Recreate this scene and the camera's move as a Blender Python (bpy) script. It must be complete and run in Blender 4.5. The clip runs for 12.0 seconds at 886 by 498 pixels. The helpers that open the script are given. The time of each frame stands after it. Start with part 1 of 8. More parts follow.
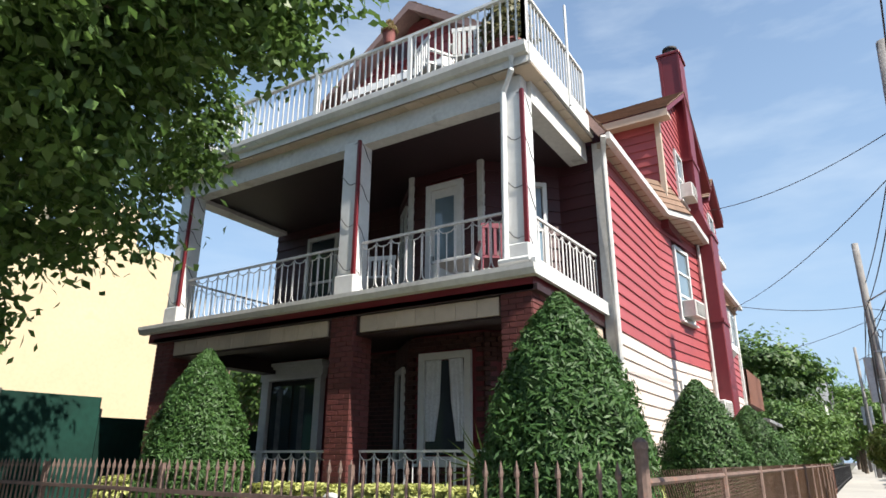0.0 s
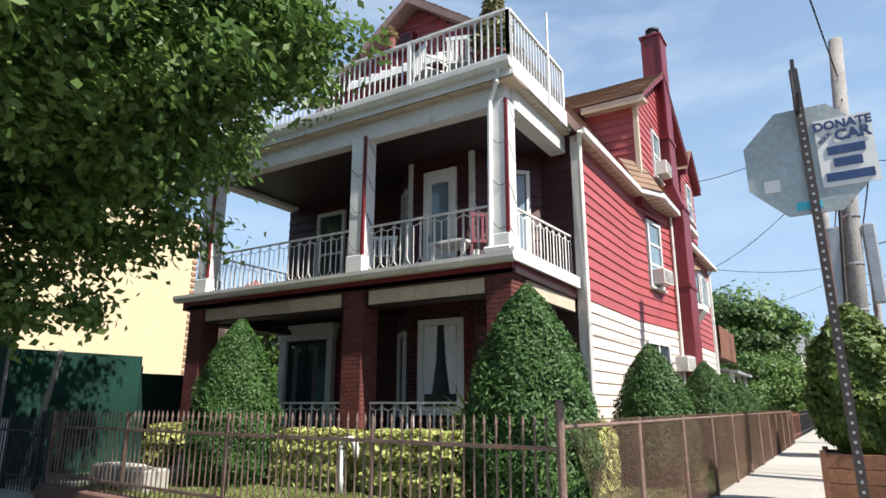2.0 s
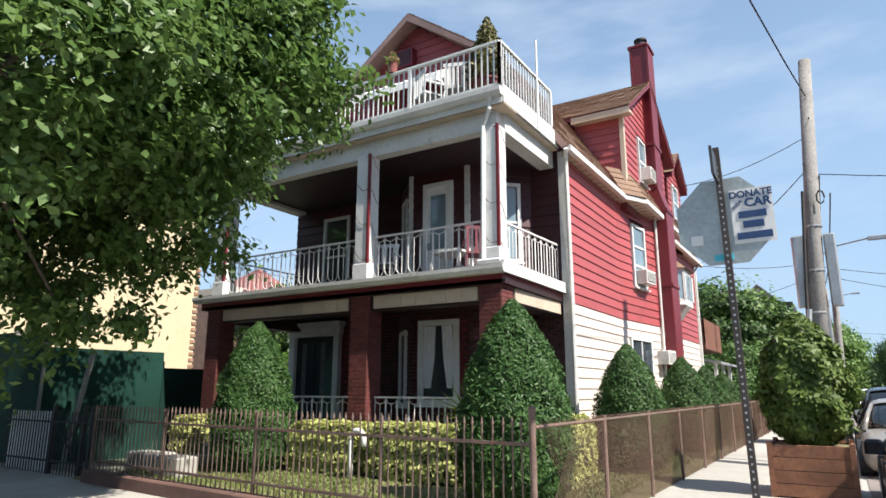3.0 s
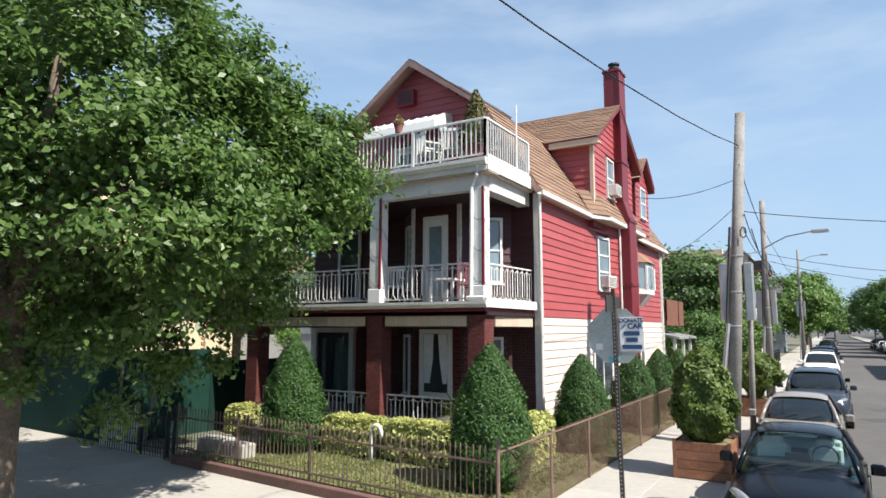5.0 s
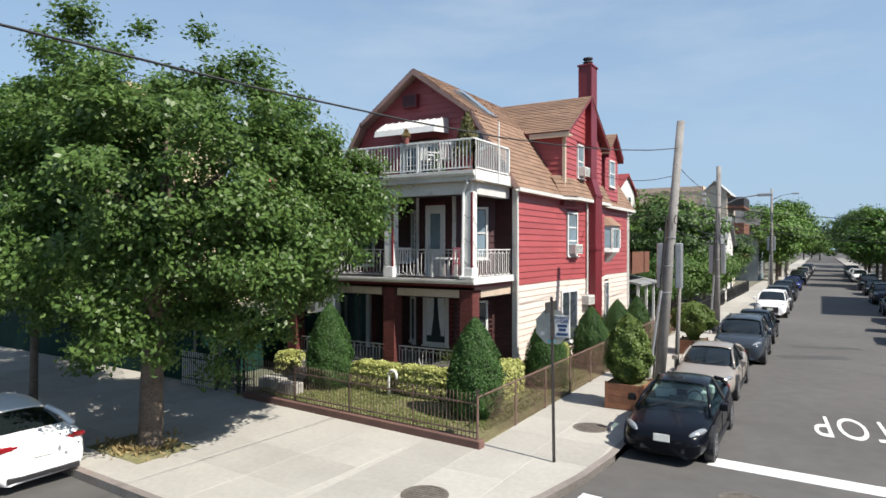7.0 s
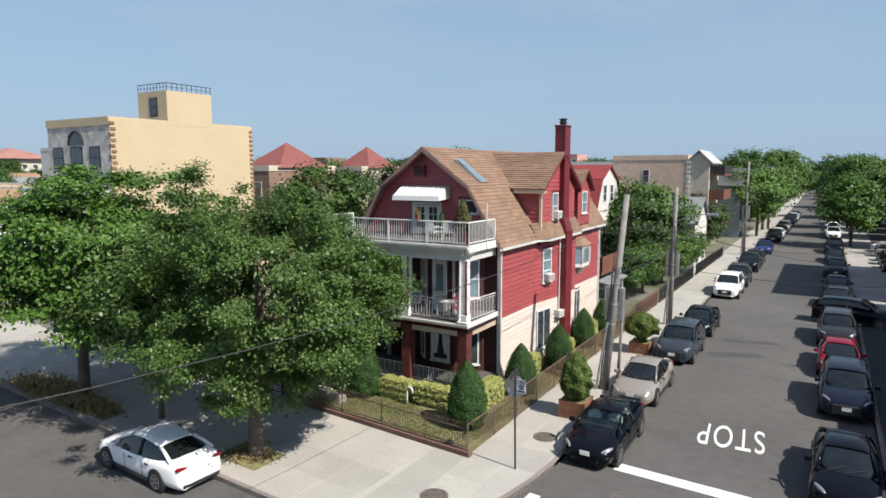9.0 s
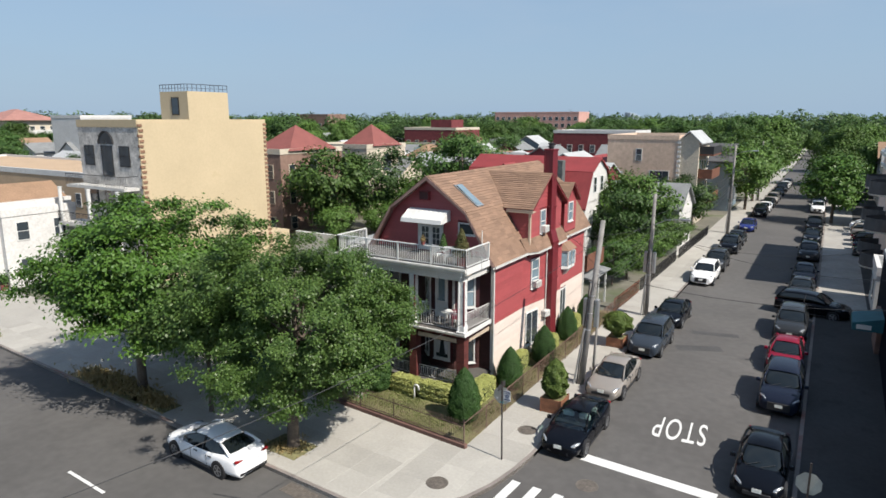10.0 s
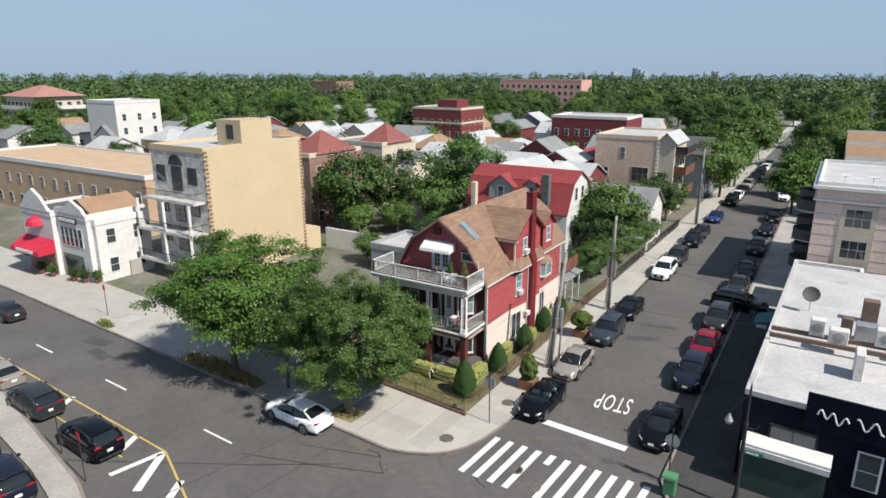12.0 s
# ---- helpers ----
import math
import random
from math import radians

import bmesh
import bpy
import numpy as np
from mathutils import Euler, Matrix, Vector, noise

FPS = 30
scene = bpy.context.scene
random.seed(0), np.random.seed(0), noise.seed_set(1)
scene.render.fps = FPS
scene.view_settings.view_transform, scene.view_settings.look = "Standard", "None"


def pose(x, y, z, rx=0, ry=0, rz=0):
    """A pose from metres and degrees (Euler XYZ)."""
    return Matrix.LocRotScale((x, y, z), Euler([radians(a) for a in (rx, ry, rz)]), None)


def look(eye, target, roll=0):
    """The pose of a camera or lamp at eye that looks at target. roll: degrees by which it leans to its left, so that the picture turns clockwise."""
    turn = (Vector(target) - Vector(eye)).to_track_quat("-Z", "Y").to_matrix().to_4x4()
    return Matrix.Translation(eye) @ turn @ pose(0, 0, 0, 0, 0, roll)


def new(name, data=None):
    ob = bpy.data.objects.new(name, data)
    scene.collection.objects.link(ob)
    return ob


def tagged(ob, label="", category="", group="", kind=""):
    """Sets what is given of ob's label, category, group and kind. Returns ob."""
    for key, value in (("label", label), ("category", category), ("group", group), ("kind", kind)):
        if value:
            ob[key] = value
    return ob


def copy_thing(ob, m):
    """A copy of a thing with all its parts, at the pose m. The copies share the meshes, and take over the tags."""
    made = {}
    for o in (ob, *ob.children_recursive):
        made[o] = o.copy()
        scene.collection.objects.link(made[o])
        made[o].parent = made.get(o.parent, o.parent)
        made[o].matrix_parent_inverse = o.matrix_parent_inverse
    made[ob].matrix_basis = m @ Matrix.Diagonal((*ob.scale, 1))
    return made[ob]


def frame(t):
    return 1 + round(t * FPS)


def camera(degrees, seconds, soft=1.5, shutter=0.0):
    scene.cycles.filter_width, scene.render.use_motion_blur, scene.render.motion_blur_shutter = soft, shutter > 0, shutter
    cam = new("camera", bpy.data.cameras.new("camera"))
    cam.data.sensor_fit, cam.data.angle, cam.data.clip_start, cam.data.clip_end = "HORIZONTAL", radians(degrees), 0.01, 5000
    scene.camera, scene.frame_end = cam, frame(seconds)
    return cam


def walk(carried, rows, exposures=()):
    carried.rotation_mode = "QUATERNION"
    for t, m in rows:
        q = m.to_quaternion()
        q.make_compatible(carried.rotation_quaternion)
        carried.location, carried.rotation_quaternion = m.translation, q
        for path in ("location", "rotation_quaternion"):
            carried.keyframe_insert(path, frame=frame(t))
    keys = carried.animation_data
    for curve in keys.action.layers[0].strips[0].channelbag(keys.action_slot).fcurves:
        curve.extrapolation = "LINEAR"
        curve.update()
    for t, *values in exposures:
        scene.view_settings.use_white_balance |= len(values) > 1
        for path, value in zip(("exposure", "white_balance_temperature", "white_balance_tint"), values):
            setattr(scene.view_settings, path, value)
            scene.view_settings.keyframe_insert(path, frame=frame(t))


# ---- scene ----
cam = camera(70.07, 12.0, soft=1.6)
# seconds, x, y, z, yaw, pitch, roll
PATH = [
    (0.0, 0.011, 0.172, 1.330, 31.935, 18.470, -0.280),
    (0.5, 0.180, -0.087, 1.345, 31.904, 16.276, -0.231),
    (1.0, 0.382, -0.405, 1.362, 31.796, 15.082, -0.194),
    (1.5, 0.628, -0.785, 1.373, 31.754, 14.538, -0.162),
    (2.0, 0.924, -1.214, 1.382, 31.784, 13.993, -0.132),
    (2.5, 1.243, -1.683, 1.403, 31.768, 13.340, -0.114),
    (3.0, 1.568, -2.202, 1.558, 31.707, 12.624, -0.121),
    (3.5, 1.945, -2.797, 1.875, 31.678, 11.956, -0.087),
    (3.7, 2.107, -3.075, 2.021, 31.644, 11.660, -0.041),
    (5.3, 3.584, -5.672, 3.158, 31.006, 5.980, -0.147),
    (5.5, 3.799, -6.040, 3.271, 30.986, 5.212, -0.120),
    (6.0, 4.391, -6.985, 3.596, 30.966, 3.381, -0.095),
    (6.5, 5.001, -8.022, 3.982, 30.902, 1.587, -0.109),
    (7.0, 5.590, -9.050, 4.504, 30.825, -0.136, -0.066),
    (7.2, 5.819, -9.461, 4.765, 30.773, -0.763, 0.008),
    (8.8, 8.554, -13.772, 8.936, 31.243, -6.265, 0.082),
    (9.0, 8.990, -14.592, 9.684, 31.207, -7.085, 0.085),
    (9.5, 10.066, -16.423, 11.623, 31.215, -9.342, 0.069),
    (10.0, 11.037, -17.971, 13.594, 31.359, -11.627, -0.008),
    (10.5, 11.931, -19.527, 15.485, 31.508, -13.601, -0.078),
    (11.0, 13.136, -21.614, 17.204, 31.666, -15.476, -0.075),
    (11.5, 14.643, -24.197, 18.892, 31.725, -15.778, -0.090),
    (12.0, 16.479, -27.234, 20.644, 31.839, -15.714, -0.065),
]
walk(cam, [(t, pose(x, y, z, 90 + pitch, roll, yaw)) for t, x, y, z, yaw, pitch, roll in PATH],
     [(0.0, 1.09), (3.5, 1.09), (5.5, 0.97), (7.0, 0.75), (9.0, 0.57), (12.0, 0.48)])

# ---- light ----
SUN_AZ, SUN_EL = -9.0, 48.0  # degrees from +x towards +y, and above the horizon
sun = new("sun", bpy.data.lights.new("sun", "SUN"))
sun.data.energy, sun.data.angle, sun.data.color = 5.0, radians(0.55), (1.0, 0.94, 0.85)
sun_way = Vector((math.cos(radians(SUN_EL)) * math.cos(radians(SUN_AZ)), math.cos(radians(SUN_EL)) * math.sin(radians(SUN_AZ)), math.sin(radians(SUN_EL))))
sun.matrix_world = look(sun_way * 60, (0, 0, 0))
world = bpy.data.worlds.new("sky")
scene.world = world
world.use_nodes = True
wn, wl = world.node_tree.nodes, world.node_tree.links
sky = wn.new("ShaderNodeTexSky")
sky.sky_type, sky.sun_disc = "NISHITA", False
sky.sun_elevation, sky.sun_rotation = radians(SUN_EL), radians(90 - SUN_AZ)
sky.air_density, sky.dust_density, sky.ozone_density, sky.altitude = 1.0, 0.35, 2.0, 20
# thin high cloud streaks
wc, wmap, wnoise, wramp, wmix = (wn.new(k) for k in ("ShaderNodeTexCoord", "ShaderNodeMapping", "ShaderNodeTexNoise", "ShaderNodeValToRGB", "ShaderNodeMixRGB"))
wmap.inputs["Scale"].default_value = (2.2, 0.8, 8.0)
wmap.inputs["Rotation"].default_value = (0.1, 0.15, 0.5)
wnoise.inputs["Scale"].default_value, wnoise.inputs["Detail"].default_value, wnoise.inputs["Roughness"].default_value = 1.6, 7.0, 0.55
wramp.color_ramp.elements[0].position, wramp.color_ramp.elements[1].position = 0.46, 0.80
wramp.color_ramp.elements[1].color = (0.62, 0.62, 0.62, 1)
wl.new(wc.outputs["Generated"], wmap.inputs["Vector"])
wl.new(wmap.outputs["Vector"], wnoise.inputs["Vector"])
wl.new(wnoise.outputs["Fac"], wramp.inputs["Fac"])
wl.new(wramp.outputs["Color"], wmix.inputs["Fac"])
wl.new(sky.outputs["Color"], wmix.inputs["Color1"])
wmix.inputs["Color2"].default_value = (5.2, 5.6, 6.0, 1)
# summer haze: paler and bluer towards the horizon
wsep, wmr, whz = (wn.new(k) for k in ("ShaderNodeSeparateXYZ", "ShaderNodeMapRange", "ShaderNodeMixRGB"))
wl.new(wc.outputs["Generated"], wsep.inputs[0])
wl.new(wsep.outputs["Z"], wmr.inputs["Value"])
wmr.inputs["From Min"].default_value, wmr.inputs["From Max"].default_value = 0.0, 0.7
wmr.inputs["To Min"].default_value, wmr.inputs["To Max"].default_value = 0.93, 0.22
wl.new(wmr.outputs[0], whz.inputs["Fac"])
wl.new(wmix.outputs["Color"], whz.inputs["Color1"])
whz.inputs["Color2"].default_value = (2.5, 3.55, 4.85, 1)
wl.new(whz.outputs["Color"], wn["Background"].inputs["Color"])
wn["Background"].inputs["Strength"].default_value = 0.092


# ---- mesh helpers ----
class G:
    """Collects points and faces of one mesh."""

    def __init__(self):
        self.v, self.f = [], []

    def add(self, pts, faces):
        n = len(self.v)
        self.v += [tuple(p) for p in pts]
        self.f += [tuple(n + i for i in f) for f in faces]
        return self

    def box(self, x0, y0, z0, x1, y1, z1, m=None):
        pts = [Vector((x, y, z)) for z in (z0, z1) for y in (y0, y1) for x in (x0, x1)]
        if m is not None:
            pts = [m @ p for p in pts]
        return self.add(pts, [(0, 2, 3, 1), (4, 5, 7, 6), (0, 1, 5, 4), (2, 6, 7, 3), (0, 4, 6, 2), (1, 3, 7, 5)])

    def soft(self, x0, y0, z0, x1, y1, z1, b=0.02, m=None):
        """A box with chamfered top and upright edges."""
        a = [(x0 + b, y0), (x1 - b, y0), (x1, y0 + b), (x1, y1 - b), (x1 - b, y1), (x0 + b, y1), (x0, y1 - b), (x0, y0 + b)]
        c = [(x0 + 2 * b, y0 + b), (x1 - 2 * b, y0 + b), (x1 - b, y0 + 2 * b), (x1 - b, y1 - 2 * b), (x1 - 2 * b, y1 - b), (x0 + 2 * b, y1 - b), (x0 + b, y1 - 2 * b), (x0 + b, y0 + 2 * b)]
        pts = [Vector((x, y, z0)) for x, y in a] + [Vector((x, y, z1 - b)) for x, y in a] + [Vector((x, y, z1)) for x, y in c]
        if m is not None:
            pts = [m @ p for p in pts]
        fs = [tuple(range(7, -1, -1)), tuple(range(16, 24))]
        for k in (0, 8):
            fs += [(k + i, k + (i + 1) % 8, k + 8 + (i + 1) % 8, k + 8 + i) for i in range(8)]
        return self.add(pts, fs)

    def slab(self, poly, z0, z1):
        """An upright prism over a plan polygon."""
        n = len(poly)
        pts = [(x, y, z0) for x, y in poly] + [(x, y, z1) for x, y in poly]
        return self.add(pts, [tuple(range(n - 1, -1, -1)), tuple(range(n, 2 * n))] + [(i, (i + 1) % n, n + (i + 1) % n, n + i) for i in range(n)])

    def prism(self, poly, way):
        """Any flat polygon in space, pushed along way."""
        n, way = len(poly), Vector(way)
        pts = [Vector(p) for p in poly] + [Vector(p) + way for p in poly]
        return self.add(pts, [tuple(range(n - 1, -1, -1)), tuple(range(n, 2 * n))] + [(i, (i + 1) % n, n + (i + 1) % n, n + i) for i in range(n)])

    def tube(self, path, r, n=6, r1=None):
        path = [Vector(p) for p in path]
        rings = []
        for i, p in enumerate(path):
            d = (path[min(i + 1, len(path) - 1)] - path[max(i - 1, 0)]).normalized()
            u = d.cross(Vector((0.13, 0.31, 0.94)) if abs(d.z) < 0.9 else Vector((1, 0.1, 0))).normalized()
            w = d.cross(u)
            rr = r if r1 is None else r + (r1 - r) * i / max(1, len(path) - 1)
            rings += [p + (u * math.cos(6.28319 * k / n) + w * math.sin(6.28319 * k / n)) * rr for k in range(n)]
        fs = [(i * n + k, i * n + (k + 1) % n, (i + 1) * n + (k + 1) % n, (i + 1) * n + k) for i in range(len(path) - 1) for k in range(n)]
        m = (len(path) - 1) * n
        return self.add(rings, fs + [tuple(range(n - 1, -1, -1)), tuple(range(m, m + n))])

    def lathe(self, prof, n=16, m=None):
        """Rings of (radius, height) round the z axis, closed at both ends."""
        pts = [Vector((r * math.cos(6.28319 * k / n), r * math.sin(6.28319 * k / n), z)) for r, z in prof for k in range(n)]
        if m is not None:
            pts = [m @ p for p in pts]
        fs = [(i * n + k, i * n + (k + 1) % n, (i + 1) * n + (k + 1) % n, (i + 1) * n + k) for i in range(len(prof) - 1) for k in range(n)]
        q = (len(prof) - 1) * n
        return self.add(pts, fs + [tuple(range(n - 1, -1, -1)), tuple(range(q, q + n))])

    def mesh(self, name, material, smooth=False, shift=None):
        me = bpy.data.meshes.new(name)
        v = self.v if shift is None else [(x - shift[0], y - shift[1], z - shift[2]) for x, y, z in self.v]
        me.from_pydata(v, [], self.f)
        if material:
            me.materials.append(material)
        if smooth:
            me.polygons.foreach_set("use_smooth", [True] * len(me.polygons))
        me.update()
        return me


BASE = {}


def thing(name, label, category, at=(0, 0, 0), turn=0.0, group="", kind=""):
    """An Empty at a thing's base; its parts are given in the place's own metres unless turned."""
    ob = new(name)
    ob.empty_display_size = 0.2
    ob.matrix_basis = pose(*at, 0, 0, turn)
    BASE[ob.name] = (0, 0, 0) if turn else tuple(at)
    return tagged(ob, label, category, group, kind)


def part(name, g, material, parent=None, label="", smooth=False, local=False):
    """One mesh object from a G (or a mesh) under a thing or a part."""
    top = parent
    while top is not None and top.parent is not None:
        top = top.parent
    shift = None if (local or top is None) else BASE.get(top.name)
    ob = new(name, g if isinstance(g, bpy.types.Mesh) else g.mesh(name, material, smooth, shift))
    ob.parent = parent
    if label:
        ob["label"] = label
    return ob


def piece(name, mesh, parent, m):
    """An alike piece on shared mesh data; m is in the place's own metres."""
    ob = new(name, mesh)
    top = parent
    while top.parent is not None:
        top = top.parent
    ob.parent = parent
    ob.matrix_basis = Matrix.Translation(-Vector(BASE.get(top.name, (0, 0, 0)))) @ m
    return ob


def solid(name, g, material, label, category, kind="", group="", smooth=False):
    """A one-mesh thing."""
    return tagged(new(name, g.mesh(name, material, smooth)), label, category, group, kind)


# ---- materials ----
def mat(name, color, rough=0.7, metal=0.0, var=0.18, scale=1.5, fine=30.0, fvar=0.12, bump=0.15, island=0.0, rand=0.0, coat=0.0, dirt=None, spec=0.5, trans=0.0):
    m = bpy.data.materials.new(name)
    m.use_nodes = True
    n, l = m.node_tree.nodes, m.node_tree.links
    b = n["Principled BSDF"]
    b.inputs["Roughness"].default_value, b.inputs["Metallic"].default_value = rough, metal
    b.inputs["Specular IOR Level"].default_value = spec
    b.inputs["Coat Weight"].default_value = coat
    b.inputs["Coat Roughness"].default_value = 0.04
    if trans:
        b.inputs["Transmission Weight"].default_value = trans
    tc = n.new("ShaderNodeTexCoord")
    src = tc.outputs["Object"]
    if rand:
        info, addv = n.new("ShaderNodeObjectInfo"), n.new("ShaderNodeVectorMath")
        sc = n.new("ShaderNodeVectorMath")
        sc.operation, sc.inputs[1].default_value = "SCALE", (0, 0, 0)
        sc.inputs["Scale"].default_value = 37.0
        comb = n.new("ShaderNodeCombineXYZ")
        for k in range(3):
            l.new(info.outputs["Random"], comb.inputs[k])
        l.new(comb.outputs[0], sc.inputs[0])
        l.new(src, addv.inputs[0])
        l.new(sc.outputs[0], addv.inputs[1])
        src = addv.outputs[0]
    big, small = n.new("ShaderNodeTexNoise"), n.new("ShaderNodeTexNoise")
    big.inputs["Scale"].default_value, big.inputs["Detail"].default_value = scale, 5.0
    small.inputs["Scale"].default_value, small.inputs["Detail"].default_value = fine, 4.0
    l.new(src, big.inputs["Vector"])
    l.new(src, small.inputs["Vector"])

    def shade(fac, amount, last):
        mr, mul = n.new("ShaderNodeMapRange"), n.new("ShaderNodeMixRGB")
        mr.inputs["From Min"].default_value, mr.inputs["From Max"].default_value = 0.3, 0.7
        mr.inputs["To Min"].default_value, mr.inputs["To Max"].default_value = 1 - amount, 1 + amount
        l.new(fac, mr.inputs["Value"])
        mul.blend_type = "MULTIPLY"
        mul.inputs["Fac"].default_value = 1.0
        if last is None:
            mul.inputs["Color1"].default_value = (*color, 1)
        else:
            l.new(last, mul.inputs["Color1"])
        l.new(mr.outputs[0], mul.inputs["Color2"])
        return mul.outputs[0]

    out = shade(big.outputs["Fac"], var, None)
    out = shade(small.outputs["Fac"], fvar, out)
    if island:
        geo = n.new("ShaderNodeNewGeometry")
        mr = n.new("ShaderNodeMapRange")
        mr.inputs["To Min"].default_value, mr.inputs["To Max"].default_value = 0.3, 0.7
        l.new(geo.outputs["Random Per Island"], mr.inputs["Value"])
        out = shade(mr.outputs[0], island, out)
    if rand:
        mr = n.new("ShaderNodeMapRange")
        mr.inputs["To Min"].default_value, mr.inputs["To Max"].default_value = 0.3, 0.7
        l.new(info.outputs["Random"], mr.inputs["Value"])
        out = shade(mr.outputs[0], rand, out)
    if dirt:
        dn, dr, dm = n.new("ShaderNodeTexNoise"), n.new("ShaderNodeValToRGB"), n.new("ShaderNodeMixRGB")
        dn.inputs["Scale"].default_value, dn.inputs["Detail"].default_value, dn.inputs["Roughness"].default_value = dirt[1], 8.0, 0.65
        dr.color_ramp.elements[0].position, dr.color_ramp.elements[1].position = dirt[2], dirt[2] + 0.12
        l.new(src, dn.inputs["Vector"])
        l.new(dn.outputs["Fac"], dr.inputs["Fac"])
        l.new(dr.outputs["Color"], dm.inputs["Fac"])
        l.new(out, dm.inputs["Color1"])
        dm.inputs["Color2"].default_value = (*dirt[0], 1)
        out = dm.outputs[0]
    l.new(out, b.inputs["Base Color"])
    if bump:
        bp = n.new("ShaderNodeBump")
        bp.inputs["Strength"].default_value, bp.inputs["Distance"].default_value = bump, 0.02
        l.new(small.outputs["Fac"], bp.inputs["Height"])
        l.new(bp.outputs["Normal"], b.inputs["Normal"])
    return m


def leaf_mat(name, color, second, rough=0.55, amount=0.22, spec=0.34, rand=0.0):
    """Leaves: two greens mixed leaf by leaf, with light passing through; rand varies plant by plant."""
    m = bpy.data.materials.new(name)
    m.use_nodes = True
    n, l = m.node_tree.nodes, m.node_tree.links
    b, out = n["Principled BSDF"], n["Material Output"]
    geo, tc, noise_t, add, mix = (n.new(k) for k in ("ShaderNodeNewGeometry", "ShaderNodeTexCoord", "ShaderNodeTexNoise", "ShaderNodeMath", "ShaderNodeMixRGB"))
    noise_t.inputs["Scale"].default_value = 0.7
    l.new(tc.outputs["Object"], noise_t.inputs["Vector"])
    l.new(geo.outputs["Random Per Island"], add.inputs[0])
    l.new(noise_t.outputs["Fac"], add.inputs[1])
    half = n.new("ShaderNodeMath")
    half.operation = "MULTIPLY"
    half.inputs[1].default_value = 0.5
    l.new(add.outputs[0], half.inputs[0])
    l.new(half.outputs[0], mix.inputs["Fac"])
    mix.inputs["Color1"].default_value, mix.inputs["Color2"].default_value = (*color, 1), (*second, 1)
    leaf_out = mix.outputs[0]
    if rand:
        info, mr, mul = n.new("ShaderNodeObjectInfo"), n.new("ShaderNodeMapRange"), n.new("ShaderNodeMixRGB")
        mr.inputs["To Min"].default_value, mr.inputs["To Max"].default_value = 1 - rand, 1 + rand
        l.new(info.outputs["Random"], mr.inputs["Value"])
        mul.blend_type, mul.inputs["Fac"].default_value = "MULTIPLY", 1.0
        l.new(leaf_out, mul.inputs["Color1"])
        l.new(mr.outputs[0], mul.inputs["Color2"])
        leaf_out = mul.outputs[0]
    l.new(leaf_out, b.inputs["Base Color"])
    b.inputs["Roughness"].default_value = rough
    b.inputs["Specular IOR Level"].default_value = spec
    tr, ms = n.new("ShaderNodeBsdfTranslucent"), n.new("ShaderNodeMixShader")
    l.new(leaf_out, tr.inputs["Color"])
    ms.inputs["Fac"].default_value = amount
    l.new(b.outputs[0], ms.inputs[1])
    l.new(tr.outputs[0], ms.inputs[2])
    l.new(ms.outputs[0], out.inputs["Surface"])
    return m


def glass_mat(name, color, rough=0.03):
    """Dark window glass: a deep-toned pane with a glossy face."""
    m = mat(name, color, rough, 0.0, 0.25, 0.8, 8, 0.05, 0.0, spec=0.8)
    return m


ASPHALT = mat("asphalt", (0.085, 0.081, 0.078), 0.9, var=0.16, scale=0.16, fine=2.2, fvar=0.10, bump=0.0, dirt=((0.069, 0.066, 0.064), 0.35, 0.56))
CONCRETE = mat("concrete_flag", (0.335, 0.32, 0.29), 0.88, var=0.08, scale=0.6, fine=9, fvar=0.06, bump=0.1, rand=0.07, dirt=((0.24, 0.225, 0.20), 1.1, 0.66))
CONCRETE_BED = mat("concrete_bed", (0.3, 0.285, 0.26), 0.92, var=0.15, scale=0.4, fine=5)
KERB = mat("kerb_stone", (0.2, 0.175, 0.16), 0.85, var=0.2, scale=0.7, fine=12, dirt=((0.20, 0.10, 0.08), 0.5, 0.55))
PAINT = mat("road_paint", (0.6, 0.6, 0.585), 0.7, var=0.06, scale=2, fine=14, fvar=0.08, dirt=((0.30, 0.30, 0.29), 5.0, 0.66))
YELLOW = mat("yellow_road_paint", (0.45, 0.32, 0.09), 0.7, var=0.1, scale=2, fine=14, dirt=((0.2, 0.18, 0.12), 4.0, 0.62))
TAR = mat("tar_seam", (0.03, 0.03, 0.032), 0.6)
PATCH = mat("asphalt_patch", (0.055, 0.054, 0.054), 0.85, var=0.2, scale=0.5, fine=6)
IRON = mat("cast_iron", (0.12, 0.104, 0.09), 0.7, 0.1, var=0.3, scale=6, fine=40, fvar=0.25)
LAWN = mat("lawn_soil", (0.15, 0.14, 0.065), 0.95, var=0.3, scale=0.7, fine=8, fvar=0.3, bump=0.4, dirt=((0.20, 0.155, 0.105), 0.5, 0.56))
RED = mat("red_siding", (0.30, 0.062, 0.066), 0.5, var=0.07, scale=0.5, fine=6, fvar=0.05, bump=0.04, rand=0.06)
RED_TRIM = mat("red_trim", (0.135, 0.013, 0.019), 0.45, var=0.1, scale=1.0, fine=8, fvar=0.05, bump=0.03)
# Red siding darkened in its colour for the porch shade; also the sleeve grille.
RED_DARKENED = mat("shade_darkened_siding", (0.042, 0.008, 0.010), 0.6, var=0.08, scale=0.5, fine=6, fvar=0.05, bump=0.04, rand=0.06)
YARD = mat("yard_ground", (0.13, 0.125, 0.10), 0.95, var=0.25, scale=0.2, fine=2, dirt=((0.07, 0.09, 0.035), 0.12, 0.5))
CREAM = mat("cream_siding", (0.60, 0.51, 0.455), 0.5, var=0.05, scale=0.5, fine=6, fvar=0.04, bump=0.04, rand=0.04)
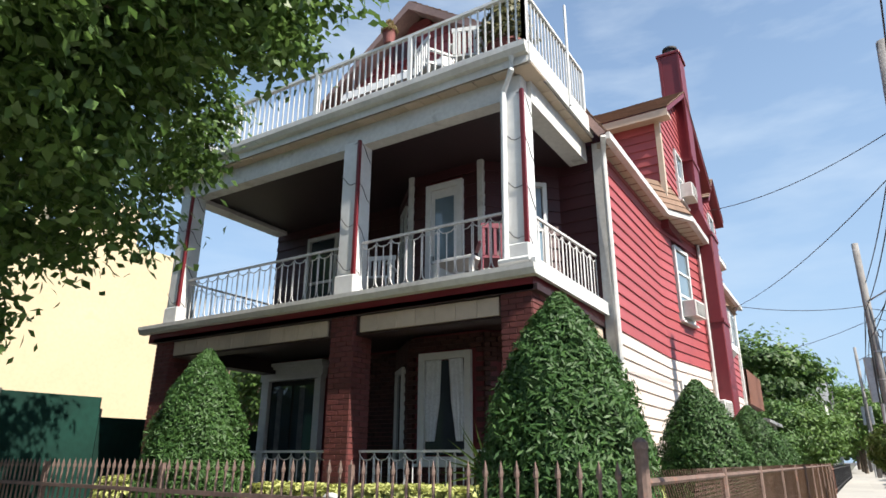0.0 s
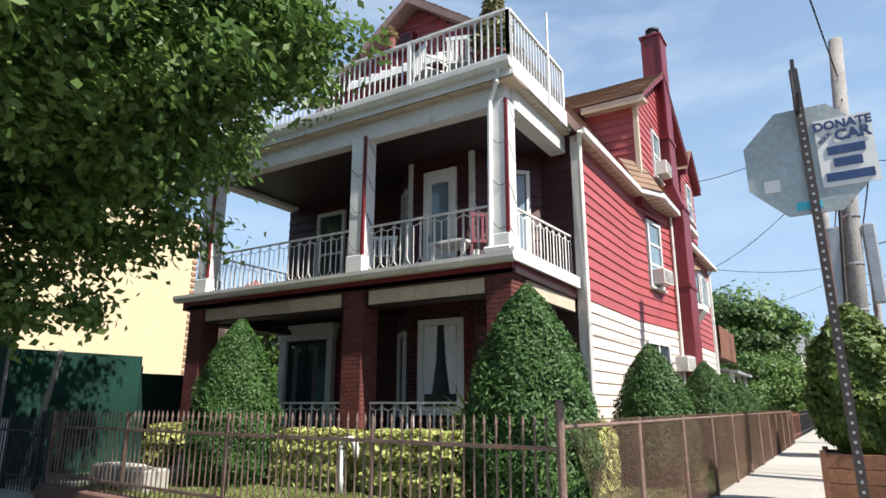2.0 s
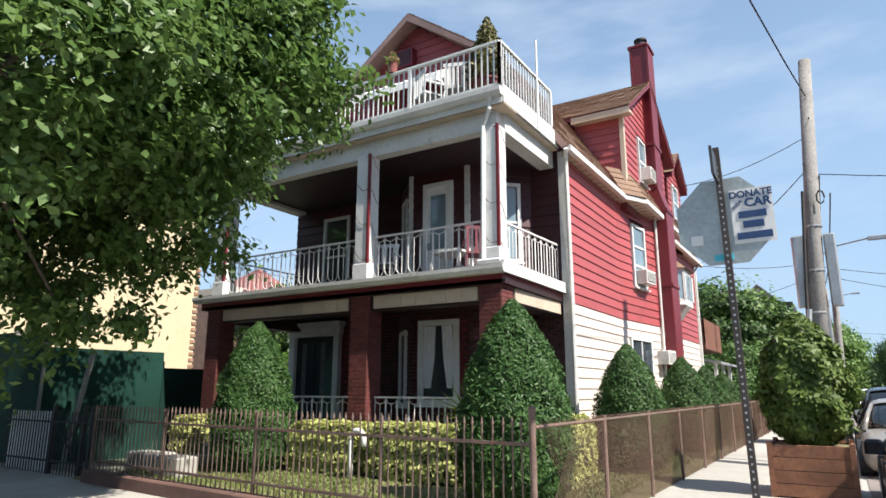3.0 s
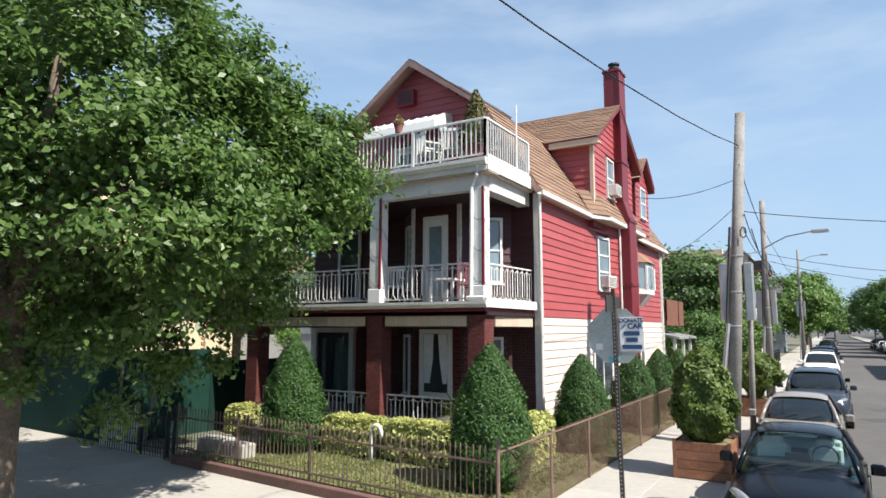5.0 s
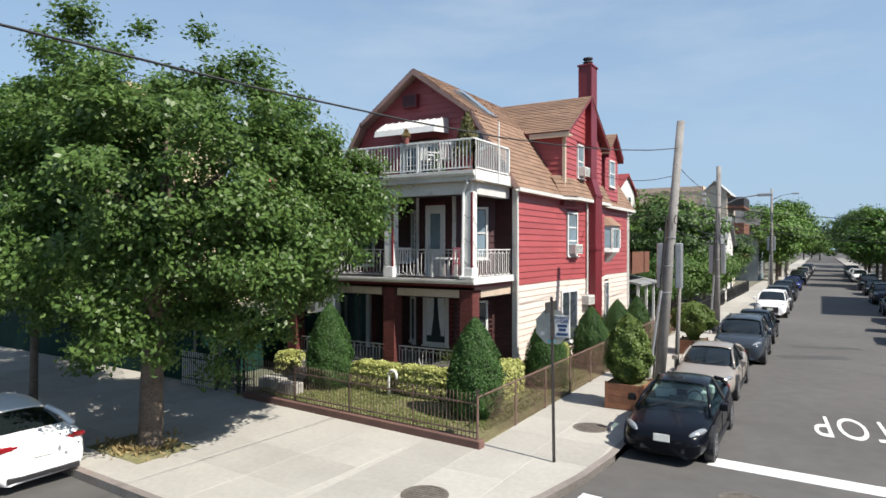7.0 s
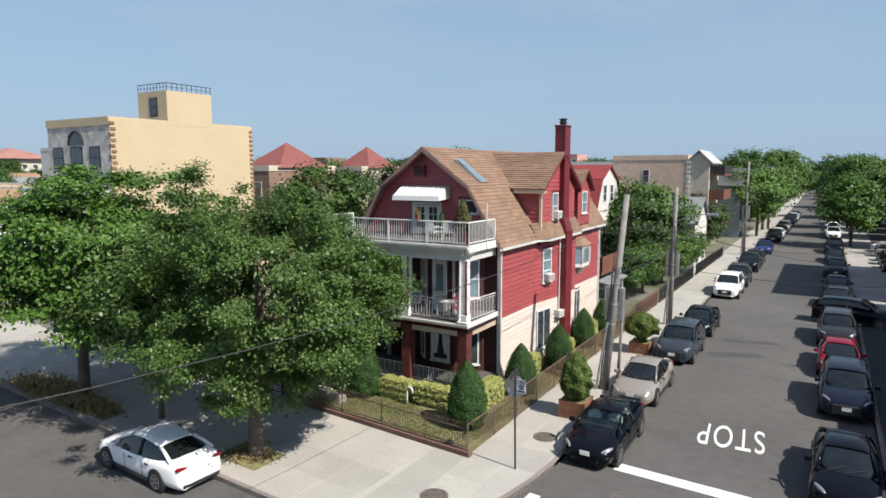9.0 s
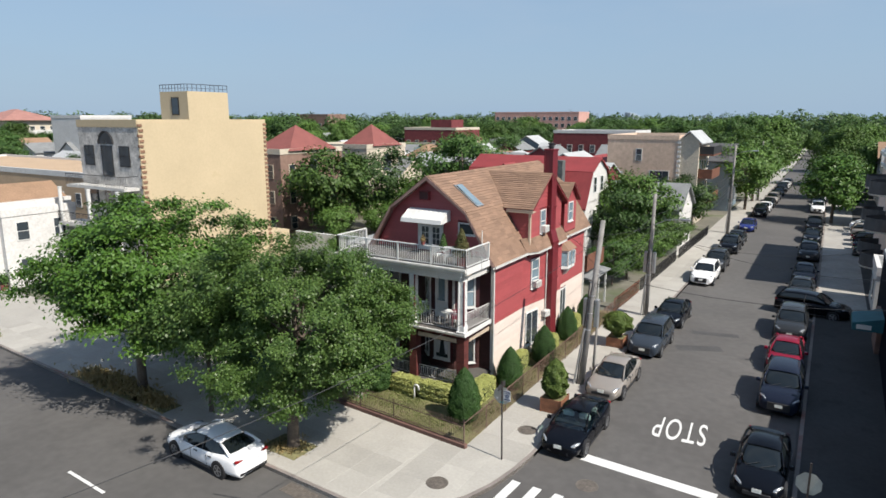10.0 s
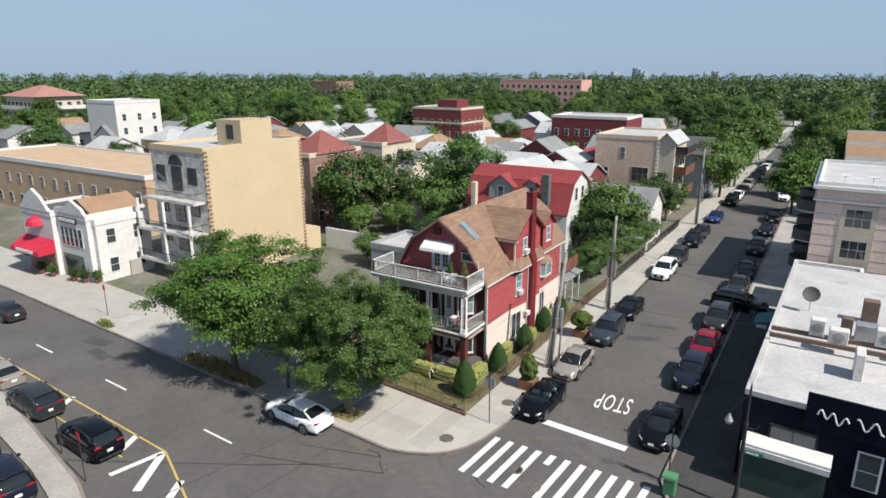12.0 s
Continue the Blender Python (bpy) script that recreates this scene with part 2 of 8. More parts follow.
WHITE = mat("white_paint", (0.6, 0.6, 0.585), 0.42, var=0.05, scale=1.2, fine=10, fvar=0.05, bump=0.03, dirt=((0.44, 0.42, 0.39), 2.2, 0.67))
WHITE_OLD = mat("weathered_white_paint", (0.52, 0.51, 0.485), 0.5, var=0.1, scale=1.5, fine=14, fvar=0.08, bump=0.05, dirt=((0.32, 0.30, 0.27), 1.6, 0.60))
SOFFIT = mat("soffit_panel", (0.46, 0.37, 0.285), 0.6, var=0.08, scale=1.0, fine=9, fvar=0.05, bump=0.03, rand=0.05)
BRICK = mat("red_brick", (0.098, 0.023, 0.02), 0.75, var=0.15, scale=3, fine=35, fvar=0.15, bump=0.25, rand=0.22)
MORTAR = mat("mortar", (0.085, 0.04, 0.034), 0.9)
# Near-black ceiling and beam colour stands in for the shade under the porch.
DARK = mat("painted_porch_shade", (0.022, 0.008, 0.009), 0.6, var=0.15)
FLOORB = mat("porch_floor", (0.085, 0.078, 0.072), 0.8)
SHINGLE = mat("roof_shingle", (0.2, 0.125, 0.085), 0.9, var=0.12, scale=0.7, fine=14, fvar=0.1, bump=0.2, island=0.17)
GLASS = glass_mat("window_glass", (0.035, 0.045, 0.055))
GLASS_B = glass_mat("window_glass_curtain", (0.16, 0.22, 0.26))
LACE = mat("grey_lace", (0.10, 0.105, 0.11), 0.9, var=0.3, scale=6)
CURTAIN = mat("curtain", (0.62, 0.64, 0.66), 0.9, var=0.1, scale=3)
RAILW = mat("white_iron", (0.56, 0.545, 0.53), 0.5, var=0.12, scale=5, fine=30)
RUST = mat("brown_iron", (0.135, 0.088, 0.07), 0.75, 0.1, var=0.3, scale=5, fine=40, fvar=0.2, dirt=((0.22, 0.10, 0.06), 8, 0.58))
LOWWALL = mat("brown_painted_concrete", (0.125, 0.068, 0.055), 0.85, var=0.2, scale=1.5, fine=18, dirt=((0.24, 0.18, 0.15), 2.0, 0.66))
RAKE = mat("rake_board_paint", (0.27, 0.17, 0.145), 0.6)
WIRE = mat("galvanised_brown_wire", (0.20, 0.125, 0.10), 0.65, 0.3, var=0.2)
BLACK = mat("black_rubber_cable", (0.018, 0.018, 0.02), 0.7)
WOOD_GREY = mat("weathered_pole_wood", (0.205, 0.195, 0.185), 0.9, var=0.2, scale=2, fine=24, fvar=0.2, bump=0.4)
STEEL = mat("galvanised_steel", (0.38, 0.39, 0.40), 0.45, 0.7, var=0.12, scale=3)
BARK = mat("bark", (0.115, 0.09, 0.07), 0.95, var=0.3, scale=3, fine=22, fvar=0.3, bump=0.8)
LEAF_A = leaf_mat("pear_leaf", (0.032, 0.08, 0.018), (0.16, 0.25, 0.064), 0.42, 0.42, 0.4)
LEAF_B = leaf_mat("locust_leaf", (0.032, 0.09, 0.012), (0.10, 0.185, 0.028), 0.5, 0.16)
LEAF_C = leaf_mat("dark_leaf", (0.026, 0.07, 0.016), (0.08, 0.145, 0.032), rand=0.35)
LEAF_D = leaf_mat("street_leaf", (0.042, 0.10, 0.02), (0.12, 0.20, 0.038), rand=0.35)
LEAF_WOOD = leaf_mat("far_wood_leaf", (0.04, 0.085, 0.028), (0.10, 0.165, 0.05))
YEW = leaf_mat("yew_needles", (0.016, 0.05, 0.013), (0.066, 0.135, 0.03), 0.55, 0.15, 0.3)
HEDGE = leaf_mat("golden_hedge_leaf", (0.22, 0.26, 0.06), (0.60, 0.60, 0.24), amount=0.25)
BUSH = leaf_mat("planter_bush_leaf", (0.035, 0.075, 0.014), (0.15, 0.20, 0.04), amount=0.22)
GRASS = leaf_mat("grass_blade", (0.10, 0.145, 0.038), (0.24, 0.26, 0.095), amount=0.3)
STRAW = leaf_mat("dry_grass", (0.22, 0.16, 0.07), (0.34, 0.27, 0.13), amount=0.3)


# ---- ground, kerbs and roads ----
def av(x):
    """The avenue's kerb line: its y at x."""
    return -2.3 - 0.05 * (x + 4)


g = G()
g.add([(-1500, -1200, 0), (1500, -1200, 0), (1500, 1800, 0), (-1500, 1800, 0)], [(0, 1, 2, 3)])
ground = solid("ground", g, ASPHALT, "worn grey asphalt roadway reaching out under the whole district", "ground", "structure")

CORNER = [(-2.6, av(-2.6)), (-1.4, -2.02), (-0.35, -1.5), (0.45, -0.85), (1.08, 0.1), (1.5, 1.3), (1.75, 2.6), (1.9, 4.2)]
K = 0.16  # kerb width


def block(name, poly, label):
    gg = G().slab(poly, -0.3, 0.145)
    return solid(name, gg, CONCRETE_BED, label, "pavement", "structure")


walk_home = thing("pavement", "pale concrete flag pavement round the corner lot", "pavement", kind="structure")
inner = [(x, y) for x, y in CORNER]
part("bed", G().slab([(-260, av(-260))] + inner + [(1.9, 320), (-1.0, 320), (-1.0, 3.6), (-260, av(-260) + 7.0)], -0.3, 0.1485), CONCRETE, walk_home)
solid("yard_ground", G().slab([(-260, av(-260) + 7.0), (-1.0, 3.6), (-1.0, 320), (-260, 320)], -0.3, 0.12), YARD, "earth, weeds and paving of the yards behind the pavement", "ground", "structure")


def strip(path, w, z0, z1):
    """A kerb along a plan path, w wide to its left side."""
    gg, left = G(), []
    for i, p in enumerate(path):
        a, b = Vector(path[max(i - 1, 0)]), Vector(path[min(i + 1, len(path) - 1)])
        d = (b - a).normalized()
        left.append((p[0] - d.y * w, p[1] + d.x * w))
    for i in range(len(path) - 1):
        gg.slab([path[i], path[i + 1], left[i + 1], left[i]], z0, z1)
    return gg


part("kerb", strip([(-260, av(-260)), (-60, av(-60)), (-30, av(-30)), (-10, av(-10))] + CORNER + [(1.9, 12), (1.9, 40), (1.9, 320)], K, -0.2, 0.16), KERB, walk_home, "worn grey kerb with a rusty steel face at the corner")
# Dark pavement colour, lowered further to hold the restaurant's shade.
WALK_DARK = mat("dark_concrete_with_shade", (0.045, 0.044, 0.043), 0.9, var=0.15, scale=0.4, fine=5, dirt=((0.03, 0.029, 0.028), 0.6, 0.56))
walk_right = thing("pavement", "dark concrete pavement with the restaurant's shade put into its colour", "pavement", kind="structure")
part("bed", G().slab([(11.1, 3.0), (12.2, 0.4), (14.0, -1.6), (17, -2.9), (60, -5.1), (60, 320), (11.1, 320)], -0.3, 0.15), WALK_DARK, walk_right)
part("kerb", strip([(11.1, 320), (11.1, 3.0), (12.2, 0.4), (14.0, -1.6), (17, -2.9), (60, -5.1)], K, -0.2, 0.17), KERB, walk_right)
part("far_bed", G().slab([(11.27, 33.5), (14.4, 33.5), (14.4, 320), (11.27, 320)], 0.1, 0.156), CONCRETE_BED, walk_right, "pale concrete pavement beyond the driveway")
walk_far = thing("pavement", "concrete pavement strip with a stone kerb along the avenue", "pavement", kind="structure")
part("bed", G().slab([(-90, -9.5), (-29, -10.4), (-14.4, -13.3), (-6, -16.5), (-6, -18), (-13, -15), (-17.6, -13.95), (-22.7, -13.2), (-30, -12.2), (-90, -11)], -0.3, 0.15), CONCRETE_BED, walk_far)
part("kerb", strip([(-6, -16.5), (-14.4, -13.3), (-29, -10.4), (-90, -9.5)], -K, -0.2, 0.17), KERB, walk_far)


def marking(name, polys, material, label, category="road marking"):
    gg = G()
    for p in polys:
        gg.slab(p, -0.02, 0.006)
    return solid(name, gg, material, label, category, "structure")


def bar(x0, y0, x1, y1, w):
    d = Vector((x1 - x0, y1 - y0)).normalized() * (w / 2)
    return [(x0 + d.y, y0 - d.x), (x1 + d.y, y1 - d.x), (x1 - d.y, y1 + d.x), (x0 - d.y, y0 + d.x)]


marking("stop_line", [bar(3.6, 5.28, 8.75, 5.0, 0.55)], PAINT, "broad white painted stop line across the side street")
for i in range(11):
    x = 2.05 + 0.862 * i
    if abs(i - 4) > 0:
        marking("crosswalk_stripe", [bar(x, 2.2, x - 0.25, -1.75, 0.36)], PAINT, "worn white crosswalk bar on the asphalt")
    else:
        marking("crosswalk_stripe", [bar(x, 2.2, x - 0.06, 1.2, 0.36)], PAINT, "worn white crosswalk bar on the asphalt")
for x in (-46.6, -34.6, -23.1 - 1.3, -13.3, 20, 32):
    marking("lane_dash", [bar(x, -5.27 - 0.05 * (x + 34.6), x + 2.6, -5.27 - 0.05 * (x + 37.2), 0.13)], PAINT, "white lane dash on the avenue")
marking("yellow_line", [bar(-90, -5.0, -13.2, -9.0, 0.12)], YELLOW, "faded yellow edge line on the avenue")
marking("yellow_line", [bar(-13.2, -9.0, -8.7, -11.0, 0.12), ], YELLOW, "faded yellow edge line on the avenue")
marking("yellow_line", [bar(-60, -8.3, -14.8, -10.6, 0.1)], YELLOW, "faded yellow edge line on the avenue")
for a in ((-23.9, -8.3, -23.1, -9.75, 0.4), (-16.1, -8.85, -15.5, -10.2, 0.4), (-33.5, -8.0, -32.6, -9.3, 0.4), (-13.25, -9.05, -13.85, -11.9, 0.35), (-13.2, -9.2, -11.4, -11.95, 0.45), (-10.2, -10.2, -9.5, -11.4, 0.4)):
    marking("hatch_bar", [bar(*a)], PAINT, "white painted hatch bar beside the yellow line")
for pts in ([(-7.2, -4.4), (-2.6, -3.0), (-3.0, -2.75), (-4.6, -2.9)], [(-9.4, -6.8), (-5, -5.4), (-1.6, -4.1), (-2.4, -3.4)], [(2.4, -1.2), (2.9, -2.0), (3.6, -2.3)], [(-20, -14), (-8, -7.2), (-4, -4.6)]):
    gg = G()
    for a, b in zip(pts, pts[1:]):
        gg.slab(bar(*a, *b, 0.07), -0.02, 0.004)
    solid("tar_seam", gg, TAR, "black tar crack seal on the asphalt", "crack seal", "structure")
for a in ((4.2, 20.5, 6.6, 21.6, 0.9), (4.5, 24, 7.2, 24.6, 0.7), (7.9, 3.2, 8.5, 3.35, 0.5), (-32.3, -2.6, -29.8, -2.2, 1.1), (-30, -3.5, -27.5, -3.8, 0.9)):
    solid("asphalt_patch", G().slab(bar(*a), -0.02, 0.003), PATCH, "darker repaired asphalt patch in the roadway", "patch", "structure")


def manhole(x, y, z, r=0.36):
    t = thing("manhole_cover", "round rusty cast-iron manhole cover set flush in the ground", "manhole", (x, y, z))
    part("frame", G().lathe([(r + 0.07, -0.05), (r + 0.07, 0.006), (r + 0.01, 0.008), (r + 0.01, 0.002)], 24, Matrix.Translation((x, y, z))), IRON, t)
    lid = part("lid", G().lathe([(r, -0.05), (r, 0.006)], 24, Matrix.Translation((x, y, z))), IRON, t)
    for i in range(-3, 4):
        w = math.sqrt(max(0, r * r - (i * r / 4) ** 2)) * 0.9
        part("rib", G().box(x - w, y + i * r / 4 - 0.012, z, x + w, y + i * r / 4 + 0.012, z + 0.012), IRON, lid)


for a in ((-0.38, 0.34, 0.152), (-1.5, -3.62, 0), (4.44, 3.33, 0), (5.63, -0.93, 0), (4.22, -0.06, 0), (7.38, 2.88, 0), (0.84, 5.9, 0.152)):
    manhole(*a)
t = thing("street_grate", "rusty iron storm drain grate at the kerb", "drain", (-4.2, -2.75, 0))
part("frame", G().slab(bar(-5.3, -2.62, -3.7, -2.75, 0.62), -0.05, 0.01), IRON, t)
for i in range(7):
    part("grate_bar", G().slab(bar(-5.2 + i * 0.22, -2.4, -5.24 + i * 0.22, -2.9, 0.05), 0, 0.025), IRON, t)

# STOP lettering, read from the far side of the line
tc = bpy.data.curves.new("stop_lettering", "FONT")
tc.body, tc.size, tc.extrude, tc.align_x, tc.space_character = "STOP", 1.0, 0.004, "CENTER", 1.15
lett = new("stop_lettering")
lett_me = bpy.data.objects.new("tmp", tc)
scene.collection.objects.link(lett_me)
me = bpy.data.meshes.new_from_object(lett_me.evaluated_get(bpy.context.evaluated_depsgraph_get()))
bpy.data.objects.remove(lett_me)
bpy.data.objects.remove(lett)
me.materials.append(PAINT)
lett = new("stop_lettering", me)
xs = [v.co.x for v in me.vertices]
lett.matrix_basis = Matrix.Translation((6.48, 10.7, 0.004)) @ pose(0, 0, 0, 0, 0, 184.5) @ Matrix.Diagonal((2.2 / (max(xs) - min(xs)), 3.0, 1, 1))
tagged(lett, "white STOP lettering painted on the asphalt", "road marking", kind="structure")

# ---- the lot: lawn behind the front fence ----
FX, FY = -0.80, 3.13  # street corner of the fence


def fy(x):
    return FY + 0.085 * (FX - x)


lot = thing("lawn", "patchy dry lawn with bare soil in the front yard", "lawn", (-5, 5, 0.12), kind="structure")
part("soil", G().slab([(-9.2, fy(-9.2)), (FX, FY), (FX - 0.1, 25), (-9.2, 25)], 0.1, 0.19), LAWN, lot)

# ---- the corner house ----
HX0, HX1, HY0, HY1 = -10.35, -2.85, 9.7, 23.3  # side and end walls
ZB, ZR, ZE = 3.58, 3.28, 6.42  # balcony floor, colour change, eaves
house = thing("corner_house", "red and cream clapboard corner house with brown gambrel roof", "house", (-6.6, 15, 0))
RX = -6.6  # ridge


def roof_half(z):
    """Half width of the gambrel at a height."""
    if z >= 9.05:
        return 2.3 * (10.75 - z) / 1.7
    return 2.3 + (9.05 - z) * 1.55 / 2.75


wall_mass = part("wall", G().slab([(HX0 + 0.05, HY0 + 0.05), (-6.92, HY0 + 0.05), (-5.97, 8.8), (-4.63, 8.8), (-3.63, HY0 + 0.05), (HX1 - 0.05, HY0 + 0.05), (HX1 - 0.05, 13.2), (-2.55, 15.9), (-2.55, 18.2), (HX1 - 0.05, 18.5), (HX1 - 0.05, HY1), (HX0 + 0.05, HY1)], 0.1, ZE + 0.05), RED_TRIM, house)

boards = {}


def siding(p, q, z0, z1, material, holes=(), step=0.215, clip=None, host=None):
    """Lapped boards on the wall from p to q (plan points, outside on the right hand), cut round holes (s0, s1, z0, z1)."""
    p, q = Vector(p), Vector(q)
    length = (q - p).length
    ang = math.atan2(q.y - p.y, q.x - p.x)
    n = max(1, round((z1 - z0) / step))
    h = (z1 - z0) / n
    for i in range(n):
        a, zc = z0 + i * h, z0 + (i + 0.5) * h
        runs = [(0.0, length)] if clip is None else [clip(zc, length)]
        for s0, s1, b0, b1 in holes:
            if b0 < zc < b1:
                runs = [r for lo, hi in runs for r in ((lo, min(hi, s0)), (max(lo, s1), hi)) if r[1] - r[0] > 0.03]
        for lo, hi in runs:
            if hi - lo < 0.05:
                continue
            key = (round(hi - lo, 2), round(h, 3), material.name)
            if key not in boards:
                w = hi - lo
                gg = G().add([(0, 0.01, 0), (0, -0.034, 0), (0, -0.034, 0.018), (0, -0.008, h + 0.012), (0, 0.01, h + 0.012), (w, 0.01, 0), (w, -0.034, 0), (w, -0.034, 0.018), (w, -0.008, h + 0.012), (w, 0.01, h + 0.012)],
                             [(0, 1, 2, 3, 4), (9, 8, 7, 6, 5), (0, 5, 6, 1), (1, 6, 7, 2), (2, 7, 8, 3), (3, 8, 9, 4)])
                boards[key] = gg.mesh("clapboard", material)
            d = (q - p).normalized()
            at = p + d * lo
            piece("clapboard", boards[key], host or wall_mass, Matrix.Translation((at.x, at.y, a)) @ Matrix.Rotation(ang, 4, "Z"))


def frame_at(p, q, off=0.0):
    """Matrix of a wall from p to q: x along it, y into the wall, z up."""
    p, q = Vector(p), Vector(q)
    return Matrix.Translation((p.x, p.y, 0)) @ Matrix.Rotation(math.atan2(q.y - p.y, q.x - p.x), 4, "Z") @ Matrix.Translation((0, off, 0))


def window(host, m, s0, s1, z0, z1, glass=None, rows=2, cols=1, rim=0.075, material=None, ac=False, sill=True, out=0.07):
    """A window on a wall: frame with sash bars, panes set back, sill; m from frame_at."""
    material, glass = material or WHITE, glass or GLASS
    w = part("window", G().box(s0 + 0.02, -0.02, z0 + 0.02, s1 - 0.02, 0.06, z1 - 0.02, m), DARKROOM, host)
    fr = G()
    for a in ((s0 - rim, -out, z0 - rim, s0, 0.0, z1 + rim), (s1, -out, z0 - rim, s1 + rim, 0.0, z1 + rim), (s0, -out, z0 - rim, s1, 0.0, z0), (s0, -out, z1, s1, 0.0, z1 + rim)):
        fr.box(*a, m)
    for i in range(1, rows):
        z = z0 + (z1 - z0) * i / rows
        fr.box(s0, -out * 0.8, z - 0.025, s1, -0.005, z + 0.025, m)
    for i in range(1, cols):
        s = s0 + (s1 - s0) * i / cols
        fr.box(s - 0.025, -out * 0.8, z0, s + 0.025, -0.005, z1, m)
    part("frame", fr, material, w)
    for i in range(rows):
        for j in range(cols):
            part("pane", G().box(s0 + (s1 - s0) * j / cols + 0.02, -out * 0.45, z0 + (z1 - z0) * i / rows + 0.02, s0 + (s1 - s0) * (j + 1) / cols - 0.02, -out * 0.3, z0 + (z1 - z0) * (i + 1) / rows - 0.02, m), glass, w)
    if sill:
        part("sill", G().box(s0 - rim - 0.04, -out - 0.05, z0 - rim - 0.04, s1 + rim + 0.04, 0.0, z0 - rim, m), material, w)
    if ac:
        aircon(host, m, (s0 + s1) / 2, z0 + 0.02, min(0.6, s1 - s0 - 0.08))
    return w


def aircon(host, m, s, z, width=0.56, height=0.36, depth=0.34):
    u = part("air_conditioner", G().soft(s - width / 2, -depth, z, s + width / 2, 0.02, z + height, 0.015, m), WHITE_OLD, host, "off-white window air conditioner")
    part("grille", G().box(s - width / 2 + 0.04, -depth - 0.006, z + 0.04, s + width / 2 - 0.04, -depth + 0.01, z + height - 0.05, m), ACGREY, u, "grey louvred grille")
    for i in range(6):
        zz = z + 0.06 + i * (height - 0.13) / 5
        part("louvre", G().box(s - width / 2 + 0.04, -depth - 0.02, zz, s + width / 2 - 0.04, -depth, zz + 0.014, m), WHITE_OLD, u)


# Near-black colour stands in for unlit rooms behind panes and doors.
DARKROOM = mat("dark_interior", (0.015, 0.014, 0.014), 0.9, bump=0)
ACGREY = mat("grille_grey", (0.28, 0.28, 0.27), 0.6)

# side wall, towards the street
side = frame_at((HX1, HY0), (HX1, HY1))
S = lambda y: y - HY0
ZG = 0.35
siding((HX1, HY0), (HX1, 13.2), ZG, ZR, CREAM)
siding((HX1, HY0), (HX1, 13.2), ZR, ZE, RED)
bayL = ((HX1, 13.2), (-2.5, 15.9))
bm = frame_at(*bayL)
BW = Vector((0.35, 2.7)).length
siding(*bayL, ZG, ZR, CREAM, [(0.4, 1.8, 0.85, 2.9)])
siding(*bayL, ZR, ZE, RED, [(0.85, 1.8, 4.15, 5.9)])
window(wall_mass, bm, 0.97, 1.68, 4.25, 5.8, GLASS_B, 3, 1, ac=True)
window(wall_mass, bm, 0.5, 1.7, 0.95, 2.8, GLASS, 1, 2)
aircon(wall_mass, bm, 2.45, 2.25, 0.55)
siding((-2.5, 15.9), (-2.5, 18.2), ZG, ZR, CREAM)
siding((-2.5, 15.9), (-2.5, 18.2), ZR, ZE, RED)
siding((-2.5, 18.2), (HX1, 18.5), ZR, ZE, RED)
siding((-2.5, 18.2), (HX1, 18.5), ZG, ZR, CREAM)
backm = frame_at((HX1, 18.5), (HX1, HY1))
siding((HX1, 18.5), (HX1, HY1), ZG, ZR, CREAM, [(0.5, 1.55, 0.95, 3.0)])
siding((HX1, 18.5), (HX1, HY1), ZR, ZE, RED, [(0.2, 2.3, 4.3, 5.6)])
window(wall_mass, backm, 0.6, 1.45, 1.05, 2.9, GLASS, 1, 2)
# oriel window with a little hipped cap
oriel = part("oriel_window", G().slab([(HX1, 19.0), (-2.45, 19.3), (-2.45, 20.5), (HX1, 20.8)], 4.3, 4.5), WHITE, wall_mass, "white oriel window with a brown hipped cap")
part("frame", G().slab([(HX1, 19.0), (-2.45, 19.3), (-2.45, 20.5), (HX1, 20.8)], 5.35, 5.5), WHITE, oriel)
for a, b in (((HX1, 19.0), (-2.45, 19.3)), ((-2.45, 19.3), (-2.45, 19.9)), ((-2.45, 19.9), (-2.45, 20.5)), ((-2.45, 20.5), (HX1, 20.8))):
    m = frame_at(a, b)
    L = (Vector(b) - Vector(a)).length
    part("mullion", G().box(-0.04, -0.03, 4.5, 0.05, 0.04, 5.35, m).box(L - 0.05, -0.03, 4.5, L + 0.04, 0.04, 5.35, m), WHITE, oriel)
    part("pane", G().box(0.04, 0.0, 4.5, L - 0.04, 0.02, 5.35, m), GLASS_B, oriel)
part("cap", G().add([(HX1, 18.9, 5.5), (-2.35, 19.2, 5.5), (-2.35, 20.6, 5.5), (HX1, 20.9, 5.5), (HX1, 19.3, 5.95), (HX1, 20.5, 5.95)], [(0, 1, 4), (1, 2, 5, 4), (2, 3, 5), (0, 3, 2, 1)]), SHINGLE, oriel)
part("bracket", G().prism([(HX1, 19.5, 4.3), (-2.45, 19.5, 4.3), (HX1, 19.5, 3.8)], (0, 0.7, 0)), WHITE_OLD, oriel)
# corner boards and downpipe
for x, y in ((HX1 + 0.0, HY0), (-2.5, 15.9), (HX1, HY1)):
    part("corner_board", G().box(x - 0.1, y - 0.07, 0.3, x + 0.05, y + 0.09, ZE), WHITE_OLD, wall_mass)
part("downpipe", G().tube([(-2.64, 9.3, 6.34), (-2.72, 9.5, 6.2), (-2.74, 9.55, 6.05), (-2.74, 9.58, 3.4), (-2.74, 9.58, 0.3)], 0.045, 8), WHITE_OLD, wall_mass)
part("downpipe", G().tube([(-2.44, 15.72, 6.3), (-2.44, 15.72, 0.3)], 0.04, 8), WHITE_OLD, wall_mass)
part("downpipe", G().tube([(-2.62, 23.35, 6.35), (-2.78, 23.35, 6.1), (-2.78, 23.35, 0.2)], 0.045, 8), WHITE_OLD, wall_mass)

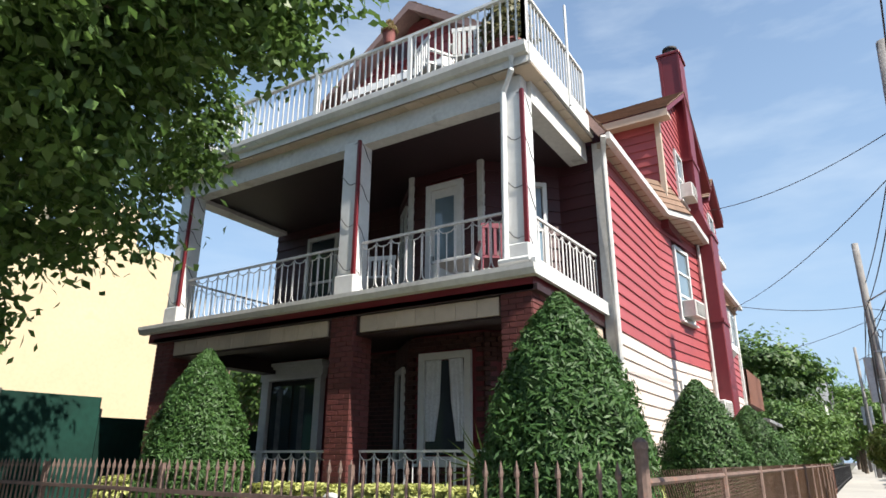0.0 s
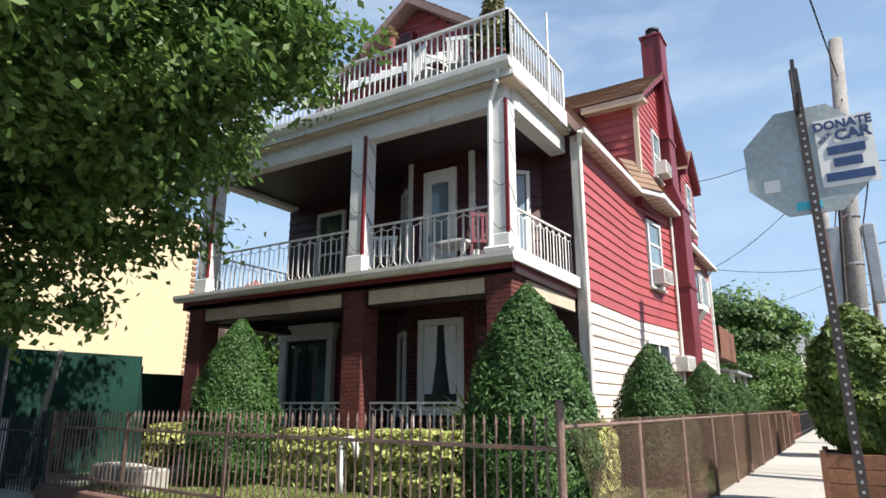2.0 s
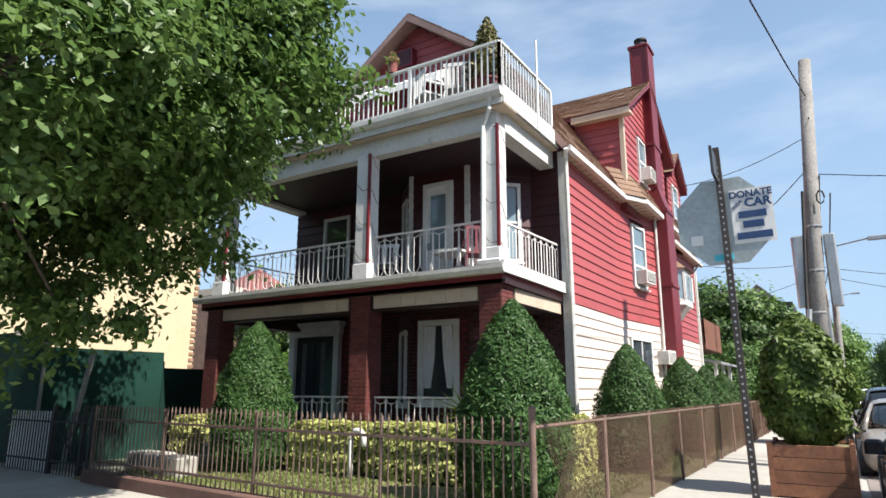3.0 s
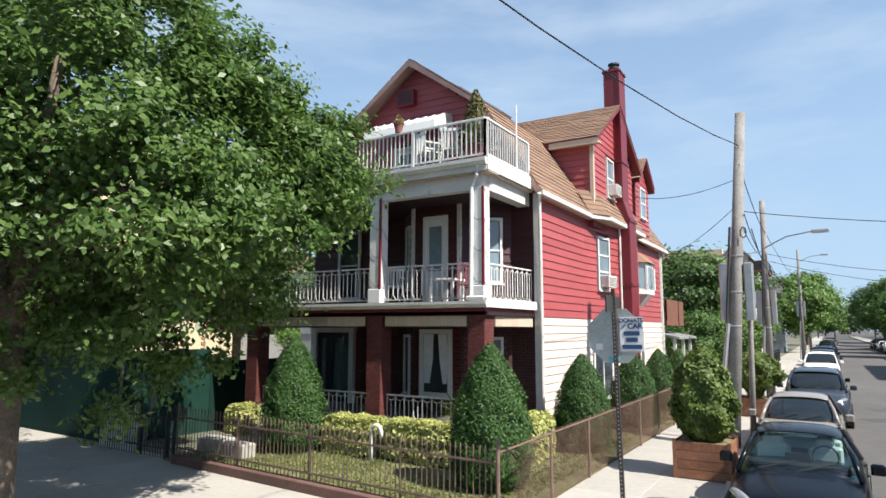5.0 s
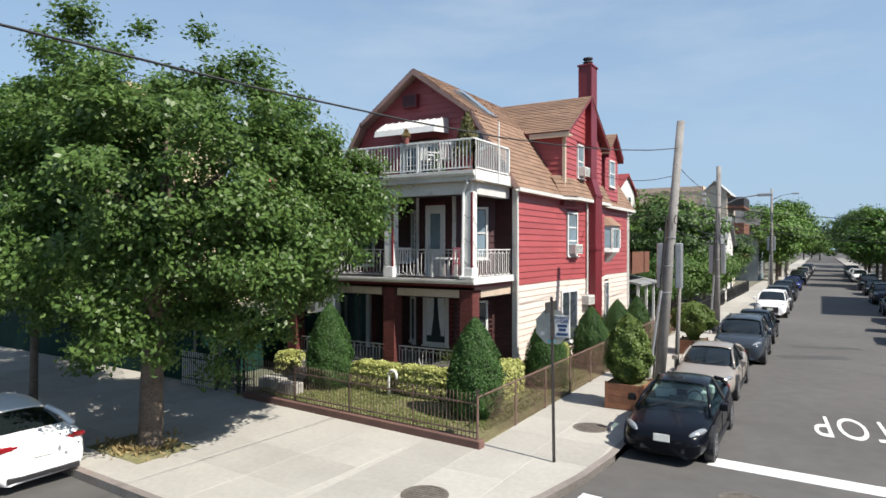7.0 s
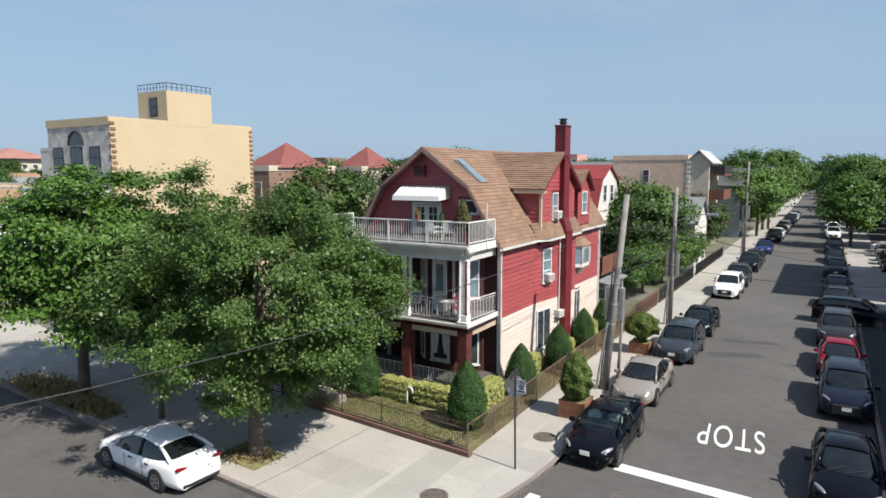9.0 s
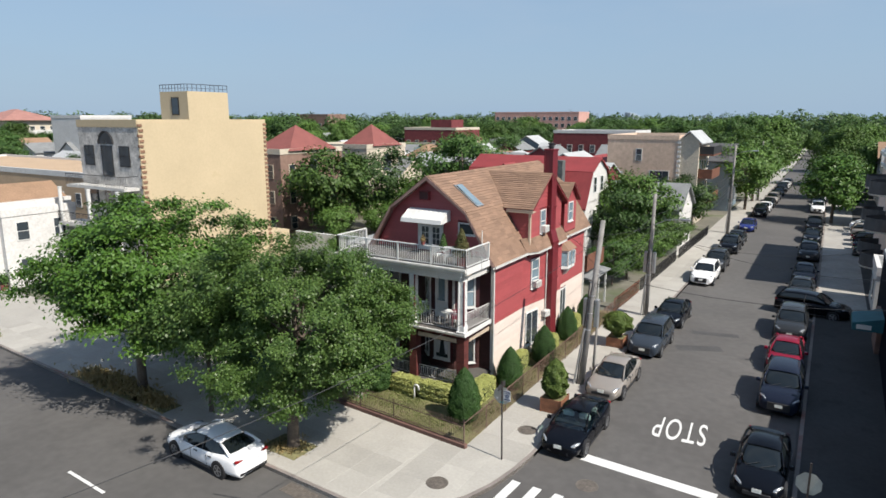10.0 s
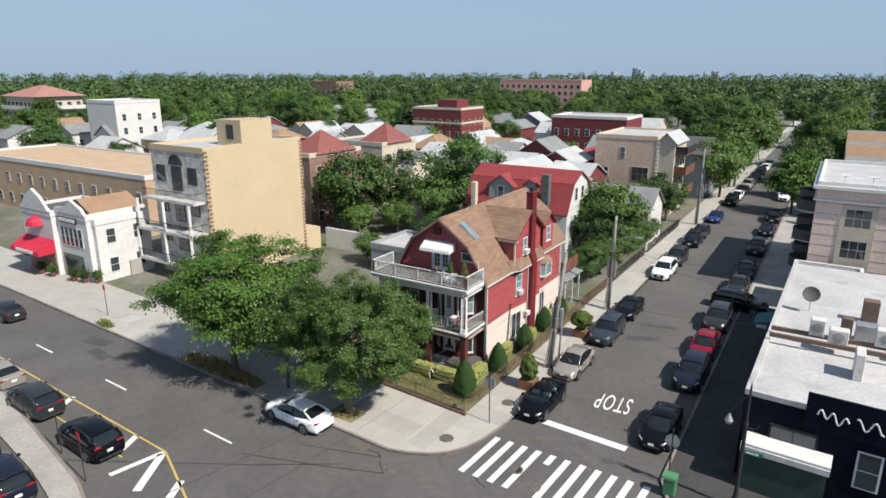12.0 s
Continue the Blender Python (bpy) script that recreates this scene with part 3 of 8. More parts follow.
# front walls behind the porch and the balcony
F0, F1, F2, F3, F4, F5 = (HX0, HY0), (-6.95, HY0), (-6.0, 8.75), (-4.6, 8.75), (-3.6, HY0), (HX1, HY0)
for z0, z1, material in ((0.7, 3.1, None), (ZB, ZE, RED_DARKENED)):
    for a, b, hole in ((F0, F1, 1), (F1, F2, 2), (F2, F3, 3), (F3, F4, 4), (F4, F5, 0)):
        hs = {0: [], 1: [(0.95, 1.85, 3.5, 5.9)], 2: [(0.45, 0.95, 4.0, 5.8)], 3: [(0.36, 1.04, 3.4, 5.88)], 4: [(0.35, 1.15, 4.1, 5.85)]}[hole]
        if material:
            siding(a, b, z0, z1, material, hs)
mF = {k: frame_at(a, b) for k, a, b in ((1, F0, F1), (2, F1, F2), (3, F2, F3), (4, F3, F4))}
window(wall_mass, mF[1], 1.05, 1.75, 3.9, 5.8, GLASS, 2, 1)
window(wall_mass, mF[2], 0.5, 0.9, 4.1, 5.7, GLASS, 2, 1)
window(wall_mass, mF[4], 0.45, 1.05, 4.2, 5.75, GLASS_B, 2, 1)
for x in (-6.0, -4.6):
    part("corner_board", G().box(x - 0.05, 8.69, ZB, x + 0.05, 8.8, ZE), WHITE_OLD, wall_mass)
# balcony door, white with a tall light
bdoor = part("door", G().box(0.44, -0.05, ZB + 0.02, 0.97, 0.0, 5.78, mF[3]), WHITE, wall_mass, "white balcony door with a tall glass light")
part("frame", G().box(0.34, -0.09, ZB, 0.44, 0.02, 5.89, mF[3]).box(0.97, -0.09, ZB, 1.07, 0.02, 5.89, mF[3]).box(0.44, -0.09, 5.78, 0.97, 0.02, 5.89, mF[3]), WHITE, bdoor)
part("pane", G().box(0.52, -0.062, 4.45, 0.89, -0.045, 5.62, mF[3]), GLASS_B, bdoor)
part("handle", G().box(0.46, -0.1, 4.45, 0.50, -0.05, 4.58, mF[3]), STEEL, bdoor)
# ground floor: brick with white-framed openings
window(wall_mass, mF[3], 0.34, 1.08, 1.38, 2.85, GLASS, 1, 1, rim=0.11)
for i, (s0, s1) in enumerate(((0.36, 0.66), (0.78, 1.05))):
    cu = G()
    n = 10
    pts = []
    for k in range(n + 1):
        s = s0 + (s1 - s0) * k / n
        pull = 0.12 * (1 if i == 0 else -1)
        pts += [(s, -0.016 + 0.010 * math.cos(k * 2.2), 2.84), (s - pull * 0.2 + (0.02 if i else -0.0), -0.016 + 0.010 * math.cos(k * 2.2), 2.2), ((s0 + (s - s0) * 0.62) if i == 0 else (s1 - (s1 - s) * 0.5), -0.016 + 0.010 * math.cos(k * 2.2), 1.6)]
    cu.add([mF[3] @ Vector((a, b - 0.028, c)) for a, b, c in pts], [(3 * k + j, 3 * k + 3 + j, 3 * k + 4 + j, 3 * k + 1 + j) for k in range(n) for j in range(2)])
    part("curtain", cu, CURTAIN, wall_mass, "pale gathered curtain", smooth=True)
window(wall_mass, mF[2], 0.35, 0.95, 1.3, 2.75, GLASS, 1, 1, rim=0.07)
window(wall_mass, mF[4], 0.35, 1.05, 1.2, 2.7, GLASS, 1, 1, rim=0.07)
# Dark brick whose colour is taken deeper to carry the porch shade.
BRICK_WALL = mat("dark_brick_porch_shade", (0.05, 0.016, 0.014), 0.8, var=0.15, scale=3, fine=35, fvar=0.15, bump=0.25, island=0.25)


def brickwork(p, q, z0, z1, holes, host):
    """Courses of brick on the wall from p to q, left out at the holes."""
    m, L, gg = frame_at(p, q), (Vector(q) - Vector(p)).length, G()
    for c in range(int((z1 - z0) / 0.075)):
        z, x = z0 + c * 0.075, -0.1 * (c % 2)
        while x < L:
            u, v = max(0.0, x), min(L, x + 0.2)
            if v - u > 0.04 and not any(u < h[1] and v > h[0] and h[2] < z + 0.04 < h[3] for h in holes):
                gg.box(u + 0.005, -0.02, z, v - 0.005, 0.06, z + 0.065, m)
            x += 0.21
    part("brickwork", gg, BRICK_WALL, host, "dark red brick wall under the porch, coloured deeper for shade")["kind"] = "stuff"


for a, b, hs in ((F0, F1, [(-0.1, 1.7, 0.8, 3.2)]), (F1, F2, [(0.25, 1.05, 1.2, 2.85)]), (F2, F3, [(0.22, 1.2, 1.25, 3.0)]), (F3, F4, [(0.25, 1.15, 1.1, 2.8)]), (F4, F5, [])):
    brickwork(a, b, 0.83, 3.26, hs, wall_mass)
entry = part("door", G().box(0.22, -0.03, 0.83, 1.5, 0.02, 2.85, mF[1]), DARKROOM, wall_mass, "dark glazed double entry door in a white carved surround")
part("frame", G().box(0.02, -0.12, 0.82, 0.22, 0.02, 2.86, mF[1]).box(1.5, -0.12, 0.82, 1.66, 0.02, 2.86, mF[1]).box(0.0, -0.15, 2.86, 1.68, 0.02, 2.92, mF[1]).box(-0.02, -0.13, 2.92, 1.70, 0.02, 3.08, mF[1]).box(-0.06, -0.2, 3.08, 1.74, 0.02, 3.13, mF[1]).box(-0.1, -0.26, 3.13, 1.78, 0.02, 3.2, mF[1]), WHITE, entry)
for s in (0.27, 0.89):
    part("pane", G().box(s, -0.045, 0.95, s + 0.56, -0.032, 2.75, mF[1]), GLASS, entry)
    part("curtain", G().box(s + 0.16, -0.05, 1.0, s + 0.3, -0.046, 2.7, mF[1]), LACE, entry)

# porch: floor, brick pillars, beam, balcony slab
porch = part("porch_floor", G().slab([(-10.3, 6.95), (-2.95, 6.95), (-2.95, HY0), (-10.3, HY0)], 0.1, 0.75), MORTAR, house)
part("deck", G().slab([(-10.35, 6.88), (-2.88, 6.88), (-2.88, HY0), (-10.35, HY0)], 0.75, 0.82), FLOORB, porch, "grey painted porch floor")
brick_me = G().soft(-0.1, -0.048, 0, 0.1, 0.048, 0.062, 0.004).mesh("brick", BRICK)
half_me = G().soft(-0.05, -0.048, 0, 0.05, 0.048, 0.062, 0.004).mesh("brick", BRICK)
PIL = [(-10.05, 7.2), (-5.95, 7.2), (-3.2, 7.2)]
for px, py in PIL:
    pil = part("pillar", G().box(px - 0.20, py - 0.20, 0.12, px + 0.20, py + 0.20, 3.28), MORTAR, house, "dark red brick porch pillar")
    for c in range(34):
        z = 0.82 + c * 0.0725
        for k in (0, 1, 3):
            ang = k * 90
            for e, me in (((-0.104, brick_me), (0.104, brick_me)) if c % 2 else ((-0.156, half_me), (0, brick_me), (0.156, half_me))):
                piece("brick", me, pil, Matrix.Translation((px, py, z)) @ Matrix.Rotation(radians(ang), 4, "Z") @ Matrix.Translation((e, -0.168, 0)))
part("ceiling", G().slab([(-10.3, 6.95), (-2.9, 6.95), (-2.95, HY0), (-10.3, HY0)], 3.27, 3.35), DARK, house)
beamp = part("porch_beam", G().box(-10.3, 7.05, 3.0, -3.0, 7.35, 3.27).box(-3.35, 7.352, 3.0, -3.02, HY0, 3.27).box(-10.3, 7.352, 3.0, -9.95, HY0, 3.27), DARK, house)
for x0, x1 in ((-9.8, -6.25), (-5.65, -3.45)):
    n = round((x1 - x0) / 0.3)
    for i in range(n):
        part("panel", G().box(x0 + (x1 - x0) * i / n + 0.004, 7.02, 3.03, x0 + (x1 - x0) * (i + 1) / n - 0.004, 7.05, 3.26), SOFFIT, beamp, "cream beam panel")
for i in range(7):
    part("panel", G().box(-3.02, 7.5 + i * 0.3, 3.03, -2.985, 7.796 + i * 0.3, 3.26), SOFFIT, beamp, "cream beam panel")
slabp = part("balcony_slab", G().slab([(-10.45, 6.95), (-2.95, 6.95), (-2.95, HY0 - 0.02), (-10.45, HY0 - 0.02)], 3.28, 3.5), RED_TRIM, house)
part("floor", G().slab([(-10.5, 6.93), (-2.92, 6.93), (-2.92, HY0 - 0.02), (-10.5, HY0 - 0.02)], 3.5, 3.58), FLOORB, slabp)
gut = G()
for x0, y0, x1, y1 in ((-10.6, 6.8, -2.87, 6.928),):
    gut.prism([(x0, y0, 3.57), (x0, y0, 3.51), (x0, y0 + 0.04, 3.44), (x0, y1, 3.43), (x0, y1, 3.57)], (x1 - x0, 0, 0))
part("gutter", gut, WHITE_OLD, slabp, "weathered white gutter")
part("edge_board", G().box(-2.918, 6.84, 3.44, -2.86, HY0 - 0.04, 3.64), WHITE, slabp)

# balcony posts: white with a red corner strip and string lights
for px, py in ((-10.05, 7.2), (-6.0, 7.2), (-3.2, 7.2)):
    post = part("balcony_post", G().soft(px - 0.16, py - 0.16, ZB, px + 0.16, py + 0.16, 6.12, 0.012), WHITE, house, "white square balcony post with a red corner strip")
    part("base", G().soft(px - 0.185, py - 0.185, ZB, px + 0.185, py + 0.185, ZB + 0.34, 0.015), WHITE, post)
    part("corner_strip", G().box(px + 0.125, py - 0.175, ZB, px + 0.172, py - 0.155, 6.12).box(px + 0.155, py - 0.172, ZB, px + 0.175, py - 0.125, 6.12), RED_TRIM, post)
    pts = []
    for k in range(60):
        f = k / 59
        a = f * 20
        sx, sy = math.cos(a), math.sin(a)
        q = max(abs(sx), abs(sy))
        pts.append((px + 0.172 * sx / q, py - 0.172 * sy / q, ZB + 0.3 + 2.2 * f + 0.06 * math.sin(3 * a)))
    part("string_light", G().tube(pts, 0.006, 4), BLACK, post)
part("downpipe", G().tube([(-3.1, 6.88, 6.55), (-3.12, 6.9, 6.36), (-3.3, 7.0, 6.1), (-3.33, 7.0, 3.7), (-3.3, 6.9, 3.64)], 0.045, 8), WHITE, house)
part("downpipe", G().tube([(-3.36, 6.88, 3.64), (-2.95, 6.88, 3.64), (-2.9, 6.95, 3.64)], 0.05, 8), WHITE, house)


def hoop_rail(host, a, b, z, h=0.92, name="railing"):
    """White iron rail: hairpin hoops and spears between two bars, from plan point a to b."""
    m = frame_at(a, b)
    L = (Vector(b) - Vector(a)).length
    r = part(name, G().box(0, -0.02, z + h - 0.02, L, 0.02, z + h + 0.012, m), RAILW, host, "white wrought-iron hoop railing")
    part("bottom_bar", G().box(0, -0.012, z + 0.06, L, 0.012, z + 0.085, m), RAILW, r)
    n = max(2, round(L / 0.26))
    w = L / n
    hoop = []
    for k in range(9):
        t = math.pi * k / 8
        hoop.append((-math.cos(t) * w * 0.46, 0, 0.22 - math.sin(t) * 0.14))
    up = [(-w * 0.46, 0, h - 0.08), (-w * 0.46, 0, 0.5)] + hoop + [(w * 0.46, 0, 0.5), (w * 0.46, 0, h - 0.08)]
    top = [(-w * 0.5, 0, h - 0.02)] + [(-math.cos(math.pi * k / 6) * w * 0.5, 0, h - 0.02 - math.sin(math.pi * k / 6) * 0.1) for k in range(7)] + [(w * 0.5, 0, h - 0.02)]
    me = G().tube(up, 0.0085, 4).tube([(0, 0, 0.07), (0, 0, h - 0.11)], 0.0085, 4).mesh("hoop", RAILW)
    me2 = G().tube(top, 0.0085, 4).mesh("scallop", RAILW)
    for i in range(n):
        mm = m @ Matrix.Translation(((i + 0.5) * w, 0, z))
        piece("hoop", me, r, mm)
        piece("scallop", me2, r, mm)
    return r


hoop_rail(house, (-9.88, 7.2), (-6.17, 7.2), ZB, 0.86)
hoop_rail(house, (-5.83, 7.2), (-3.37, 7.2), ZB, 0.86)
hoop_rail(house, (-3.15, 7.37), (-3.02, 9.62), ZB, 0.86)
hoop_rail(house, (-10.05, 9.6), (-10.05, 7.37), ZB, 0.86)
hoop_rail(house, (-9.8, 7.2), (-6.2, 7.2), 0.82, 0.62)
hoop_rail(house, (-5.7, 7.2), (-3.45, 7.2), 0.82, 0.62)
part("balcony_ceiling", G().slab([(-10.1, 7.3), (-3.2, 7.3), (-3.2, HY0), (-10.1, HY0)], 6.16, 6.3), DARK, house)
part("balcony_beam", G().box(-10.3, 7.13, 6.08, -3.1, 7.36, 6.416).box(-3.34, 7.362, 6.08, -3.04, HY0 - 0.1, 6.418).box(-10.3, 7.36, 6.08, -10.0, HY0 - 0.1, 6.42), WHITE_OLD, house, "cream painted balcony beam")

# upper deck: soffit boards, fascia, gutter, railing
SOFFIT_DARK = mat("soffit_joint", (0.17, 0.13, 0.10), 0.7)
DX0, DX1, DY0 = -10.75, -2.9, 6.95
deck = part("upper_deck", G().slab([(DX0, DY0), (DX1, DY0), (DX1, HY0 - 0.2), (DX0, HY0 - 0.2)], 6.44, 6.74), SOFFIT_DARK, house)
sof = G().box(-0.143, 0, 0, 0.143, 0.5, 0.018).mesh("soffit_board", SOFFIT)
for i in range(26):
    piece("soffit_board", sof, deck, Matrix.Translation((DX0 + 0.16 + i * 0.3035, DY0 + 0.02, 6.42)))
for i in range(7):
    piece("soffit_board", sof, deck, Matrix.Translation((DX1 - 0.5, DY0 + 0.62 + i * 0.3035, 6.417)) @ Matrix.Rotation(radians(-90), 4, "Z") @ Matrix.Translation((0, 0, 0)))
part("gutter", G().prism([(DX0 - 0.02, DY0 - 0.13, 6.72), (DX0 - 0.02, DY0 - 0.13, 6.64), (DX0 - 0.02, DY0 - 0.08, 6.57), (DX0 - 0.02, DY0, 6.56), (DX0 - 0.02, DY0, 6.72)], (DX1 - DX0 + 0.04, 0, 0)), WHITE_OLD, deck, "weathered white gutter")
part("floor", G().slab([(DX0 + 0.02, DY0 + 0.02), (DX1 - 0.02, DY0 + 0.02), (DX1 - 0.02, HY0 - 0.22), (DX0 + 0.02, HY0 - 0.22)], 6.74, 6.744), FLOORB, deck)
part("front_board", G().box(DX0, DY0 - 0.012, 6.44, DX1, DY0 - 0.001, 6.75), WHITE_OLD, deck)
part("edge_board", G().box(DX1, DY0, 6.46, DX1 + 0.04, HY0 - 0.2, 6.76), WHITE, deck)


def bar_rail(host, a, b, z, h=0.95):
    """White square-bar rail with two rails and posts."""
    m = frame_at(a, b)
    L = (Vector(b) - Vector(a)).length
    r = part("railing", G().soft(0, -0.035, z + h - 0.05, L, 0.035, z + h, 0.008, m), WHITE, host, "white square-bar deck railing")
    part("bottom_bar", G().box(0, -0.02, z + 0.09, L, 0.02, z + 0.13, m), WHITE, r)
    n = round(L / 0.122)
    me = G().box(-0.011, -0.011, 0.12, 0.011, 0.011, h - 0.04).mesh("baluster", WHITE)
    for i in range(n + 1):
        piece("baluster", me, r, m @ Matrix.Translation((L * i / n, 0, z)))
    k = max(1, round(L / 2.0))
    for i in range(k + 1):
        part("post", G().box(L * i / k - 0.035, -0.035, z - 0.05, L * i / k + 0.035, 0.035, z + h - 0.05, m), WHITE, r)
    return r


bar_rail(house, (-10.65, 6.99), (-2.94, 6.99), 6.72)
bar_rail(house, (-2.94, 6.99), (-2.94, 9.3), 6.72)
bar_rail(house, (-10.65, 9.4), (-10.65, 6.99), 6.72)
part("flag_pole", G().tube([(-2.84, 8.4, 6.5), (-2.84, 8.4, 8.35)], 0.022, 8), WHITE, house)

# gable front under the gambrel
GY = 9.75
gable = part("wall", G().prism([(RX - 3.8, GY + 0.06, 6.3), (RX + 3.7, GY + 0.06, 6.3), (RX + 2.25, GY + 0.06, 8.95), (RX, GY + 0.06, 10.6), (RX - 2.25, GY + 0.06, 8.95)], (0, 0.2, 0)), RED_TRIM, house)
CEN = 3.75
siding((RX - CEN, GY), (RX + CEN, GY), 6.78, 10.5, RED, [(2.95, 4.55, 6.5, 8.3), (5.4, 6.5, 7.75, 8.45)], 0.2, lambda z, L: (max(0, L / 2 - roof_half(z + 0.12) + 0.02), min(L, L / 2 + roof_half(z + 0.12) - 0.02)), gable)
gm = frame_at((RX - CEN, GY), (RX + CEN, GY))
window(gable, gm, 5.5, 6.35, 7.85, 8.35, GLASS, 1, 1, rim=0.06)
fd = part("french_door", G().box(3.05, -0.02, 6.8, 4.45, 0.03, 8.15, gm), DARKROOM, gable, "white glazed french doors")
part("frame", G().box(2.97, -0.07, 6.78, 3.07, 0.0, 8.25, gm).box(4.43, -0.07, 6.78, 4.53, 0.0, 8.25, gm).box(3.07, -0.07, 8.15, 4.43, 0.0, 8.25, gm), WHITE, fd)
for s in (3.07, 3.75):
    leaf = part("door_leaf", G().box(s + 0.01, -0.05, 6.8, s + 0.12, 0.0, 8.13, gm).box(s + 0.56, -0.05, 6.8, s + 0.67, 0.0, 8.13, gm).box(s + 0.12, -0.05, 6.8, s + 0.56, 0.0, 7.1, gm).box(s + 0.12, -0.05, 8.03, s + 0.56, 0.0, 8.13, gm), WHITE, fd)
    part("pane", G().box(s + 0.12, -0.03, 7.1, s + 0.56, -0.02, 8.03, gm), GLASS, leaf)
    part("glazing_bar", G().box(s + 0.325, -0.045, 7.1, s + 0.355, -0.015, 8.03, gm).box(s + 0.12, -0.045, 7.4, s + 0.56, -0.015, 7.43, gm).box(s + 0.12, -0.045, 7.7, s + 0.56, -0.015, 7.73, gm), WHITE, leaf)
aw = part("awning", G().prism([(RX - 1.25, GY - 0.02, 8.990), (RX - 1.25, GY - 0.35, 8.920), (RX - 1.25, GY - 0.95, 8.560), (RX - 1.25, GY - 1.0, 8.360), (RX - 1.25, GY - 0.97, 8.360), (RX - 1.25, GY - 0.9, 8.540), (RX - 1.25, GY - 0.02, 8.940)], (2.45, 0, 0)), WHITE, gable, "white aluminium door awning with ribbed panels")
part("awning_side", G().prism([(RX + 1.19, GY, 8.940), (RX + 1.19, GY - 0.95, 8.540), (RX + 1.19, GY - 1.0, 8.360), (RX + 1.19, GY, 8.440)], (0.02, 0, 0)), WHITE, aw)
for i in range(9):
    part("rib", G().prism([(RX - 1.2 + i * 0.29, GY - 0.35, 8.925), (RX - 1.2 + i * 0.29, GY - 0.96, 8.570), (RX - 1.2 + i * 0.29, GY - 0.96, 8.590), (RX - 1.2 + i * 0.29, GY - 0.35, 8.950)], (0.03, 0, 0)), WHITE, aw)
vent = part("wall_box", G().box(3.15, -0.22, 9.45, 3.75, 0, 9.92, gm), RED_TRIM, gable, "red air conditioner sleeve in the gable")
part("grille", G().box(3.2, -0.23, 9.5, 3.7, -0.21, 9.87, gm), RED_DARKENED, vent)

# gambrel roof: shingle courses
roof = part("roof", G().prism([(RX - 3.92, 9.84, 6.4), (RX - 2.3, 9.84, 8.95), (RX, 9.84, 10.62), (RX + 2.3, 9.84, 8.95), (RX + 3.92, 9.84, 6.4)], (0, 13.9, 0)), RED_TRIM, house, "brown asphalt-shingle gambrel roof")


def shingles(host, a, b, c, d, step=0.19, lift=0.03, skip=None):
    """Courses of shingles on the plane a-b (eave) to d-c (top): each course lapped over the one below, in tabs."""
    a, b, c, d = (Vector(p) for p in (a, b, c, d))
    nrm = (b - a).cross(d - a).normalized()
    if nrm.z < 0:
        nrm = -nrm
    h = ((d - a).length + (c - b).length) / 2
    n = max(2, round(h / step))
    gg = G()
    rr = random.Random(int(abs(a.x * 91 + a.y * 37 + a.z * 11)) + n)
    for i in range(n):
        t0, t1 = i / n, min(1.0, (i + 1.25) / n)
        l0, r0, l1, r1 = a.lerp(d, t0), b.lerp(c, t0), a.lerp(d, t1), b.lerp(c, t1)
        L = (r0 - l0).length
        if L < 0.05:
            continue
        s, k = -rr.random() * 0.6, 0
        cuts = [0.0]
        while s < L:
            s += rr.uniform(0.35, 0.95)
            if 0.05 < s < L - 0.05:
                cuts.append(s / L)
        cuts.append(1.0)
        for u, v in zip(cuts, cuts[1:]):
            lf = lift * rr.uniform(0.8, 1.2)
            p = [l0.lerp(r0, u) + nrm * lf, l0.lerp(r0, v) + nrm * lf, l1.lerp(r1, v) + nrm * 0.006, l1.lerp(r1, u) + nrm * 0.006, l0.lerp(r0, u), l0.lerp(r0, v)]
            gg.add(p, [(0, 1, 2, 3), (4, 5, 1, 0), (4, 0, 3), (5, 2, 1)])
    ob = part("shingling", gg, SHINGLE, host)
    ob["kind"] = "stuff"
    return ob


RY0, RY1 = 9.32, 23.9
for sgn in (1, -1):
    e, k = RX + sgn * 4.0, RX + sgn * 2.33
    pts = [(e, RY0, 6.42), (e, RY1, 6.42), (k, RY1, 9.03), (k, RY0, 9.03)]
    shingles(roof, *(pts if sgn > 0 else [pts[1], pts[0], pts[3], pts[2]]))
    pts = [(RX + sgn * 2.36, RY0, 9.0), (RX + sgn * 2.36, RY1, 9.0), (RX, RY1, 10.74), (RX, RY0, 10.74)]
    shingles(roof, *(pts if sgn > 0 else [pts[1], pts[0], pts[3], pts[2]]))
    # rake boards along the gable edge
    for (xa, za), (xb, zb) in (((e, 6.4), (k, 9.0)), ((k, 9.0), (RX, 10.72))):
        part("rake_board", G().prism([(xa, RY0 - 0.03, za), (xb, RY0 - 0.03, zb), (xb, RY0 - 0.03, zb - 0.2), (xa - sgn * 0.12, RY0 - 0.03, za - 0.05)], (0, 0.06, 0)), RAKE, roof)
        part("rake_soffit", G().prism([(xa - sgn * 0.02, RY0, za - 0.05), (xb, RY0, zb - 0.06), (xb, RY0, zb - 0.1), (xa - sgn * 0.05, RY0, za - 0.1)], (0, 0.45, 0)), RAKE, roof)
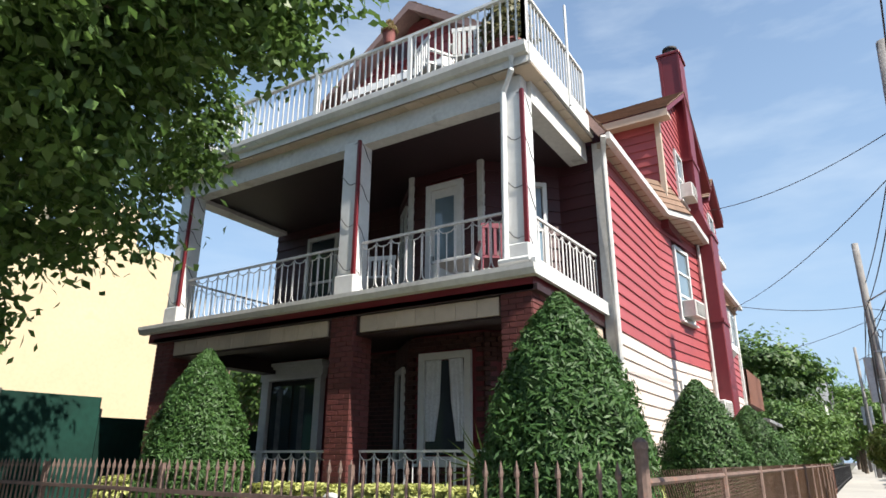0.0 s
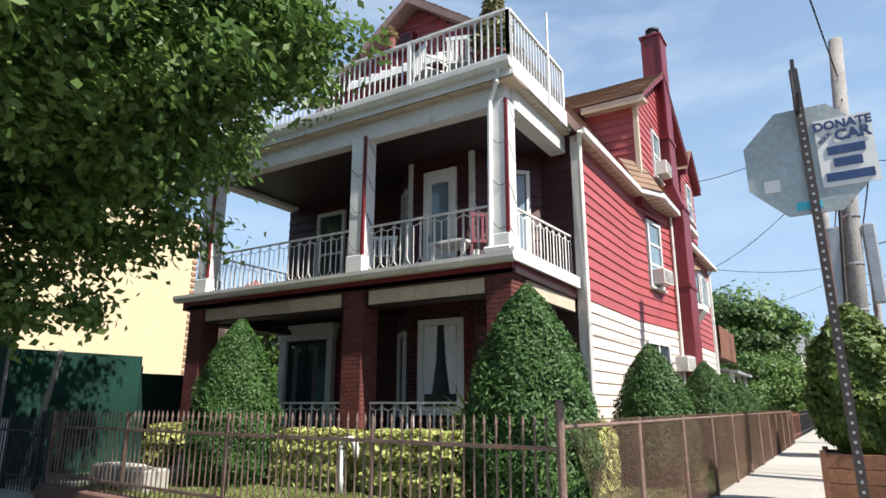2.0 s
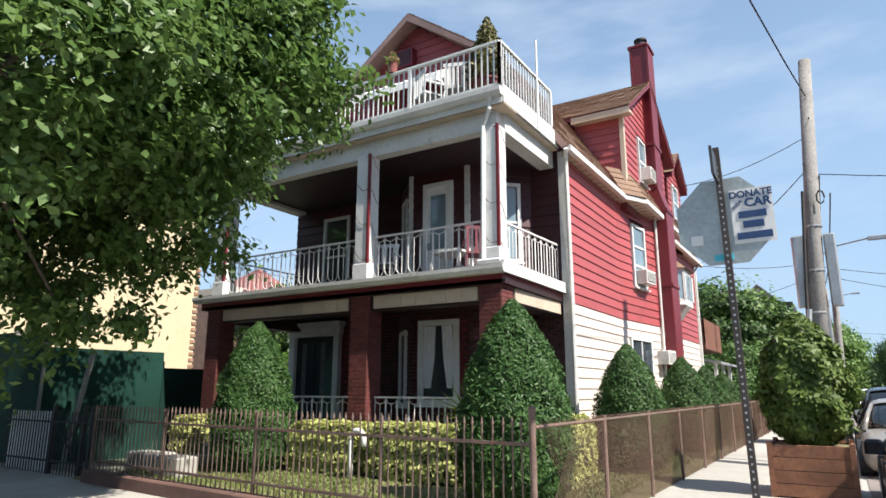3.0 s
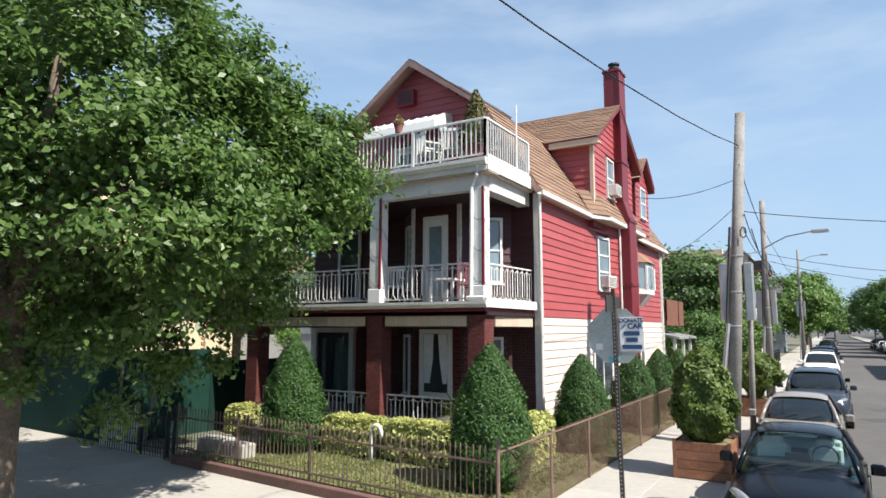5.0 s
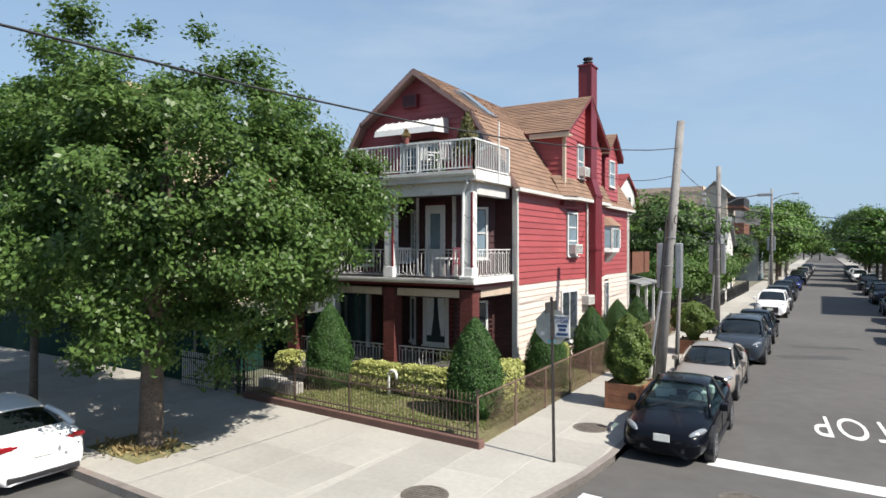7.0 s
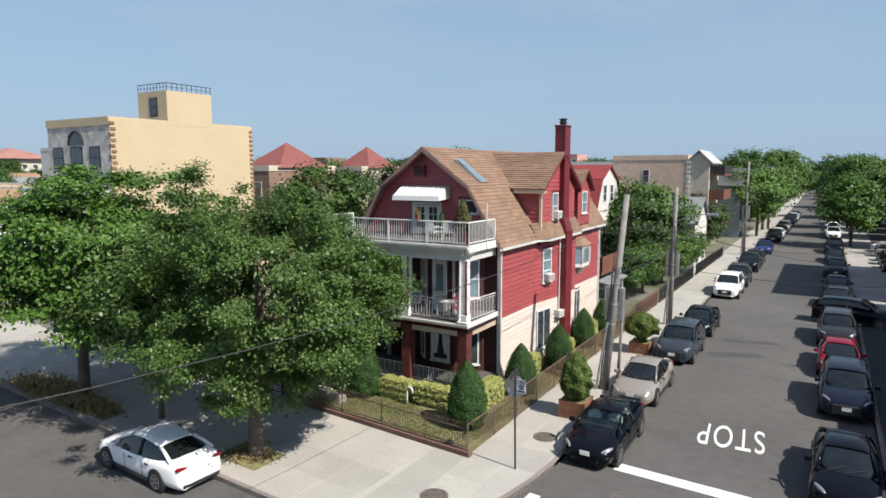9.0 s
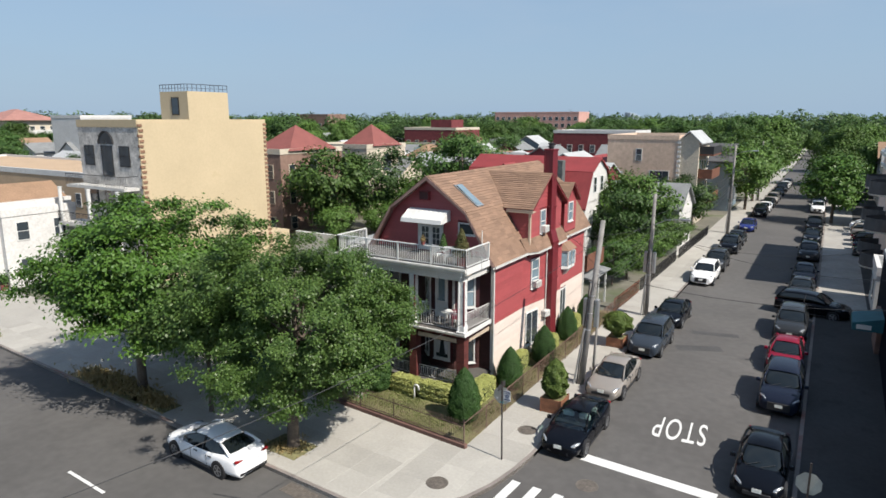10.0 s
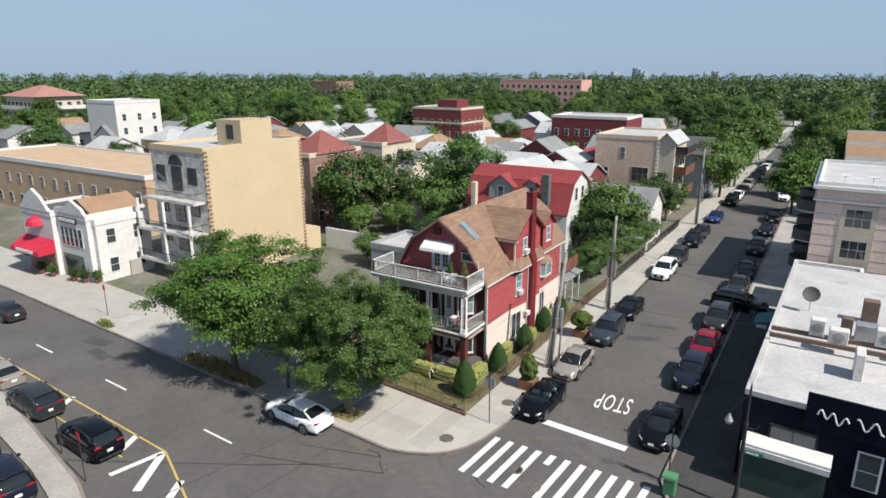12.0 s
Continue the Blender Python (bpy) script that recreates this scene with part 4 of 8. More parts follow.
# eave soffit and gutter on the street side
part("soffit", G().slab([(HX1, 9.6), (-2.66, 9.6), (-2.66, 13.3), (-2.3, 14.0), (-2.3, 18.3), (-2.66, 18.6), (-2.66, 23.8), (HX1, 23.8)], 6.3, 6.39), SOFFIT, roof, "beige boarded eave soffit")
for y in np.arange(9.7, 23.7, 0.33):
    part("soffit_joint", G().box(HX1, y, 6.292, -2.67 if (y < 13.4 or y > 18.5) else -2.32, y + 0.012, 6.3), RED_TRIM, roof)
part("gutter", strip([(-2.66, 9.35), (-2.66, 13.3), (-2.3, 14.0), (-2.3, 15.78)], -0.11, 6.3, 6.42), WHITE_OLD, roof, "white eave gutter")
part("gutter", strip([(-2.3, 16.7), (-2.3, 18.3), (-2.66, 18.6), (-2.66, 23.9)], -0.11, 6.3, 6.42), WHITE_OLD, roof, "white eave gutter")
shingles(roof, (-2.22, 13.9, 6.42), (-2.22, 18.4, 6.42), (-2.62, 18.4, 7.2), (-2.62, 13.7, 7.2))
shingles(roof, (-2.6, 13.2, 6.42), (-2.22, 13.9, 6.42), (-2.62, 13.7, 7.2), (-3.0, 13.1, 7.2))

# cross gable towards the street
CX, CY0, CY1, CR = -2.62, 13.55, 18.15, 15.85
cross = part("cross_gable", G().prism([(CX, CY0, 6.1), (CX, CY1, 6.1), (CX, CY1, 8.85), (CX, CR, 10.4), (CX, CY0, 8.85)], (-2.4, 0, 0)), RED_TRIM, house, "red clapboard cross gable")
cm = frame_at((CX, CY0), (CX, CY1))
siding((CX, CY0), (CX, CY1), 6.9, 10.3, RED, [(1.32, 2.16, 7.2, 8.62)], 0.2, lambda z, L: (max(0.0, (z - 8.8) * 1.48), L - max(0.0, (z - 8.8) * 1.48)), cross)
siding((-4.3, CY0), (CX, CY0), 6.6, 8.85, RED, (), 0.2, lambda z, L: (max(0.0, (RX + roof_half(z - 0.15)) + 4.3), L), cross)
window(cross, cm, 1.42, 2.06, 7.3, 8.52, GLASS_B, 2, 1, ac=True, rim=0.06)
part("corner_board", G().box(CX - 0.06, CY0 - 0.06, 6.6, CX + 0.05, CY0 + 0.08, 8.8), SOFFIT, cross)
part("eave_board", G().box(-3.9, CY0 - 0.33, 8.6, CX + 0.3, CY0 - 0.27, 8.78), SOFFIT, cross)
part("eave_soffit", G().box(-3.9, CY0 - 0.27, 8.64, CX + 0.3, CY0 + 0.02, 8.7), SOFFIT, cross)
part("roof", G().prism([(CX + 0.3, CY0 - 0.32, 8.8), (CX + 0.3, CR, 10.56), (CX + 0.3, CR, 10.44), (CX + 0.3, CY0 - 0.32, 8.68)], (-4.3, 0, 0)), RED_TRIM, cross)
part("roof", G().prism([(CX + 0.3, CY1 + 0.32, 8.8), (CX + 0.3, CR, 10.56), (CX + 0.3, CR, 10.44), (CX + 0.3, CY1 + 0.32, 8.68)], (-4.3, 0, 0)), RED_TRIM, cross)
shingles(cross, (-4.05, CY0 - 0.34, 8.81), (CX + 0.32, CY0 - 0.34, 8.81), (CX + 0.32, CR, 10.6), (RX + 0.2, CR, 10.6))
shingles(cross, (CX + 0.32, CY1 + 0.34, 8.81), (-4.05, CY1 + 0.34, 8.81), (RX + 0.2, CR, 10.6), (CX + 0.32, CR, 10.6))
# rear dormer
D0, D1, DA = 18.95, 21.0, 19.97
dorm = part("dormer", G().prism([(-2.7, D0, 6.3), (-2.7, D1, 6.3), (-2.7, D1, 8.75), (-2.7, DA, 9.55), (-2.7, D0, 8.75)], (-2.2, 0, 0)), RED_TRIM, house, "small red gabled dormer")
siding((-2.7, D0), (-2.7, D1), 6.7, 9.45, RED, [(0.55, 1.5, 7.25, 8.55)], 0.2, lambda z, L: (max(0.0, (z - 8.7) * 1.27), L - max(0.0, (z - 8.7) * 1.27)), dorm)
window(dorm, frame_at((-2.7, D0), (-2.7, D1)), 0.68, 1.38, 7.35, 8.45, GLASS_B, 2, 1, rim=0.07)
for y0, s in ((D0 - 0.2, 1), (D1 + 0.2, -1)):
    part("roof", G().prism([(-2.45, y0, 8.66), (-2.45, DA, 9.72), (-2.45, DA, 9.62), (-2.45, y0, 8.5)], (-2.6, 0, 0)), RED_TRIM, dorm)
    p = [(-2.43, y0, 8.67), (-4.2, y0, 8.67), (-5.0, DA, 9.73), (-2.43, DA, 9.73)]
    shingles(dorm, *(p if s < 0 else [p[1], p[0], p[3], p[2]]))
# skylight
sk = part("skylight", G().add([(-4.35, 10.65, 9.11), (-4.35, 11.35, 9.11), (-5.75, 11.35, 10.14), (-5.75, 10.65, 10.14), (-4.3, 10.65, 9.17), (-4.3, 11.35, 9.17), (-5.7, 11.35, 10.2), (-5.7, 10.65, 10.2)], [(4, 5, 6, 7), (0, 1, 5, 4), (1, 2, 6, 5), (2, 3, 7, 6), (3, 0, 4, 7)]), STEEL, roof, "long framed skylight in the shingles")
part("pane", G().add([(-4.36, 10.72, 9.255), (-4.36, 11.28, 9.255), (-5.64, 11.28, 10.275), (-5.64, 10.72, 10.275)], [(0, 1, 2, 3)]).mesh("pane", GLASS_B, shift=(-6.6 - 0.03, 15, 0.065)), None, sk)
# chimney
chim = part("chimney", G().soft(-2.88, 15.88, 5.9, -2.33, 16.63, 11.9, 0.02), RED_TRIM, house, "tall red boxed chimney")
part("shaft", G().soft(-2.6, 15.83, 0.2, -2.12, 16.68, 6.6, 0.02), RED_TRIM, chim)
part("shaft", G().prism([(-2.6, 15.85, 6.6), (-2.12, 15.85, 6.6), (-2.33, 15.88, 7.3), (-2.6, 15.88, 7.3)], (0, 0.8, 0)), RED_TRIM, chim)
for z in (8.6, 6.55, 4.4):
    part("band", G().box(-2.91 if z > 7 else -2.62, 15.81, z, -2.30 if z > 7 else -2.09, 16.7, z + 0.09), RED_TRIM, chim)
for x in (-2.86, -2.38):
    part("corner_strip", G().box(x, 15.855, 7.3, x + 0.06, 15.88, 11.9), RED_TRIM, chim)
part("crown", G().soft(-2.92, 15.84, 11.86, -2.29, 16.67, 11.94, 0.02), RED_TRIM, chim)
part("flue", G().lathe([(0.15, 11.9), (0.15, 12.05), (0.2, 12.06), (0.2, 12.1), (0.15, 12.12), (0.15, 12.2), (0.2, 12.21), (0.2, 12.26), (0.05, 12.28)], 14, Matrix.Translation((-2.6, 16.25, 0))), BLACK, chim, "black metal flue cap")


# ---- plants ----
def leaf_mesh(name, pts, normals, size, material, rng, long=1.5, droop=0.25):
    """Many small leaves: each a folded diamond at a point, facing roughly along its normal."""
    n = len(pts)
    nr = normals + rng.normal(0, 0.55, (n, 3))
    nr /= np.linalg.norm(nr, axis=1)[:, None]
    up = rng.normal(0, 1, (n, 3)) + np.array([0, 0, -droop])
    a = up - nr * (up * nr).sum(1)[:, None]
    a /= np.linalg.norm(a, axis=1)[:, None] + 1e-9
    b = np.cross(nr, a)
    s = size * rng.uniform(0.65, 1.3, (n, 1))
    v = np.stack([pts - a * s * long * 0.5, pts + b * s * 0.42 + nr * s * 0.1, pts + a * s * long * 0.5, pts - b * s * 0.42 + nr * s * 0.1], 1).reshape(-1, 3)
    me = bpy.data.meshes.new(name)
    me.vertices.add(4 * n)
    me.vertices.foreach_set("co", v.astype(np.float32).ravel())
    me.loops.add(4 * n)
    me.loops.foreach_set("vertex_index", np.arange(4 * n, dtype=np.int32))
    me.polygons.add(n)
    me.polygons.foreach_set("loop_start", np.arange(0, 4 * n, 4, dtype=np.int32))
    me.materials.append(material)
    me.update(calc_edges=True)
    return me


def crown_clumps(rng, n, c, r, low=0.45, wob=0.17):
    """Clump centres in an uneven ellipsoid, thicker towards its skin."""
    out = []
    ph = rng.uniform(0, 6.28, 8)
    while len(out) < n:
        d = rng.normal(0, 1, 3)
        d /= np.linalg.norm(d)
        az = math.atan2(d[1], d[0])
        edge = 1 + wob * math.sin(3 * az + ph[0]) * math.cos(2.3 * d[2] * 2 + ph[1]) + 0.6 * wob * math.sin(5 * az + ph[2] + 4 * d[2])
        rad = edge * rng.uniform(low, 1.0) ** 0.55
        p = np.array(c) + d * np.array(r) * rad
        if d[2] < 0:
            p[2] = c[2] + d[2] * r[2] * rad * 0.92
        out.append((p, d))
    return out


def tree(name, label, at, height, c, r, clumps, per, size, material, seed, trunk=0.2, spread=0.6, extra=(), bark=None, limbs=26, group="", inner=0, low=0.45, wob=0.17, flat=0.62):
    """A tapered trunk with limbs, and a crown of leaf clumps; c, r: crown centre and radii over the base."""
    rng = np.random.default_rng(seed)
    t = thing(name, label, "tree", at, group=group)
    cl = crown_clumps(rng, clumps, c, r, low, wob)
    for e in extra:
        cl += crown_clumps(rng, e[2], e[0], e[1])
    g = G()
    fork = Vector((0.05, 0.03, max(1.6, c[2] - r[2] * 0.72)))
    top = Vector((c[0] * 0.8, c[1] * 0.8, c[2] + r[2] * 0.55))
    g.tube([(0, 0, -0.05), (0.01, 0, 0.12), (0.02, 0.0, 0.5), (0.03, 0.02, fork.z * 0.6), fork], trunk * 1.25, 10, trunk * 0.85)
    g.tube([fork, fork.lerp(top, 0.5) + Vector((0.15, -0.1, 0)), top], trunk * 0.8, 8, 0.03)
    for i in range(limbs):
        p = Vector(cl[i % len(cl)][0])
        k = rng.uniform(0.0, 0.55)
        a = fork.lerp(top, k)
        mid = a.lerp(p, 0.5) + Vector((0, 0, 0.12 * (p - a).length))
        g.tube([a, a.lerp(mid, 0.6), mid, p], trunk * (0.42 - 0.3 * k), 6, 0.015)
    part("trunk", g, bark or BARK, t, local=True, smooth=True)
    pts, nrm = [], []
    for p, d in cl:
        m = int(per * rng.uniform(0.6, 1.4))
        off = rng.normal(0, 1, (m, 3)) * spread * rng.uniform(0.7, 1.2)
        off[:, 2] *= flat
        pts.append(p + off)
        nrm.append(np.tile(d * 0.6 + np.array([0, 0, 0.7]), (m, 1)) + off * 0.5)
    crown = part("crown", leaf_mesh("crown", np.concatenate(pts), np.concatenate(nrm), size, material, rng), None, t, local=True)
    crown["kind"] = "stuff"
    if inner:
        m = rng.normal(0, 1, (inner, 3))
        m = m / np.linalg.norm(m, axis=1)[:, None] * rng.uniform(0.1, 1, (inner, 1)) ** 0.4 * np.array(r) * 0.74 + np.array(c)
        part("inner_foliage", leaf_mesh("inner_foliage", m, rng.normal(0, 1, (inner, 3)), size * 1.25, material, rng), None, t, local=True)["kind"] = "stuff"
    return t


street_tree = tree("street_tree", "leafy green pear tree growing in the avenue pavement", (-7.0, -0.45, 0.12), 9.3, (0.25, 0.45, 5.25), (3.85, 3.85, 3.3), 500, 250, 0.08, LEAF_A, 3, 0.24, 0.205, inner=2500, low=0.5, wob=0.2, flat=0.75,
                   extra=(((2.7, 3.1, 5.6), (1.0, 1.0, 1.2), 34), ((2.9, 3.9, 5.2), (0.6, 0.6, 0.7), 12), ((1.9, 2.4, 7.0), (1.1, 1.1, 0.9), 16), ((2.0, 2.5, 4.7), (1.3, 1.3, 1.0), 26), ((-0.8, 4.9, 5.6), (1.6, 1.2, 1.2), 22), ((0.4, 4.2, 5.0), (1.4, 1.2, 1.1), 18), ((0.7, 3.3, 3.6), (1.5, 1.1, 1.0), 15), ((-0.8, 3.0, 3.3), (1.2, 1.1, 0.8), 8), ((-1.7, -0.8, 8.6), (0.65, 0.65, 1.0), 14), ((-2.6, -0.9, 7.2), (1.0, 1.0, 0.9), 16)))
tree("street_tree", "broad bright-green locust tree shading the avenue pavement", (-17.7, -0.2, 0.12), 9.6, (0.6, 0.8, 6.0), (5.4, 5.0, 3.5), 230, 290, 0.125, LEAF_B, 8, 0.22, 0.40, inner=3500, low=0.5, wob=0.22, flat=0.38)
tree("street_tree", "slim young tree between two larger pavement trees", (-12.6, -0.1, 0.12), 7.6, (0.2, 0.4, 5.0), (2.9, 2.9, 2.4), 110, 170, 0.12, LEAF_A, 12, 0.1, 0.45, limbs=14, inner=1500)


def bush(name, label, category, at, prof, density, size, material, seed, long=1.5, lump=0.06, group="", stems=True, flat=0.0):
    """A clipped shrub: leaves in a skin over a turned outline (radius at height), round a solid core coloured as inner
    shade.
    """
    rng = np.random.default_rng(seed)
    t = thing(name, label, category, at, group=group)
    zs, rs = np.array([p[1] for p in prof]), np.array([p[0] for p in prof])
    n = int(density)
    z = rng.uniform(zs[0], zs[-1], n * 3)
    rr = np.interp(z, zs, rs)
    keep = rng.uniform(0, rs.max(), n * 3) < rr + 0.12
    z, rr = z[keep][:n], rr[keep][:n]
    a = rng.uniform(0, 6.2832, len(z))
    rad = rr * (1 + lump * np.sin(7 * a + 3 * z) + lump * np.sin(11 * z + 4 * a) + rng.normal(0, 0.03, len(z))) * rng.uniform(0.80, 1.03, len(z))
    pts = np.stack([rad * np.cos(a), rad * np.sin(a), z], 1)
    slope = -np.gradient(np.interp(np.linspace(zs[0], zs[-1], 40), zs, rs), (zs[-1] - zs[0]) / 39)
    nz = np.interp(z, np.linspace(zs[0], zs[-1], 40), slope)
    nrm = np.stack([np.cos(a), np.sin(a), np.clip(nz, -1, 2) + 0.3], 1)
    part("foliage", leaf_mesh("foliage", pts, nrm, size, material, rng, long, -0.6), None, t, local=True)["kind"] = "stuff"
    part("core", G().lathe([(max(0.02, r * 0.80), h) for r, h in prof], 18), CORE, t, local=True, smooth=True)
    return t


# Near-black green puts the shade between inner leaves into a solid core.
CORE = mat("shrub_core_shade", (0.012, 0.022, 0.008), 0.95)


def yew(x, y, r, h, seed, z=0.19):
    prof = [(r * 0.72, 0.05), (r * 0.95, 0.3 * h / 2.5), (r, 0.7 * h / 2.5), (r * 0.97, 1.05 * h / 2.5), (r * 0.84, 1.5 * h / 2.5), (r * 0.6, 1.95 * h / 2.5), (r * 0.3, 2.3 * h / 2.5), (0.04, h)]
    return bush("yew_shrub", "dense dark-green clipped yew shrub on the lawn", "shrub", (x, y, z), prof, 42000 if r > 0.69 else 20000, 0.024, YEW, seed, 3.2, 0.035, "clipped yews round the house")


yew(-7.4, 5.9, 0.70, 2.58, 1)
yew(-1.98, 5.25, 0.72, 2.52, 2)
yew(-1.72, 9.5, 0.66, 2.2, 3)
yew(-1.62, 13.7, 0.68, 2.15, 4)
yew(-1.85, 18.0, 0.62, 2.1, 5)
yew(-1.9, 21.6, 0.6, 2.0, 6)


def hedge(x0, y0, x1, y1, z1, seed, n=9000):
    rng = np.random.default_rng(seed)
    t = thing("golden_hedge", "clipped golden-leaved hedge beside the house", "hedge", ((x0 + x1) / 2, (y0 + y1) / 2, 0.19), group="golden hedge clumps")
    w, d, h = (x1 - x0) / 2, (y1 - y0) / 2, z1
    u = rng.uniform(-1, 1, (n, 3))
    ax = rng.choice(3, n, p=[0.2, 0.42, 0.38])
    for k in range(3):
        sel = ax == k
        u[sel, k] = np.where(rng.uniform(0, 1, sel.sum()) < (0.5 if k < 2 else 0.0), -1, 1)
    nr = np.zeros((n, 3))
    nr[np.arange(n), ax] = u[np.arange(n), ax]
    s = np.abs(u) ** 6
    shrink = 1 - 0.12 * (s.sum(1, keepdims=True) - 1).clip(0, 2)
    p = u * shrink * rng.uniform(0.82, 1.05, (n, 1)) + 0.05 * np.sin(u[:, [1, 2, 0]] * 9 + seed)
    pts = p * np.array([w, d, h / 2]) + np.array([0, 0, h / 2])
    part("foliage", leaf_mesh("foliage", pts, nr + np.array([0, 0, 0.4]), 0.06, HEDGE, rng, 1.5), None, t, local=True)["kind"] = "stuff"
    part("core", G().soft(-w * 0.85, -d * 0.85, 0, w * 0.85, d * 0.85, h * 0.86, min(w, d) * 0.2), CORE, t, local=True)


hedge(-6.75, 6.05, -5.2, 6.75, 0.82, 1, 11000)
hedge(-5.05, 6.05, -3.2, 6.75, 0.84, 2, 11000)
hedge(-2.75, 6.6, -2.0, 8.6, 0.95, 3)
hedge(-2.7, 10.2, -2.1, 12.9, 0.9, 4)
hedge(-2.4, 14.6, -1.6, 16.0, 1.0, 5)
hedge(-2.6, 18.8, -1.9, 20.8, 0.9, 6)
hedge(-9.9, 6.0, -9.2, 6.8, 0.85, 7, 5000)

# grass blades over the lawn
rng = np.random.default_rng(5)
n = 22000
gx, gy = rng.uniform(-9.0, -1.1, n), rng.uniform(3.4, 7.0, n)
keep = (gy > fy(gx) + 0.1) & (np.sin(gx * 1.3) * np.cos(gy * 1.7) + rng.normal(0, 0.5, n) > -0.3)
gx2, gy2 = rng.uniform(-2.8, -1.1, 9000), rng.uniform(6.5, 24.5, 9000)
pts = np.stack([np.r_[gx[keep], gx2], np.r_[gy[keep], gy2], np.full(keep.sum() + 9000, 0.205)], 1)
gr = tagged(new("grass", leaf_mesh("grass", pts, rng.normal(0, 1, (len(pts), 3)) * np.array([1, 1, 0.2]), 0.04, GRASS, rng, 1.6, -2.5)), "short patchy grass on the front lawn", "grass", kind="stuff")
for x, y, w, d, s in ((-19.5, -0.6, 3.2, 0.9, 1), (-7.1, -0.6, 1.0, 0.8, 2), (-33.5, -0.3, 1.0, 0.4, 3), (-15.8, -0.9, 1.5, 0.6, 4)):
    rng = np.random.default_rng(s)
    m = int((900 if s != 2 else 350) * w)
    pts = np.stack([x + rng.normal(0, w / 2.5, m), y + rng.normal(0, d / 2.5, m), 0.15 + abs(rng.normal(0, 0.16 if s != 2 else 0.03, m))], 1)
    solid("tree_pit", G().slab(bar(x - w, y - 0.05 * -w, x + w, y - 0.05 * w, d * 1.7), 0.05, 0.158), LAWN, "bare earth tree pit in the pavement", "tree pit", "structure")
    tagged(new("dry_grass", leaf_mesh("dry_grass", pts, rng.normal(0, 1, (m, 3)), 0.09, STRAW if s != 3 else GRASS, rng, 2.6, -3)), "straw-coloured dry grass in a pavement tree pit", "grass", kind="stuff")

# ---- front fence: spiked iron bars on a low wall ----
iron = thing("iron_fence", "rusty brown spiked iron fence on a low painted wall", "fence", (-5, 3.7, 0.12))
FLEN = Vector((7.9, fy(-8.7) - FY)).length
mfen = frame_at((-8.7, fy(-8.7)), (FX, FY))
part("low_wall", G().soft(-0.05, -0.11, 0.1, FLEN + 0.12, 0.11, 0.33, 0.02, mfen), LOWWALL, iron, "brown painted concrete kerb wall")
for z in (1.08, 0.45):
    part("rail", G().box(0, -0.018, z, FLEN, 0.018, z + 0.03, mfen), RUST, iron)
pick = G().tube([(0, 0, 0.3), (0, 0, 1.26)], 0.009, 5).lathe([(0.013, 1.25), (0.016, 1.27), (0.001, 1.33)], 5).mesh("picket", RUST)
NP = 76
for i in range(NP + 1):
    tilt = 0.01 * math.sin(i * 5.1)
    piece("picket", pick, iron, mfen @ Matrix.Translation((FLEN * i / NP, 0, 0)) @ Matrix.Rotation(tilt, 4, "Y"))
for s in (0.0, 0.3, 2.05, 4.1, 6.15):
    part("post", G().box(s - 0.014, -0.014, 0.3, s + 0.014, 0.014, 1.3, mfen), RUST, iron)
part("corner_post", G().tube([(FX, FY, 0.1), (FX, FY, 1.38)], 0.03, 10).lathe([(0.036, 1.38), (0.034, 1.41), (0.01, 1.43)], 10, Matrix.Translation((FX, FY, 0))), RUST, iron)
# return run of the iron fence towards the green hoarding, with a leaning panel and gate bars
ret = thing("iron_gate", "dark iron gate and rails in front of a white board", "gate", (-10.0, 3.95, 0.12))
mret = frame_at((-12.0, 4.0), (-8.85, 3.9))
part("board", G().box(0.0, 0.08, 0.15, 1.6, 0.11, 1.18, mret), WHITE, ret, "white sheet leaning behind the gate")
for z in (0.35, 1.0):
    part("rail", G().box(0.05, -0.015, z, 3.05, 0.015, z + 0.03, mret), BLACK, ret)
for i in range(29):
    part("bar", G().tube([mret @ Vector((0.1 + i * 0.1, 0, 0.15)), mret @ Vector((0.1 + i * 0.1, 0, 1.2))], 0.011, 5), BLACK, ret)
part("brace", G().tube([mret @ Vector((1.85, -0.02, 0.38)), mret @ Vector((2.75, -0.02, 1.0))], 0.012, 5).tube([mret @ Vector((1.85, -0.02, 1.0)), mret @ Vector((2.75, -0.02, 0.38))], 0.012, 5), BLACK, ret)
for s_ in (1.8, 2.8, 3.05):
    part("gate_post", G().box(s_ - 0.03, -0.03, 0.1, s_ + 0.03, 0.03, 1.3, mret), BLACK, ret)
# steps and planters by the entry path
st = thing("entry_steps", "pale stone entry steps with an iron handrail", "steps", (-9.3, 6.2, 0.19))
for i in range(3):
    part("step", G().soft(-9.9, 5.95 + i * 0.32, 0.15, -8.5, 6.95, 0.36 + i * 0.2, 0.015), CONCRETE, st)
hoop_rail(st, (-8.5, 5.75), (-8.45, 6.9), 0.45, 0.75)
for x, y, w in ((-8.9, 5.0, 0.9), (-7.9, 4.75, 0.7)):
    solid("stone_trough", G().soft(x - w / 2, y - 0.2, 0.18, x + w / 2, y + 0.2, 0.5, 0.03), CONCRETE, "weathered pale stone trough on the entry path", "trough")
solid("garden_hoop", G().tube([(-5.15, 5.9, 0.18), (-5.15, 5.9, 0.8)] + [(-5.15 + 0.13 - 0.13 * math.cos(math.pi * k / 8), 5.9, 0.8 + 0.14 * math.sin(math.pi * k / 8)) for k in range(9)] + [(-4.89, 5.9, 0.7)], 0.045, 8), WHITE, "white pipe hoop standing between the hedges", "garden hoop", smooth=True)

